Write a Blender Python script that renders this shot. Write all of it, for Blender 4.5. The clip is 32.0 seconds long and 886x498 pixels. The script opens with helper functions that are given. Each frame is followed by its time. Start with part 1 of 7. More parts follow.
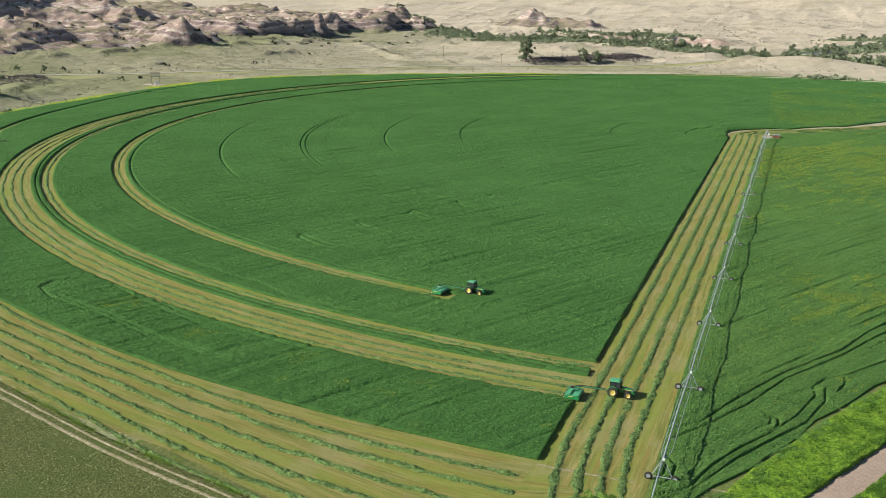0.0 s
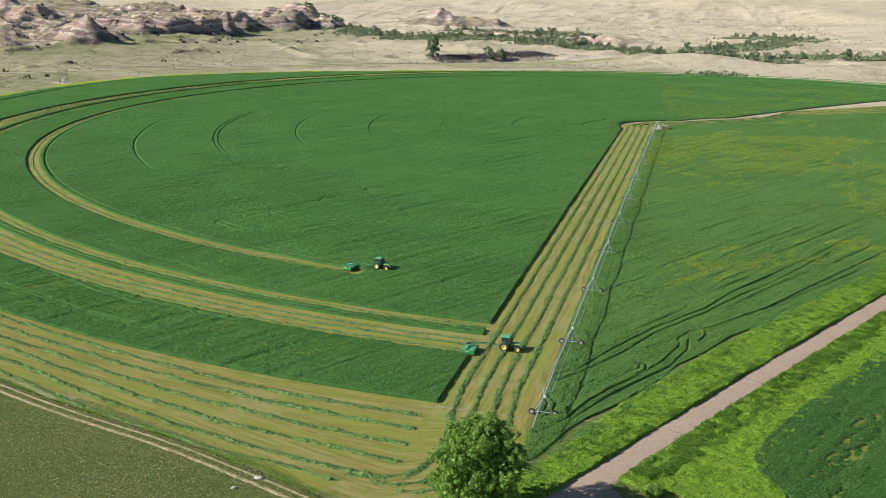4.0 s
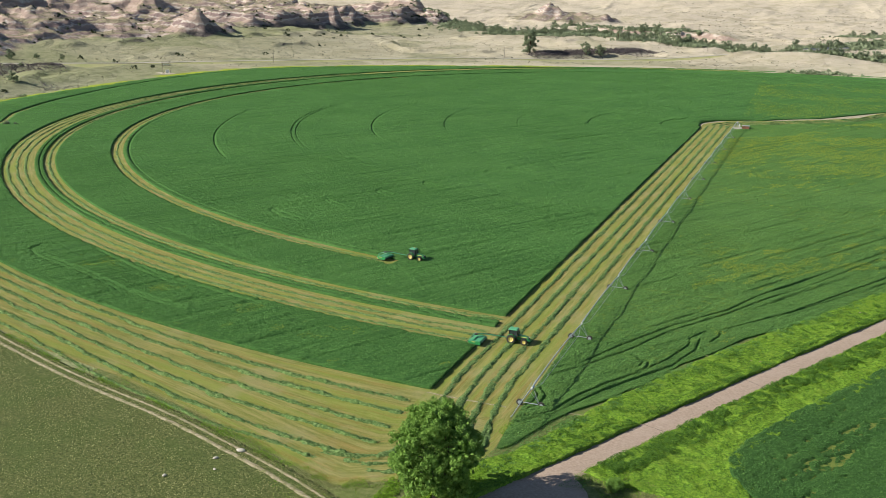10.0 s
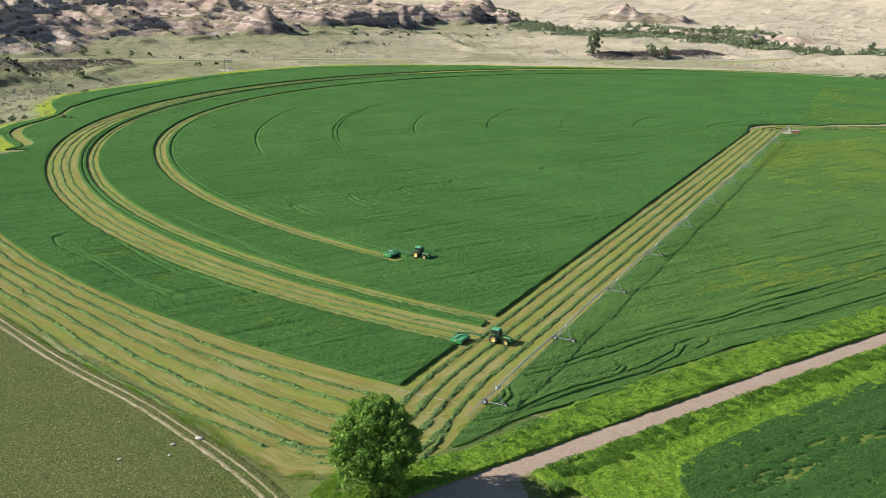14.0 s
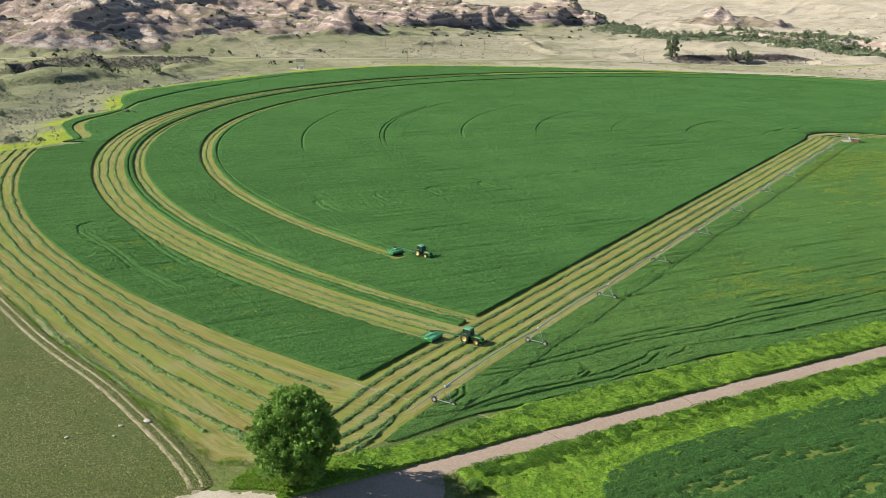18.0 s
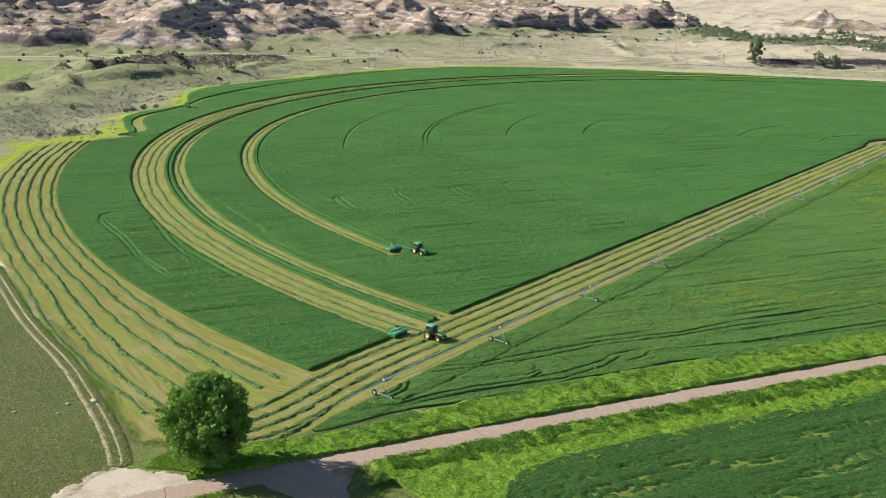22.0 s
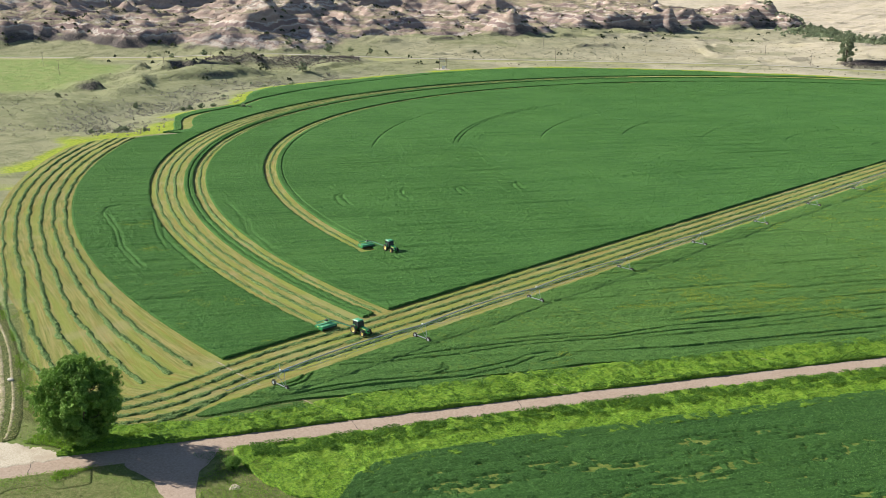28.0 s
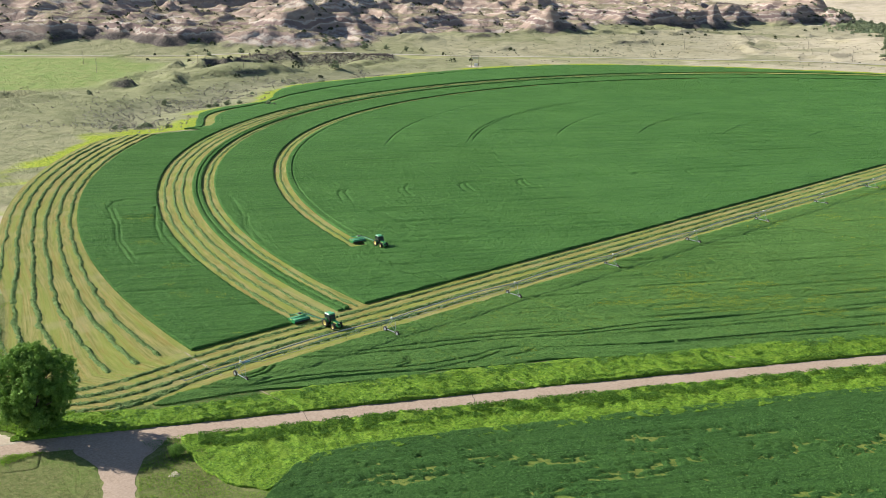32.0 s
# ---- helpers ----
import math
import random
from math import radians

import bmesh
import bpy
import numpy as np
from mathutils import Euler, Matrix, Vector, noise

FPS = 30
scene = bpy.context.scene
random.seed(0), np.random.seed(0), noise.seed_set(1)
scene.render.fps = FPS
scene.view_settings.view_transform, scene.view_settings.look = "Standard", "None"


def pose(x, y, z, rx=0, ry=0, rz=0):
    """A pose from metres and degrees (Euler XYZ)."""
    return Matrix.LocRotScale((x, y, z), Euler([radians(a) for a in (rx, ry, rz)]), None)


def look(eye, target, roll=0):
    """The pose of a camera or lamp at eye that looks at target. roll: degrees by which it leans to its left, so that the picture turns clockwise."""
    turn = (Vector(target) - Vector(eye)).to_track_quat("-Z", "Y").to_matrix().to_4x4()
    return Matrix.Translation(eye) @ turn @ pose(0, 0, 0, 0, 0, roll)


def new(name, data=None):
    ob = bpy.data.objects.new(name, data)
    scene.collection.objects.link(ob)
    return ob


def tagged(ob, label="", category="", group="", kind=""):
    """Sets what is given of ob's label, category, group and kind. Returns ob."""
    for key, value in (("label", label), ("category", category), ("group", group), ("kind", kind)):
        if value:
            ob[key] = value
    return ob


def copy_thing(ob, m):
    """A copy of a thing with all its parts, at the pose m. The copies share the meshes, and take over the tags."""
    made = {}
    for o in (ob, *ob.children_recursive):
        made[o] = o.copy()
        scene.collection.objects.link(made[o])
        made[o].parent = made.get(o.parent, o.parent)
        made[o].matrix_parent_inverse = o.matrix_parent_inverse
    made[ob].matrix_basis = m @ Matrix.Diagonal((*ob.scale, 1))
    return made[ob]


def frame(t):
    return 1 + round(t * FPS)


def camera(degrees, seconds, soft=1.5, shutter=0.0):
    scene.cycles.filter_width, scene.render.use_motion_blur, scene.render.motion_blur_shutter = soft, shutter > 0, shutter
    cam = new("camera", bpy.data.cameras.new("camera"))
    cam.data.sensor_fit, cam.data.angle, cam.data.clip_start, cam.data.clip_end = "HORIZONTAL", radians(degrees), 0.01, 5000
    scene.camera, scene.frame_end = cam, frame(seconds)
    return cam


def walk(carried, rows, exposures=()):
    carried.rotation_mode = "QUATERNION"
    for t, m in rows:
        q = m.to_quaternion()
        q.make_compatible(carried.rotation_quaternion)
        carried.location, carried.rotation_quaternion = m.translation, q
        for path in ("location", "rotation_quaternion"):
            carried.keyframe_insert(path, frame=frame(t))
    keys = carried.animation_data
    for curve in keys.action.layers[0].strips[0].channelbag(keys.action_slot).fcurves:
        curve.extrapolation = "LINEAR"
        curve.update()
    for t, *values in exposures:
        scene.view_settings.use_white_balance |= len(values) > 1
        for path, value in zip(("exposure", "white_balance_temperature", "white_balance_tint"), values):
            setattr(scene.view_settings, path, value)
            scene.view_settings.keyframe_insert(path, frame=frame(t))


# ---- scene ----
cam = camera(48.1, 32.0, soft=0.5)
METRES, EYE, TILT, LEAN, TURN = 161.8, 67.0, 0.0, 0.0, 20.0
ROWS = [
    (0.0, 0.0, 0.0, 0.0, 0.08, -15.0, -0.31),
    (0.5, -0.0002, -0.0204, 0.0006, 0.08, -15.01, -0.28),
    (1.0, 0.0004, -0.0426, 0.0007, 0.11, -15.03, -0.23),
    (1.5, 0.0019, -0.063, 0.0011, -0.04, -15.02, -0.24),
    (2.0, 0.007, -0.0805, 0.0012, -2.76, -14.98, -0.29),
    (2.5, 0.0027, -0.0944, 0.0017, -5.04, -14.96, -0.43),
    (3.0, 0.0028, -0.1069, 0.002, -5.03, -14.97, -0.5),
    (3.5, 0.0037, -0.1172, 0.002, -5.02, -15.0, -0.53),
    (5.5, 0.0241, -0.1402, 0.0016, -4.48, -15.13, -0.81),
    (6.0, 0.0316, -0.1438, 0.0021, -3.11, -15.17, -0.77),
    (6.5, 0.0422, -0.1471, 0.0027, -1.37, -15.21, -0.68),
    (7.0, 0.0524, -0.1494, 0.0037, -1.15, -15.25, -0.66),
    (7.5, 0.0627, -0.1512, 0.0042, -1.14, -15.26, -0.68),
    (8.0, 0.074, -0.1528, 0.0048, -1.12, -15.27, -0.73),
    (8.5, 0.0861, -0.1541, 0.0052, -0.94, -15.29, -0.78),
    (9.0, 0.0986, -0.1551, 0.0058, -0.57, -15.31, -0.78),
    (9.5, 0.1106, -0.156, 0.0062, 0.49, -15.34, -0.74),
    (10.0, 0.123, -0.1567, 0.0067, 1.67, -15.37, -0.69),
    (10.5, 0.1349, -0.1572, 0.007, 3.03, -15.41, -0.66),
    (11.0, 0.1477, -0.1579, 0.007, 4.61, -15.45, -0.6),
    (11.5, 0.1616, -0.1579, 0.0075, 5.32, -15.47, -0.61),
    (12.0, 0.1747, -0.1577, 0.0078, 5.33, -15.47, -0.65),
    (12.5, 0.1887, -0.1575, 0.0079, 5.35, -15.46, -0.73),
    (13.0, 0.2034, -0.1568, 0.0081, 5.37, -15.44, -0.82),
    (13.5, 0.2183, -0.1561, 0.0082, 5.8, -15.44, -0.86),
    (15.5, 0.2846, -0.1517, 0.0094, 7.9, -15.45, -1.1),
    (16.0, 0.303, -0.1502, 0.0097, 8.32, -15.45, -1.19),
    (16.5, 0.3213, -0.1486, 0.01, 8.88, -15.45, -1.22),
    (17.0, 0.3397, -0.1469, 0.0102, 9.88, -15.45, -1.19),
    (17.5, 0.3585, -0.145, 0.0105, 11.15, -15.47, -1.15),
    (18.0, 0.3776, -0.1427, 0.0108, 12.14, -15.47, -1.14),
    (18.5, 0.3965, -0.1402, 0.0111, 12.96, -15.49, -1.15),
    (19.0, 0.4157, -0.1374, 0.0114, 13.76, -15.5, -1.17),
    (19.5, 0.4354, -0.1334, 0.0115, 14.57, -15.52, -1.23),
    (20.0, 0.4558, -0.1297, 0.0118, 15.39, -15.55, -1.28),
    (20.5, 0.4769, -0.1257, 0.012, 16.18, -15.54, -1.28),
    (21.0, 0.4976, -0.1213, 0.0122, 16.88, -15.52, -1.25),
    (21.5, 0.5181, -0.1167, 0.0123, 17.59, -15.51, -1.23),
    (22.0, 0.5371, -0.1122, 0.0126, 18.18, -15.53, -1.24),
    (22.5, 0.5573, -0.107, 0.0126, 18.77, -15.52, -1.23),
    (23.0, 0.5775, -0.1018, 0.0129, 19.36, -15.52, -1.19),
    (23.5, 0.5964, -0.0967, 0.0132, 20.06, -15.51, -1.13),
    (24.0, 0.6158, -0.0911, 0.0134, 21.34, -15.53, -1.02),
    (24.5, 0.6347, -0.0854, 0.0133, 22.46, -15.54, -0.95),
    (25.0, 0.6531, -0.0795, 0.0135, 22.99, -15.55, -0.93),
    (25.5, 0.6712, -0.0734, 0.0135, 23.34, -15.54, -0.94),
    (27.5, 0.741, -0.0484, 0.015, 24.64, -15.54, -0.79),
    (28.0, 0.7565, -0.0422, 0.0153, 24.99, -15.56, -0.7),
    (28.5, 0.7707, -0.0365, 0.0156, 25.33, -15.58, -0.61),
    (29.0, 0.7839, -0.031, 0.0157, 25.7, -15.6, -0.53),
    (29.5, 0.796, -0.026, 0.0154, 26.07, -15.61, -0.48),
    (30.0, 0.8075, -0.0211, 0.0151, 26.45, -15.64, -0.42),
    (30.5, 0.8184, -0.0165, 0.0147, 26.83, -15.65, -0.37),
    (31.0, 0.8291, -0.0119, 0.0143, 27.23, -15.68, -0.33),
    (31.5, 0.8393, -0.0073, 0.014, 27.64, -15.69, -0.3),
    (32.0, 0.8496, -0.0026, 0.0137, 28.04, -15.7, -0.27),
]
walk(cam, [(t, pose(0, 0, EYE, TILT, LEAN, TURN) @ pose(METRES * x, METRES * y, METRES * z, 90 + pitch, roll, yaw)) for t, x, y, z, yaw, pitch, roll in ROWS],
     exposures=[(0, 0.6), (8, 0.66), (16, 0.75), (24, 0.84), (32, 0.92)])

SUN_AZ = (0.9, 0.44)      # way in which shadows fall on the ground
SUN_EL = 31.0
# ---- world, sun ----
world = bpy.data.worlds.new("sky")
scene.world = world
world.use_nodes = True
wn = world.node_tree.nodes
sky = wn.new("ShaderNodeTexSky")
sky.sky_type, sky.sun_disc = "NISHITA", False
sky.sun_elevation = radians(SUN_EL)
sky.sun_rotation = math.atan2(-SUN_AZ[0], -SUN_AZ[1])
sky.altitude, sky.air_density, sky.dust_density = 800, 1.0, 0.6
wn["Background"].inputs["Strength"].default_value = 0.06
world.node_tree.links.new(sky.outputs[0], wn["Background"].inputs["Color"])
sun = new("sun", bpy.data.lights.new("sun", "SUN"))
sun.data.energy, sun.data.angle, sun.data.color = 4.85, radians(0.53), (1.0, 0.93, 0.82)
c31, s31 = math.cos(radians(SUN_EL)), math.sin(radians(SUN_EL))
sun.matrix_world = look((-300 * SUN_AZ[0] * c31, -300 * SUN_AZ[1] * c31, 300 * s31), (0, 0, 0))


# ---- noise ----
def lattice(i, j, seed):
    h = (i * 374761393 + j * 668265263 + seed * 1274126177) & 0x7FFFFFFF
    h = ((h ^ (h >> 13)) * 1274126177) & 0x7FFFFFFF
    return ((h ^ (h >> 16)) & 0xFFFF) / 65535.0


def vnoise(x, y, seed=0):
    """Smooth value noise in -1..1 on arrays."""
    x, y = np.asarray(x, float), np.asarray(y, float)
    xi, yi = np.floor(x), np.floor(y)
    fx, fy = x - xi, y - yi
    fx, fy = fx * fx * (3 - 2 * fx), fy * fy * (3 - 2 * fy)
    i, j = xi.astype(np.int64), yi.astype(np.int64)
    a, b = lattice(i, j, seed), lattice(i + 1, j, seed)
    c, d = lattice(i, j + 1, seed), lattice(i + 1, j + 1, seed)
    return 2 * ((a * (1 - fx) + b * fx) * (1 - fy) + (c * (1 - fx) + d * fx) * fy) - 1


def fbm(x, y, seed=0, octaves=4, gain=0.5):
    s, amp, tot = 0, 1.0, 0.0
    for k in range(octaves):
        ca, sa = math.cos(0.6 * k + 0.4), math.sin(0.6 * k + 0.4)
        s = s + amp * vnoise((x * ca - y * sa) * 2 ** k, (x * sa + y * ca) * 2 ** k, seed + 17 * k)
        tot += amp
        amp *= gain
    return s / tot


def ridged(x, y, seed=0, octaves=4, gain=0.5):
    s, amp, tot = 0, 1.0, 0.0
    for k in range(octaves):
        ca, sa = math.cos(0.7 * k + 0.3), math.sin(0.7 * k + 0.3)
        n = 1 - np.abs(vnoise((x * ca - y * sa) * 2 ** k, (x * sa + y * ca) * 2 ** k, seed + 31 * k))
        s = s + amp * n * n
        tot += amp
        amp *= gain
    return s / tot


def ramp(lo, hi, v):
    t = np.clip((np.asarray(v, float) - lo) / (hi - lo), 0, 1)
    return t * t * (3 - 2 * t)


# ---- mesh helpers ----


def sheet(name, X, Y, Z, mat, skirt=None, uv=None, fields=None, parent=None, smooth=True):
    """A grid surface from 2D arrays; skirt: the height to which its rim drops."""
    if skirt is not None:
        X, Y, Z = [np.pad(a, 1, mode="edge") for a in (X, Y, Z)]
        for sl in (np.s_[0, :], np.s_[-1, :], np.s_[:, 0], np.s_[:, -1]):
            Z[sl] = skirt
        if uv is not None:
            uv = [np.pad(a, 1, mode="edge") for a in uv]
    n, m = X.shape
    co = np.stack([X, Y, Z], -1).reshape(-1, 3)
    idx = np.arange(n * m).reshape(n, m)
    quads = np.stack([idx[:-1, :-1], idx[1:, :-1], idx[1:, 1:], idx[:-1, 1:]], -1).reshape(-1, 4)
    a, b, c = co[quads[:, 0]], co[quads[:, 1]], co[quads[:, 3]]
    area = (b - a)[:, 0] * (c - a)[:, 1] - (b - a)[:, 1] * (c - a)[:, 0]
    if area.sum() < 0:
        quads = quads[:, ::-1].copy()
    me = bpy.data.meshes.new(name)
    me.vertices.add(len(co))
    me.vertices.foreach_set("co", co.astype(np.float32).ravel())
    k = len(quads)
    me.loops.add(4 * k)
    me.loops.foreach_set("vertex_index", quads.astype(np.int32).ravel())
    me.polygons.add(k)
    me.polygons.foreach_set("loop_start", np.arange(0, 4 * k, 4, dtype=np.int32))
    me.polygons.foreach_set("use_smooth", np.full(k, smooth))
    if uv is not None:
        lay = me.uv_layers.new(name="uv")
        flat = np.stack([uv[0].ravel(), uv[1].ravel()], -1)[quads.ravel()]
        lay.data.foreach_set("uv", flat.astype(np.float32).ravel())
    for key, arr in (fields or {}).items():
        at = me.attributes.new(key, "FLOAT", "POINT")
        at.data.foreach_set("value", np.asarray(arr, np.float32).ravel())
    me.materials.append(mat)
    me.update(calc_edges=True)
    me.validate()
    ob = new(name, me)
    if parent is not None:
        ob.parent = parent
    return ob


class Solid:
    """Collects simple closed shapes into one mesh."""

    def __init__(self):
        self.v, self.f = [], []

    def box(self, cx, cy, cz, sx, sy, sz, bevel=0.0, top=(1.0, 1.0), m=None):
        """A box with chamfered vertical edges and rim; top: scale of the upper face."""
        bv = min(bevel, 0.45 * min(sx, sy, sz))
        hx, hy, hz = sx / 2, sy / 2, sz / 2
        if bv <= 0:
            rings = [(-hz, hx, hy, 0), (hz, hx * top[0], hy * top[1], 0)]
        else:
            rings = [(-hz, hx - bv, hy - bv, bv), (-hz + bv, hx, hy, bv), (hz - bv, hx * top[0], hy * top[1], bv), (hz, hx * top[0] - bv, hy * top[1] - bv, bv)]
        base, n = len(self.v), 8 if bv > 0 else 4
        for z, ax, ay, b in rings:
            if bv > 0:
                ps = [(ax, -ay + b), (ax, ay - b), (ax - b, ay), (-ax + b, ay), (-ax, ay - b), (-ax, -ay + b), (-ax + b, -ay), (ax - b, -ay)]
            else:
                ps = [(ax, -ay), (ax, ay), (-ax, ay), (-ax, -ay)]
            for px, py in ps:
                p = Vector((px, py, z))
                if m is not None:
                    p = m @ p
                self.v.append((p.x + cx, p.y + cy, p.z + cz))
        self._skin(base, n, len(rings))
        return self

    def _skin(self, base, n, rows, caps=True):
        for r in range(rows - 1):
            for i in range(n):
                a, b = base + r * n + i, base + r * n + (i + 1) % n
                self.f.append((a, b, b + n, a + n))
        if caps:
            self.f.append(tuple(range(base + n - 1, base - 1, -1)))
            self.f.append(tuple(range(base + (rows - 1) * n, base + rows * n)))

    def tube(self, points, radii, n=6):
        """A tube along points; radii one number or one a point."""
        pts = [Vector(p) for p in points]
        if not isinstance(radii, (list, tuple)):
            radii = [radii] * len(pts)
        base, side = len(self.v), None
        for k, p in enumerate(pts):
            d = (pts[min(k + 1, len(pts) - 1)] - pts[max(k - 1, 0)]).normalized()
            if side is None:
                side = d.cross(Vector((0, 0, 1)) if abs(d.z) < 0.9 else Vector((1, 0, 0))).normalized()
            side = (side - d * side.dot(d)).normalized()
            up = d.cross(side)
            for i in range(n):
                q = p + (side * math.cos(2 * math.pi * i / n) + up * math.sin(2 * math.pi * i / n)) * radii[k]
                self.v.append(tuple(q))
        self._skin(base, n, len(pts))
        return self

    def lathe(self, centre, axis, profile, n=20, caps=True):
        """A turned shape: profile rows of (along the axis, radius)."""
        axis = Vector(axis).normalized()
        side = axis.cross(Vector((0, 0, 1)) if abs(axis.z) < 0.9 else Vector((1, 0, 0))).normalized()
        up = axis.cross(side)
        base = len(self.v)
        for h, r in profile:
            for i in range(n):
                q = Vector(centre) + axis * h + (side * math.cos(2 * math.pi * i / n) + up * math.sin(2 * math.pi * i / n)) * r
                self.v.append(tuple(q))
        self._skin(base, n, len(profile), caps)
        return self

    def prism(self, outline, y0, y1):
        """An outline in the x-z plane pushed along y."""
        base, n = len(self.v), len(outline)
        for y in (y0, y1):
            self.v += [(x, y, z) for x, z in outline]
        self._skin(base, n, 2)
        return self

    def made(self, name, mat, parent=None, label="", smooth=False):
        me = bpy.data.meshes.new(name)
        me.from_pydata(self.v, [], self.f)
        bm = bmesh.new()
        bm.from_mesh(me)
        bmesh.ops.recalc_face_normals(bm, faces=bm.faces)
        bm.to_mesh(me)
        bm.free()
        me.polygons.foreach_set("use_smooth", [smooth] * len(me.polygons))
        me.materials.append(mat)
        ob = new(name, me)
        if parent is not None:
            ob.parent = parent
        if label:
            ob["label"] = label
        return ob


def empty(name, m, label, category, group=""):
    ob = new(name)
    ob.empty_display_size = 0.5
    ob.matrix_world = m
    return tagged(ob, label, category, group)


# ---- materials ----
def nodes(name):
    m = bpy.data.materials.new(name)
    m.use_nodes = True
    nt = m.node_tree
    return m, nt, nt.nodes["Principled BSDF"]


def add(nt, kind, **values):
    n = nt.nodes.new("ShaderNode" + kind)
    for k, v in values.items():
        if k in n.inputs:
            n.inputs[k].default_value = v
    return n


def coords(nt, kind="Object", scale=(1, 1, 1), turn=0.0):
    tc = nt.nodes.new("ShaderNodeTexCoord")
    mp = nt.nodes.new("ShaderNodeMapping")
    mp.inputs["Scale"].default_value = scale
    mp.inputs["Rotation"].default_value = (0, 0, radians(turn))
    nt.links.new(tc.outputs[kind], mp.inputs["Vector"])
    return mp.outputs["Vector"]


def noise_node(nt, vec, scale, detail=4.0, rough=0.6, distortion=0.0):
    n = add(nt, "TexNoise", Scale=scale, Detail=detail, Roughness=rough, Distortion=distortion)
    nt.links.new(vec, n.inputs["Vector"])
    return n.outputs["Fac"]


def colours(nt, fac, stops):
    r = nt.nodes.new("ShaderNodeValToRGB")
    el = r.color_ramp.elements
    while len(el) < len(stops):
        el.new(0.5)
    for e, (p, c) in zip(el, stops):
        e.position, e.color = p, (*c, 1)
    nt.links.new(fac, r.inputs["Fac"])
    return r.outputs["Color"]


def mix(nt, fac, a, b, blend="MIX"):
    n = nt.nodes.new("ShaderNodeMix")
    n.data_type, n.blend_type = "RGBA", blend
    for sock, val in ((n.inputs["Factor"], fac), (n.inputs["A"], a), (n.inputs["B"], b)):
        if isinstance(val, (int, float)):
            sock.default_value = val
        elif isinstance(val, tuple):
            sock.default_value = (*val, 1)
        else:
            nt.links.new(val, sock)
    return n.outputs["Result"]


def math_node(nt, op, a, b=0.0, clamp=False):
    n = nt.nodes.new("ShaderNodeMath")
    n.operation, n.use_clamp = op, clamp
    for sock, val in ((n.inputs[0], a), (n.inputs[1], b)):
        if isinstance(val, (int, float)):
            sock.default_value = val
        else:
            nt.links.new(val, sock)
    return n.outputs[0]


def step(nt, v, lo, hi):
    n = nt.nodes.new("ShaderNodeMapRange")
    n.interpolation_type = "SMOOTHSTEP"
    n.inputs["From Min"].default_value, n.inputs["From Max"].default_value = lo, hi
    nt.links.new(v, n.inputs["Value"])
    return n.outputs["Result"]


def bump(nt, bsdf, height, strength, distance):
    b = add(nt, "Bump", Strength=strength, Distance=distance)
    nt.links.new(height, b.inputs["Height"])
    nt.links.new(b.outputs["Normal"], bsdf.inputs["Normal"])


def attribute(nt, name):
    a = nt.nodes.new("ShaderNodeAttribute")
    a.attribute_name = name
    return a.outputs["Fac"]


def paint(name, colour, rough=0.45, metal=0.0, dirt=0.25, scale=6.0):
    """Painted or bare metal, plastic and the like, with dust and wear."""
    m, nt, b = nodes(name)
    v = coords(nt)
    n = noise_node(nt, v, scale, 6, 0.65)
    dust = tuple(0.5 * c + 0.5 * d for c, d in zip(colour, (0.22, 0.18, 0.12)))
    col = colours(nt, n, [(0.35, colour), (0.75, tuple(c * (1 - dirt) + d * dirt for c, d in zip(colour, dust)))])
    nt.links.new(col, b.inputs["Base Color"])
    b.inputs["Roughness"].default_value, b.inputs["Metallic"].default_value = rough, metal
    bump(nt, b, noise_node(nt, v, scale * 5, 3), 0.15, 0.004)
    return m


def crop_material(name, dark, mid, light, weed=(0.30, 0.27, 0.02), weeds=0.0, rows=0.0):
    """Leafy canopy: clumps at a few decimetres, broad shifts of tone, flecks of yellow flowers."""
    m, nt, b = nodes(name)
    v = coords(nt)
    fine = noise_node(nt, v, 2.6, 8, 0.8)
    broad = noise_node(nt, v, 0.035, 5, 0.6)
    tc, lm = nt.nodes.new("ShaderNodeTexCoord"), nt.nodes.new("ShaderNodeMapping")
    lm.vector_type = "TEXTURE"      # long lanes in the direction of sowing
    lm.inputs["Scale"].default_value, lm.inputs["Rotation"].default_value = (32, 1.5, 1), (0, 0, radians(61))
    nt.links.new(tc.outputs["Object"], lm.inputs["Vector"])
    lanes = noise_node(nt, lm.outputs["Vector"], 1.0, 4, 0.6)
    col = colours(nt, fine, [(0.36, dark), (0.5, mid), (0.65, light)])
    col = mix(nt, math_node(nt, "MULTIPLY", step(nt, broad, 0.35, 0.7), 0.55), col, mix(nt, 0.5, col, light))
    col = mix(nt, math_node(nt, "MULTIPLY", step(nt, lanes, 0.5, 0.7), 0.5), col, dark)
    if weeds > 0:
        spots = noise_node(nt, v, 0.9, 5, 0.75)
        zone = noise_node(nt, v, 0.02, 3, 0.6)
        f = math_node(nt, "MULTIPLY", step(nt, spots, 0.52, 0.66), step(nt, zone, 0.40, 0.62))
        col = mix(nt, math_node(nt, "MULTIPLY", f, weeds), col, weed)
    nt.links.new(col, b.inputs["Base Color"])
    b.inputs["Roughness"].default_value = 0.8
    b.inputs["Specular IOR Level"].default_value = 0.08
    h = math_node(nt, "ADD", fine, math_node(nt, "MULTIPLY", noise_node(nt, v, 6.0, 4, 0.7), 0.5))
    bump(nt, b, h, 1.0, 0.35)
    return m


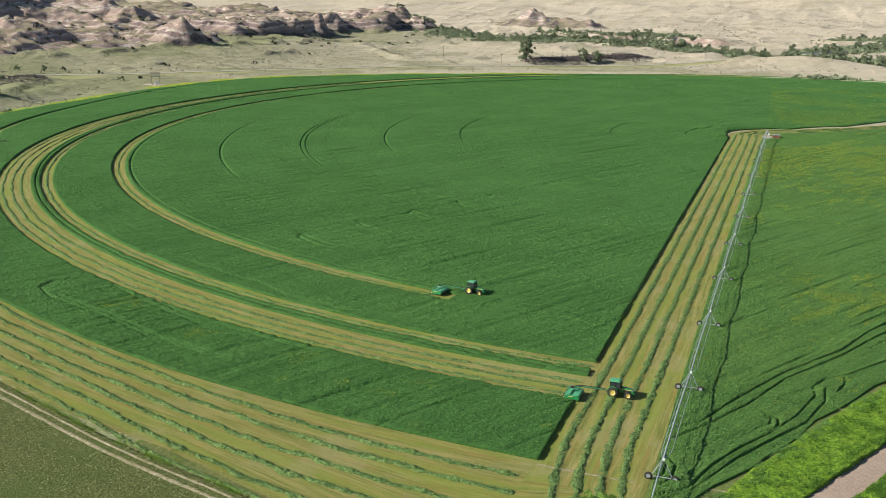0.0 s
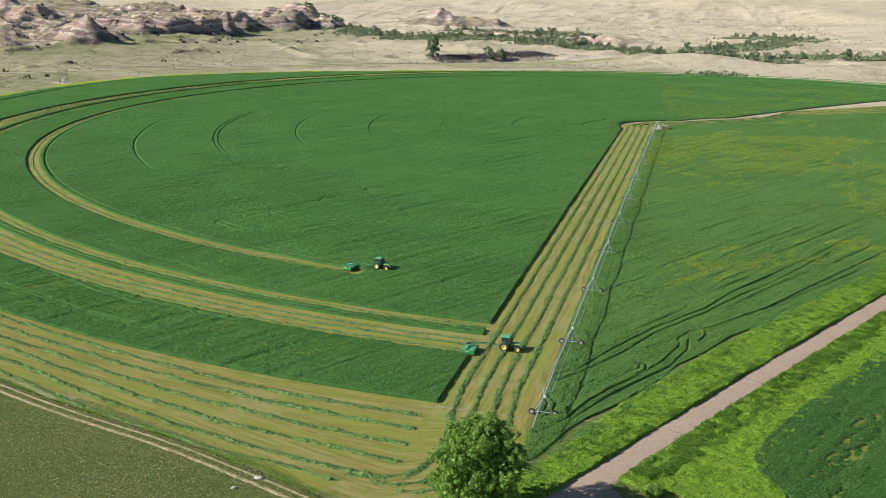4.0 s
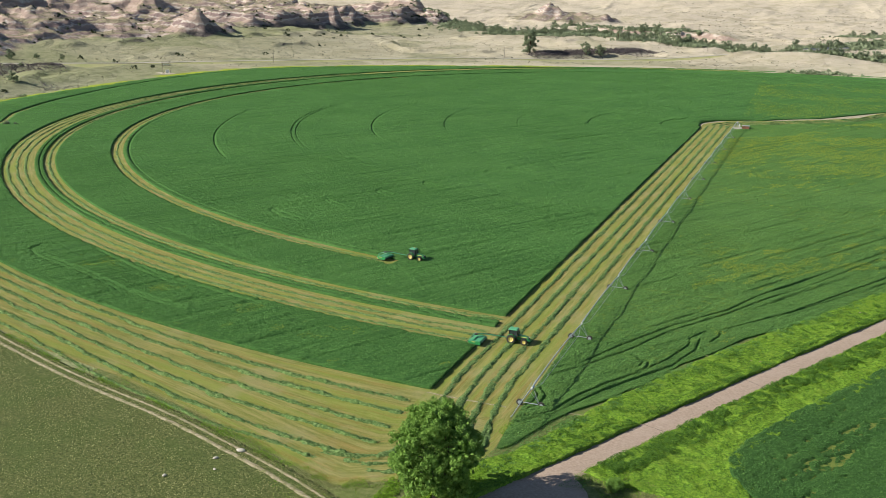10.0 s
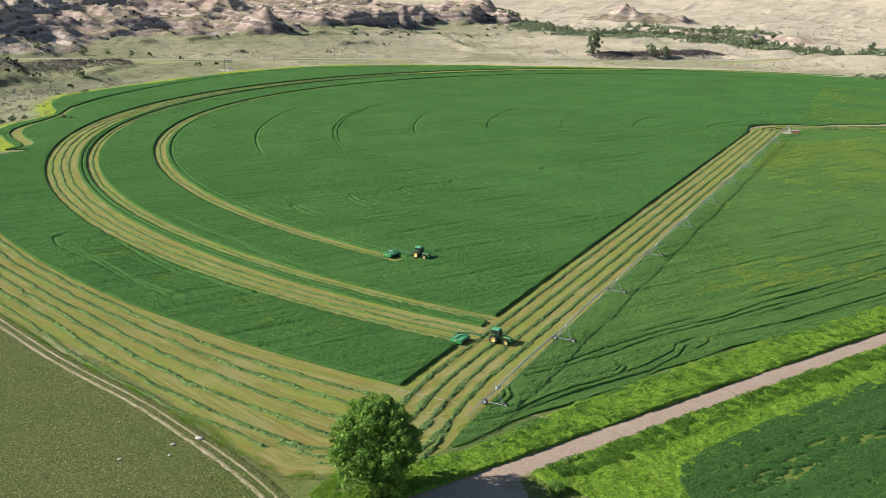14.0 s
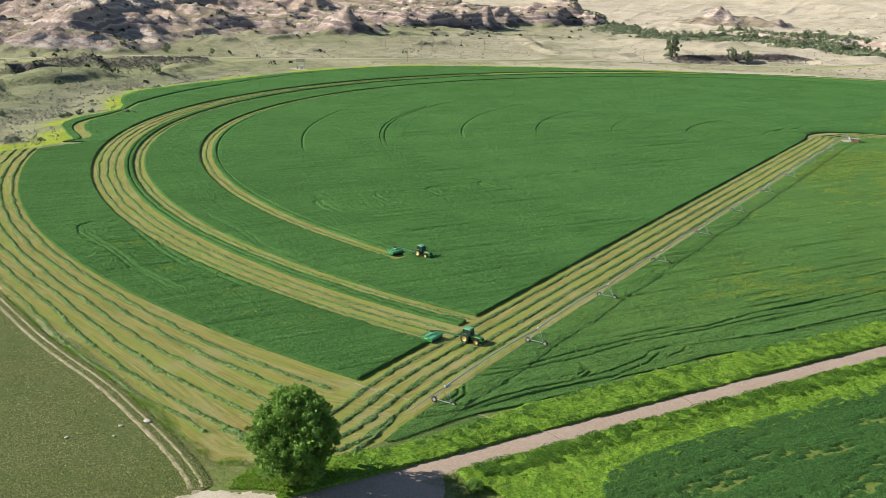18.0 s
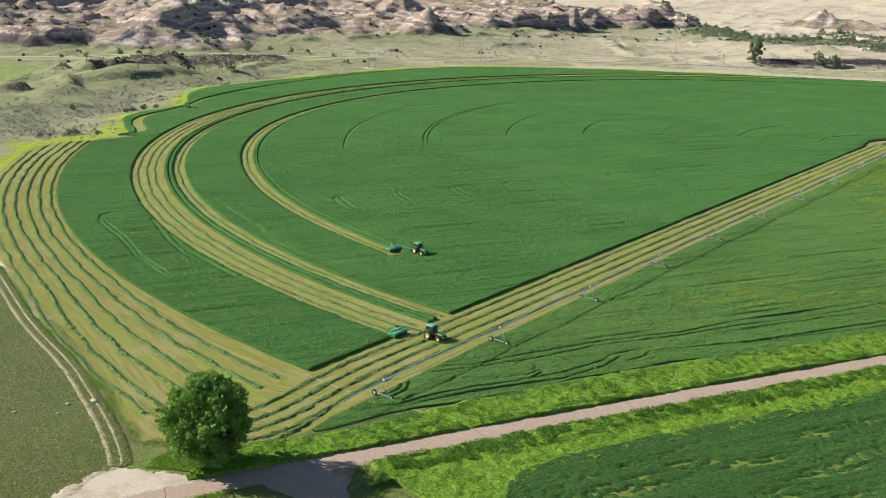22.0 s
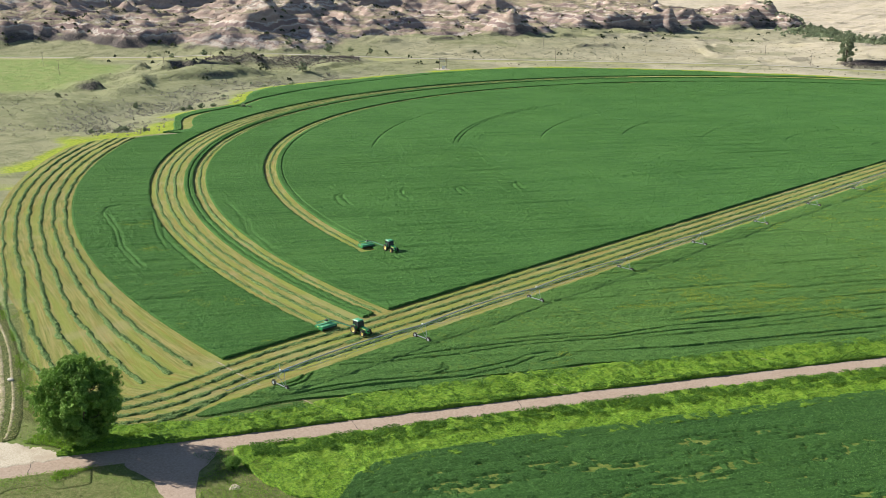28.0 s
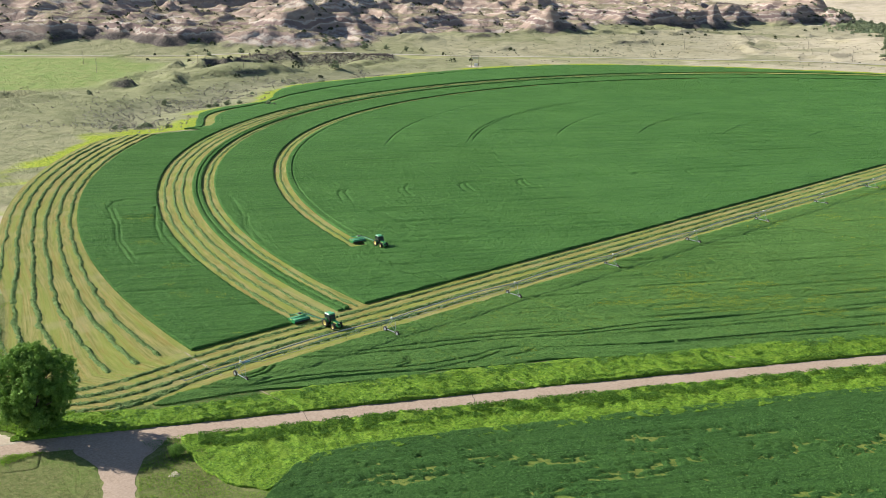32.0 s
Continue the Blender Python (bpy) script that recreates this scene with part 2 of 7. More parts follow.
def blend_material(name, stops, scale, second, amount, s2=0.3, rough=0.9, rise=0.05, bscale=8.0, kind="Object", stretch=(1, 1, 1), turn=0.0):
    """Soil, grass, gravel: grain, a second tone in patches, fine relief."""
    m, nt, b = nodes(name)
    v = coords(nt, kind, stretch, turn)
    o = coords(nt)
    col = colours(nt, noise_node(nt, v, scale, 7, 0.68), stops)
    patch = step(nt, noise_node(nt, o, s2, 5, 0.65), 0.45, 0.65)
    col = mix(nt, math_node(nt, "MULTIPLY", patch, amount), col, second)
    nt.links.new(col, b.inputs["Base Color"])
    b.inputs["Roughness"].default_value = rough
    b.inputs["Specular IOR Level"].default_value = 0.2
    bump(nt, b, noise_node(nt, o, bscale, 6, 0.7), 0.9, rise)
    return m


M_CROP = crop_material("alfalfa", (0.0272, 0.0823, 0.0201), (0.0588, 0.158, 0.0385), (0.118, 0.265, 0.0708), weed=(0.144, 0.257, 0.0357), weeds=0.2)
M_CROP2 = crop_material("weedy_alfalfa", (0.0344, 0.0859, 0.021), (0.0801, 0.181, 0.0439), (0.153, 0.286, 0.0744), weed=(0.229, 0.286, 0.0334), weeds=0.55)
M_CROP3 = crop_material("patchy_crop", (0.0209, 0.0636, 0.0173), (0.0438, 0.118, 0.0283), (0.0859, 0.187, 0.0442), weed=(0.0952, 0.183, 0.0315), weeds=0.2)


def stubble_material():
    m, nt, b = nodes("stubble")
    o, u = coords(nt), coords(nt, "UV", (0.10, 1.5, 1))
    rows = noise_node(nt, u, 1.0, 6, 0.7)
    grain = noise_node(nt, o, 5.0, 6, 0.75)
    zone = noise_node(nt, o, 0.07, 5, 0.65)
    col = colours(nt, rows, [(0.36, (0.12, 0.155, 0.033)), (0.48, (0.205, 0.212, 0.058)), (0.62, (0.325, 0.285, 0.108))])
    lime = step(nt, noise_node(nt, coords(nt, "UV", (0.022, 0.34, 1)), 1.0, 4, 0.6), 0.47, 0.58)
    col = mix(nt, math_node(nt, "MULTIPLY", lime, 0.6), col, (0.195, 0.26, 0.038))
    rust = step(nt, noise_node(nt, coords(nt, "UV", (0.03, 0.6, 1)), 1.3, 4, 0.65), 0.52, 0.62)
    col = mix(nt, math_node(nt, "MULTIPLY", rust, 0.5), col, (0.255, 0.17, 0.045))
    col = mix(nt, math_node(nt, "MULTIPLY", step(nt, zone, 0.52, 0.64), 0.45), col, (0.30, 0.275, 0.14))
    col = mix(nt, math_node(nt, "MULTIPLY", step(nt, grain, 0.5, 0.62), 0.45), col, (0.35, 0.335, 0.122))
    col = mix(nt, math_node(nt, "MULTIPLY", step(nt, noise_node(nt, o, 4.1, 6, 0.8), 0.52, 0.64), 0.55), col, (0.085, 0.12, 0.025))
    nt.links.new(col, b.inputs["Base Color"])
    b.inputs["Roughness"].default_value = 0.9
    b.inputs["Specular IOR Level"].default_value = 0.15
    bump(nt, b, grain, 1.0, 0.12)
    return m


M_STUBBLE = stubble_material()
M_HAY = blend_material("cut_hay", [(0.36, (0.0342, 0.0779, 0.0207)), (0.5, (0.0988, 0.172, 0.0488)), (0.62, (0.217, 0.312, 0.115))], 2.8, (0.106, 0.197, 0.0481), 0.4, 0.4, rise=0.3, bscale=4.0)
M_VERGE = blend_material("verge_grass", [(0.36, (0.0414, 0.1, 0.0126)), (0.5, (0.115, 0.236, 0.021)), (0.62, (0.218, 0.366, 0.0336))], 2.2, (0.23, 0.336, 0.042), 0.4, 0.35, rise=0.35, bscale=4.0)
M_PASTURE = blend_material("pasture", [(0.36, (0.0499, 0.0719, 0.0186)), (0.5, (0.0968, 0.121, 0.033)), (0.63, (0.18, 0.19, 0.0718))], 2.4, (0.0699, 0.113, 0.023), 0.5, 0.07, rise=0.35, bscale=3.0)
M_ROAD = blend_material("red_gravel", [(0.3, (0.25, 0.19, 0.145)), (0.5, (0.335, 0.262, 0.205)), (0.7, (0.41, 0.33, 0.265))], 2.6, (0.38, 0.305, 0.25), 0.4, 0.12, rise=0.006, bscale=20)
M_DIRT = blend_material("pale_dirt", [(0.34, (0.36, 0.315, 0.24)), (0.5, (0.47, 0.42, 0.335)), (0.64, (0.56, 0.51, 0.42))], 5.0, (0.34, 0.275, 0.21), 0.6, 0.22, rise=0.04)
M_STEEL = paint("galvanised_steel", (0.29, 0.335, 0.36), 0.6, 0.0, 0.15, 3.0)
M_RUBBER = paint("tyre_rubber", (0.018, 0.018, 0.018), 0.85, 0, 0.5, 5.0)
M_GREEN = paint("green_paint", (0.025, 0.24, 0.075), 0.35, 0, 0.15)
# paler green for mower tops, frame and cab roof: sunlight put into the colour
M_TEAL = paint("sunlit_green_paint", (0.07, 0.33, 0.16), 0.45, 0, 0.2)
M_YELLOW = paint("yellow_paint", (0.82, 0.66, 0.20), 0.4, 0, 0.2)
M_BLACK = paint("black_paint", (0.02, 0.02, 0.022), 0.5, 0, 0.3)
M_BARK = blend_material("bark", [(0.3, (0.07, 0.055, 0.04)), (0.7, (0.20, 0.165, 0.125))], 6.0, (0.12, 0.11, 0.08), 0.4, 1.0, stretch=(1, 1, 0.2), rise=0.05)
M_WOOD = blend_material("weathered_wood", [(0.3, (0.12, 0.10, 0.08)), (0.7, (0.28, 0.25, 0.21))], 6.0, (0.16, 0.14, 0.12), 0.4, 1.0, stretch=(1, 1, 0.15), rise=0.02)
M_WHITE = paint("white_metal", (0.72, 0.73, 0.72), 0.5, 0.0, 0.2)
M_CONCRETE = blend_material("concrete", [(0.3, (0.32, 0.31, 0.29)), (0.7, (0.48, 0.46, 0.43))], 3.0, (0.25, 0.24, 0.22), 0.4, 0.8)


def leaf_material(name, dark, light, lanes=False):
    m, nt, b = nodes(name)
    geo = nt.nodes.new("ShaderNodeNewGeometry")
    col = colours(nt, geo.outputs["Random Per Island"], [(0.0, dark), (1.0, light)])
    if lanes:
        tc, lm = nt.nodes.new("ShaderNodeTexCoord"), nt.nodes.new("ShaderNodeMapping")
        lm.vector_type = "TEXTURE"
        lm.inputs["Scale"].default_value, lm.inputs["Rotation"].default_value = (26, 1.3, 1), (0, 0, radians(61))
        nt.links.new(tc.outputs["Object"], lm.inputs["Vector"])
        col = mix(nt, 0.5, col, colours(nt, noise_node(nt, lm.outputs["Vector"], 1.0, 4, 0.65), [(0.36, tuple(0.75 * c for c in dark)), (0.62, light)]))
        broad = noise_node(nt, coords(nt), 0.03, 4, 0.6)
        col = mix(nt, math_node(nt, "MULTIPLY", step(nt, broad, 0.4, 0.7), 0.3), col, light)
    else:
        col = mix(nt, 0.35, col, colours(nt, noise_node(nt, coords(nt), 0.8, 3), [(0.35, dark), (0.65, light)]))
    nt.links.new(col, b.inputs["Base Color"])
    b.inputs["Roughness"].default_value = 0.65
    b.inputs["Specular IOR Level"].default_value = 0.12
    b.inputs["Subsurface Weight"].default_value = 0.0
    tr = add(nt, "BsdfTranslucent")
    nt.links.new(col, tr.inputs["Color"])
    mx = add(nt, "MixShader", Fac=0.25)
    nt.links.new(b.outputs[0], mx.inputs[1])
    nt.links.new(tr.outputs[0], mx.inputs[2])
    nt.links.new(mx.outputs[0], nt.nodes["Material Output"].inputs["Surface"])
    return m


M_LEAF = leaf_material("cottonwood_leaf", (0.105, 0.213, 0.0391), (0.258, 0.427, 0.0913))
M_LEAF_FAR = leaf_material("river_tree_leaf", (0.16, 0.20, 0.125), (0.34, 0.40, 0.245))
M_SAGE = leaf_material("sagebrush_leaf", (0.115, 0.115, 0.08), (0.26, 0.25, 0.18))


# ---- the plan: the pivot stands at PX, PY; angles run from south towards west ----
PX, PY = -15.6, 472.0
STRIP_W, STRIP_E = -31.8, -15.9     # mown strip along the pivot line
RB = np.array([(-20, 380), (0, 372), (5, 371), (11, 365), (18, 364), (37, 366), (44.2, 362), (46.3, 361.5), (47.7, 354), (48.6, 348.5), (50.2, 340.5), (51.4, 337), (52.2, 338), (53.3, 341), (55.9, 348), (58.1, 354), (60, 355.5), (62.2, 355),
               (64.6, 351), (67, 349), (69.3, 354.5), (72.5, 368), (74.8, 376.5), (77.4, 382), (80.6, 384), (90, 384), (102, 392), (113, 398), (125, 372), (140, 338), (151, 325), (171, 312), (180, 300), (193, 303), (225, 310), (245, 700), (340, 700)], float)


def polar(r, a):
    """Place at radius r and angle a (degrees) round the pivot."""
    t = np.radians(a)
    return PX - r * np.sin(t), PY - r * np.cos(t)


def edge_distance(x, y):
    """Metres outside the irrigated field's rim, and the angle round the pivot."""
    dx, dy = x - PX, y - PY
    a = np.degrees(np.arctan2(-dx, -dy))
    a = np.where(a < -20, a + 360, a)
    return np.hypot(dx, dy) - np.interp(a, RB[:, 0], RB[:, 1]), a


FRONT = [(-2600, 60), (-1500, 190), (-1000, 285), (-785, 360), (-753, 415), (-690, 455), (-660, 486), (-620, 502), (-580, 545), (-578, 630), (-592, 695), (-555, 725), (-510, 780), (-540, 850), (-582, 900), (-592, 1000), (-580, 1070), (-540, 1175), (-508, 1295),
         (-530, 1340), (-620, 1440), (-760, 1500), (-1000, 1650), (-2600, 1900)]


MEADOW = [(-1000, 100), (-672, 392), (-577, 397), (-515, 352), (-452, 290), (-458, 250), (-520, 100)]


def inside(poly, x, y):
    """Signed distance to a closed outline, positive inside."""
    best, odd = np.full(x.shape, 1e9), np.zeros(x.shape, bool)
    for (ax, ay), (bx, by) in zip(poly, poly[1:] + poly[:1]):
        ex, ey = bx - ax, by - ay
        t = np.clip(((x - ax) * ex + (y - ay) * ey) / (ex * ex + ey * ey), 0, 1)
        best = np.minimum(best, np.hypot(x - ax - t * ex, y - ay - t * ey))
        if ey != 0:
            odd ^= ((ay > y) != (by > y)) & (x < ax + (y - ay) * ex / ey)
    return np.where(odd, best, -best)


def highway(x, y):
    """Way along the highway and distance beyond it."""
    return (x + 616) * 0.643 + (y - 474) * 0.766, (x + 616) * -0.766 + (y - 474) * 0.643


def terrain(x, y):
    f, a = edge_distance(x, y)
    out = ramp(4, 70, f) * ramp(40, 56, a) * (1 - ramp(232, 246, a) * (1 - ramp(900, 1300, y)))
    s, d = highway(x, y)
    z = out * (2.2 * fbm(x / 260, y / 260, 3, 3) + 1.5 * fbm(x / 75, y / 75, 8, 4))
    # wash and mounds west of the field
    west = ramp(48, 56, a) * (1 - ramp(92, 104, a)) * ramp(-10, 12, f)
    hill = ridged(x / 48 + 0.3, y / 48, 21, 3)
    # swells that rise away from the sun and break off in short scarps
    saw = (0.9 * x + 0.44 * y) / 56 + 1.3 * fbm(x / 70, y / 70, 23, 4, 0.6)
    saw = saw - np.floor(saw)
    cuesta = np.where(saw < 0.84, ramp(0, 0.84, saw), 1 - ramp(0.84, 1.0, saw)) * ramp(-0.15, 0.3, fbm(x / 60, y / 60, 24, 2))
    meadow = ramp(-22, 22, inside(MEADOW, x, y) + 10 * fbm(x / 40, y / 40, 27, 3))
    out = out * (1 - 0.8 * meadow)
    z = z * (1 - 0.8 * meadow)
    swell = 5.5 * fbm(x / 85, y / 85, 22, 3, 0.4) + 6.5 * cuesta * (1 + 0.4 * fbm(x / 30, y / 30, 25, 2)) + 1.2 * (hill - 0.5) + 0.35 * fbm(x / 13, y / 13, 26, 2)
    z += west * (-3.5 * np.exp(-((f - 34) / 20) ** 2) + ramp(38, 90, f) * (1 - ramp(-90, -30, d)) * swell * (1 - meadow))
    # bank along the creek below the highway
    rough = 5 * fbm(x / 22, y / 22, 5, 4)
    bank = ramp(-62, -46, d + rough) * (1 - ramp(-40, 60, d))
    along = 0.65 * ramp(5, 40, s) * (1 - ramp(125, 160, s)) + 0.8 * ramp(520, 560, s) * (1 - ramp(650, 690, s))
    z += along * (5.5 * bank - 2.0 * np.exp(-((d + 68) / 14) ** 2))
    # knolls right of the dark bank
    z += 9 * np.exp(-(((x + 10) / 62) ** 2 + ((y - 905) / 34) ** 2)) + 5 * np.exp(-(((x - 85) / 70) ** 2 + ((y - 850) / 30) ** 2))
    z += 8 * np.exp(-(((x + 235) / 120) ** 2 + ((y - 1010) / 40) ** 2))
    # badlands: sharp divides and spurs, fluted slopes, hard beds that stand out as ledges
    b = inside(FRONT, x, y)
    wx, wy = 30 * fbm(x / 80, y / 80, 42, 3), 30 * fbm(x / 80, y / 80, 43, 3)
    warp = 26 * fbm(x / 95, y / 95, 40, 4) + 12 * fbm(x / 28, y / 28, 41, 3)
    north = ramp(960, 1100, y)
    warp = warp + north * 34 * fbm(x / 46, y / 46, 67, 3)
    m = ramp(-6, 24 + 4 * north, b + warp) * ramp(8, 34, d)
    deep = ramp(30, 330, b)
    ridge = ridged((x + wx) / 150, (y + wy) / 150, 51, 3, 0.45)
    spur = ridged((x + 1.4 * wx) / 92, (y + 1.4 * wy) / 92, 57, 4, 0.48)
    flute = ridged((x + 0.5 * wx) / 27, (y + 0.5 * wy) / 27, 64, 3, 0.55)
    tall = (4 + 17 * ridge) * (1 - north) + (14 + 4 * ridge) * north
    tall = tall + deep * (1 - north) * (14 + 42 * (ridge - 0.36)) - deep * north * 9
    cut = m * (1 - 0.75 * north * deep) * (26 * (spur - 0.42) * (0.6 + 0.5 * ridge) + 6.5 * (flute - 0.45) + 6 * fbm((x + wx) / 44, (y + wy) / 44, 58, 3) + 1.0 * fbm(x / 7, y / 7, 61, 2, 0.6))
    bz = m * tall + cut
    bed = bz / 4.6 + 0.5 * fbm(x / 120, y / 120, 66, 2)
    shelf = 4.6 * (np.floor(bed) + ramp(0.45, 0.75, bed - np.floor(bed)) - 0.5 * fbm(x / 120, y / 120, 66, 2))
    apron = 8.0 * ramp(-150, 0, b) * (1 - 0.7 * north) * ramp(4, 120, f) * ramp(10, 110, d)
    z += apron + np.maximum(bz + 0.28 * m * (shelf - bz), -1.5)
    # lone eroded butte and rolling country far off
    q = np.hypot((x + 452) / 150, (y - 1800) / 110)
    butte = 1 - ramp(0.1, 1.0, q + 0.25 * fbm(x / 60, y / 60, 71, 4))
    z += butte * (9 + 30 * ridged(x / 85, y / 85, 72, 3, 0.45) + 7 * (ridged(x / 26, y / 26, 74, 2) - 0.4))
    # pale cutbanks along the river
    rb = -0.5 * (x + 300) + 1225 + 30 * fbm(x / 70, y / 70, 75, 3)
    cutbank = ramp(0, 8, y - rb - 28) * (1 - ramp(60, 160, y - rb)) * ramp(-330, -260, x) * (1 - ramp(-110, -60, x))
    z += 8 * cutbank
    steep = np.clip(ramp(0.12, 0.4, butte) + ramp(0, 4, y - rb - 28) * (1 - ramp(8, 14, y - rb - 28)) * ramp(-330, -260, x) * (1 - ramp(-110, -60, x)), 0, 1)
    far = ramp(1500, 2600, y + 0.25 * x)
    z -= 13 * ramp(1250, 1650, y) * (1 - ramp(2100, 2900, y)) * (1 - m)
    z += far * (26 * ridged(x / 620, y / 620, 81, 4, 0.5) + 9 * fbm(x / 170, y / 170, 83, 4) - 6) + 0.014 * np.maximum(y - 1900, 0) + 0.03 * np.maximum(-900 - x, 0) * ramp(300, 700, y)
    z += ramp(1150, 1500, y) * (1 - m) * (6 * fbm(x / 150, y / 150, 88, 4) - 7 * (ridged(x / 260, y / 260, 89, 4) - 0.45))
    near_bad = (1 - m) * np.exp(-np.maximum(-b, 0) / 90)
    z += near_bad * out * (1 + 1.6 * fbm(x / 40, y / 40, 91, 3)) + out * 3.0 * ramp(0.62, 0.85, ridged(x / 70, y / 70, 93, 3)) * ramp(60, 140, f)
    green = np.clip(np.exp(-np.maximum(f, 0) / np.interp(a, [24, 36, 44, 48, 52, 56, 60, 75], [14, 14, 14, 22, 30, 22, 11, 10])) * ramp(-8, 0, f) * np.maximum(ramp(20, 28, a), out) * (1 - ramp(228, 240, a)) * 1.3 * (0.6 + 0.6 * fbm(x / 18, y / 18, 95, 3)), 0, 1)
    flat_green = np.clip(1.15 * meadow + 0.15 * ramp(-60, 10, -np.abs(f - 40) + 40) * west + 0.75 * (1 - ramp(120, 200, y)) * (a < 18), 0, 1)
    moist = np.clip((1 - ramp(-190, -150, x)) * (1 - ramp(560, 640, y)) + 0.5 * np.exp(-np.maximum(f, 0) / 60) * out + 0.35 * (fbm(x / 120, y / 120, 97, 3) > 0.1) * (y < 1100) + 0.9 * np.exp(-np.maximum(-b, 0) / 200) * (y < 1250), 0, 1)
    sage = along * np.exp(-((d + 47) / 11) ** 2) + 0.45 * west * np.exp(-((f - 34) / 20) ** 2)
    return z, np.maximum(m, steep), green, flat_green, np.clip(sage, 0, 1), along * np.exp(-((d + 48) / 10) ** 2) * ramp(300, 500, s), moist


def axis(*runs):
    """Coordinates from runs of (start, end, step)."""
    return np.concatenate([np.arange(a, b, s) for a, b, s in runs])


gx = axis((-3200, -1300, 50), (-1300, -1000, 6), (-1000, -430, 2.7), (-430, -180, 3.8), (-180, 220, 5), (220, 700, 30), (700, 2600, 100))
gy = axis((-900, 60, 60), (60, 180, 20), (180, 540, 3.8), (540, 1100, 2.8), (1100, 1480, 4.5), (1480, 2000, 9), (2000, 4700, 45))
GX, GY = np.meshgrid(gx, gy, indexing="ij")
GZ, G_BAD, G_GREEN, G_FLAT, G_SAGE, G_BANK_SHADE, G_MOIST = terrain(GX, GY)


def ground_material():
    m, nt, b = nodes("prairie")
    v = coords(nt)
    big = noise_node(nt, v, 0.012, 6, 0.62)
    mid = noise_node(nt, v, 0.09, 6, 0.7)
    fine = noise_node(nt, v, 0.8, 5, 0.75)
    grass = colours(nt, big, [(0.35, (0.42, 0.37, 0.27)), (0.5, (0.56, 0.495, 0.39)), (0.65, (0.49, 0.435, 0.315))])
    vein = noise_node(nt, v, 0.028, 6, 0.65, 0.8)
    grass = mix(nt, math_node(nt, "MULTIPLY", step(nt, vein, 0.52, 0.68), 0.55), grass, (0.34, 0.30, 0.20))
    grass = mix(nt, math_node(nt, "MULTIPLY", step(nt, mid, 0.5, 0.7), 0.45), grass, (0.27, 0.26, 0.16))
    grass = mix(nt, math_node(nt, "MULTIPLY", step(nt, fine, 0.58, 0.72), 0.55), grass, (0.13, 0.14, 0.07))
    grass = mix(nt, math_node(nt, "MULTIPLY", attribute(nt, "moist"), 0.9), grass, mix(nt, step(nt, mid, 0.42, 0.62), (0.245, 0.255, 0.14), (0.165, 0.185, 0.09)))
    # layered clay and stone
    sep = nt.nodes.new("ShaderNodeSeparateXYZ")
    nt.links.new(v, sep.inputs[0])
    wob = math_node(nt, "ADD", math_node(nt, "MULTIPLY", sep.outputs["Z"], 0.017), math_node(nt, "ADD", math_node(nt, "MULTIPLY", big, 0.5), math_node(nt, "MULTIPLY", mid, 0.2)))
    lay = nt.nodes.new("ShaderNodeCombineXYZ")
    nt.links.new(wob, lay.inputs["Z"])
    strata = noise_node(nt, lay.outputs[0], 5.0, 1.2, 0.5)
    clay = colours(nt, strata, [(0.30, (0.16, 0.135, 0.14)), (0.38, (0.31, 0.225, 0.20)), (0.43, (0.56, 0.52, 0.46)), (0.47, (0.23, 0.175, 0.17)), (0.52, (0.40, 0.31, 0.255)), (0.57, (0.60, 0.555, 0.49)), (0.62, (0.28, 0.20, 0.18)), (0.70, (0.20, 0.165, 0.165))])
    clay = mix(nt, math_node(nt, "MULTIPLY", step(nt, fine, 0.5, 0.66), 0.4), clay, (0.19, 0.16, 0.145))
    clay = mix(nt, math_node(nt, "MULTIPLY", step(nt, noise_node(nt, v, 0.02, 4, 0.6), 0.5, 0.62), 0.4), clay, (0.40, 0.31, 0.25))
    geo = nt.nodes.new("ShaderNodeNewGeometry")
    sn = nt.nodes.new("ShaderNodeSeparateXYZ")
    nt.links.new(geo.outputs["Normal"], sn.inputs[0])
    gentle = step(nt, sn.outputs["Z"], 0.90, 0.98)
    scrub = mix(nt, step(nt, fine, 0.45, 0.65), (0.29, 0.265, 0.165), (0.115, 0.12, 0.065))
    clay = mix(nt, math_node(nt, "MULTIPLY", gentle, 0.8), clay, scrub)
    # bare dark shale where the grass has slid off
    shale = mix(nt, step(nt, fine, 0.42, 0.62), (0.075, 0.066, 0.066), (0.19, 0.165, 0.15))
    grass = mix(nt, step(nt, sn.outputs["Z"], 0.91, 0.82), grass, shale)
    bad = step(nt, math_node(nt, "ADD", attribute(nt, "bad"), math_node(nt, "MULTIPLY", math_node(nt, "SUBTRACT", mid, 0.5), 0.7)), 0.25, 0.55)
    col = mix(nt, bad, grass, clay)
    lush = mix(nt, step(nt, fine, 0.4, 0.6), (0.20, 0.30, 0.03), (0.38, 0.42, 0.05))
    col = mix(nt, step(nt, math_node(nt, "ADD", attribute(nt, "green"), math_node(nt, "MULTIPLY", math_node(nt, "SUBTRACT", mid, 0.5), 0.5)), 0.3, 0.55), col, lush)
    col = mix(nt, math_node(nt, "MULTIPLY", attribute(nt, "flat"), 0.85), col, mix(nt, step(nt, mid, 0.4, 0.6), (0.17, 0.26, 0.065), (0.24, 0.29, 0.10)))
    shrub = mix(nt, step(nt, mid, 0.4, 0.6), (0.31, 0.29, 0.235), (0.20, 0.19, 0.15))
    col = mix(nt, math_node(nt, "MULTIPLY", attribute(nt, "sage"), 0.8), col, shrub)
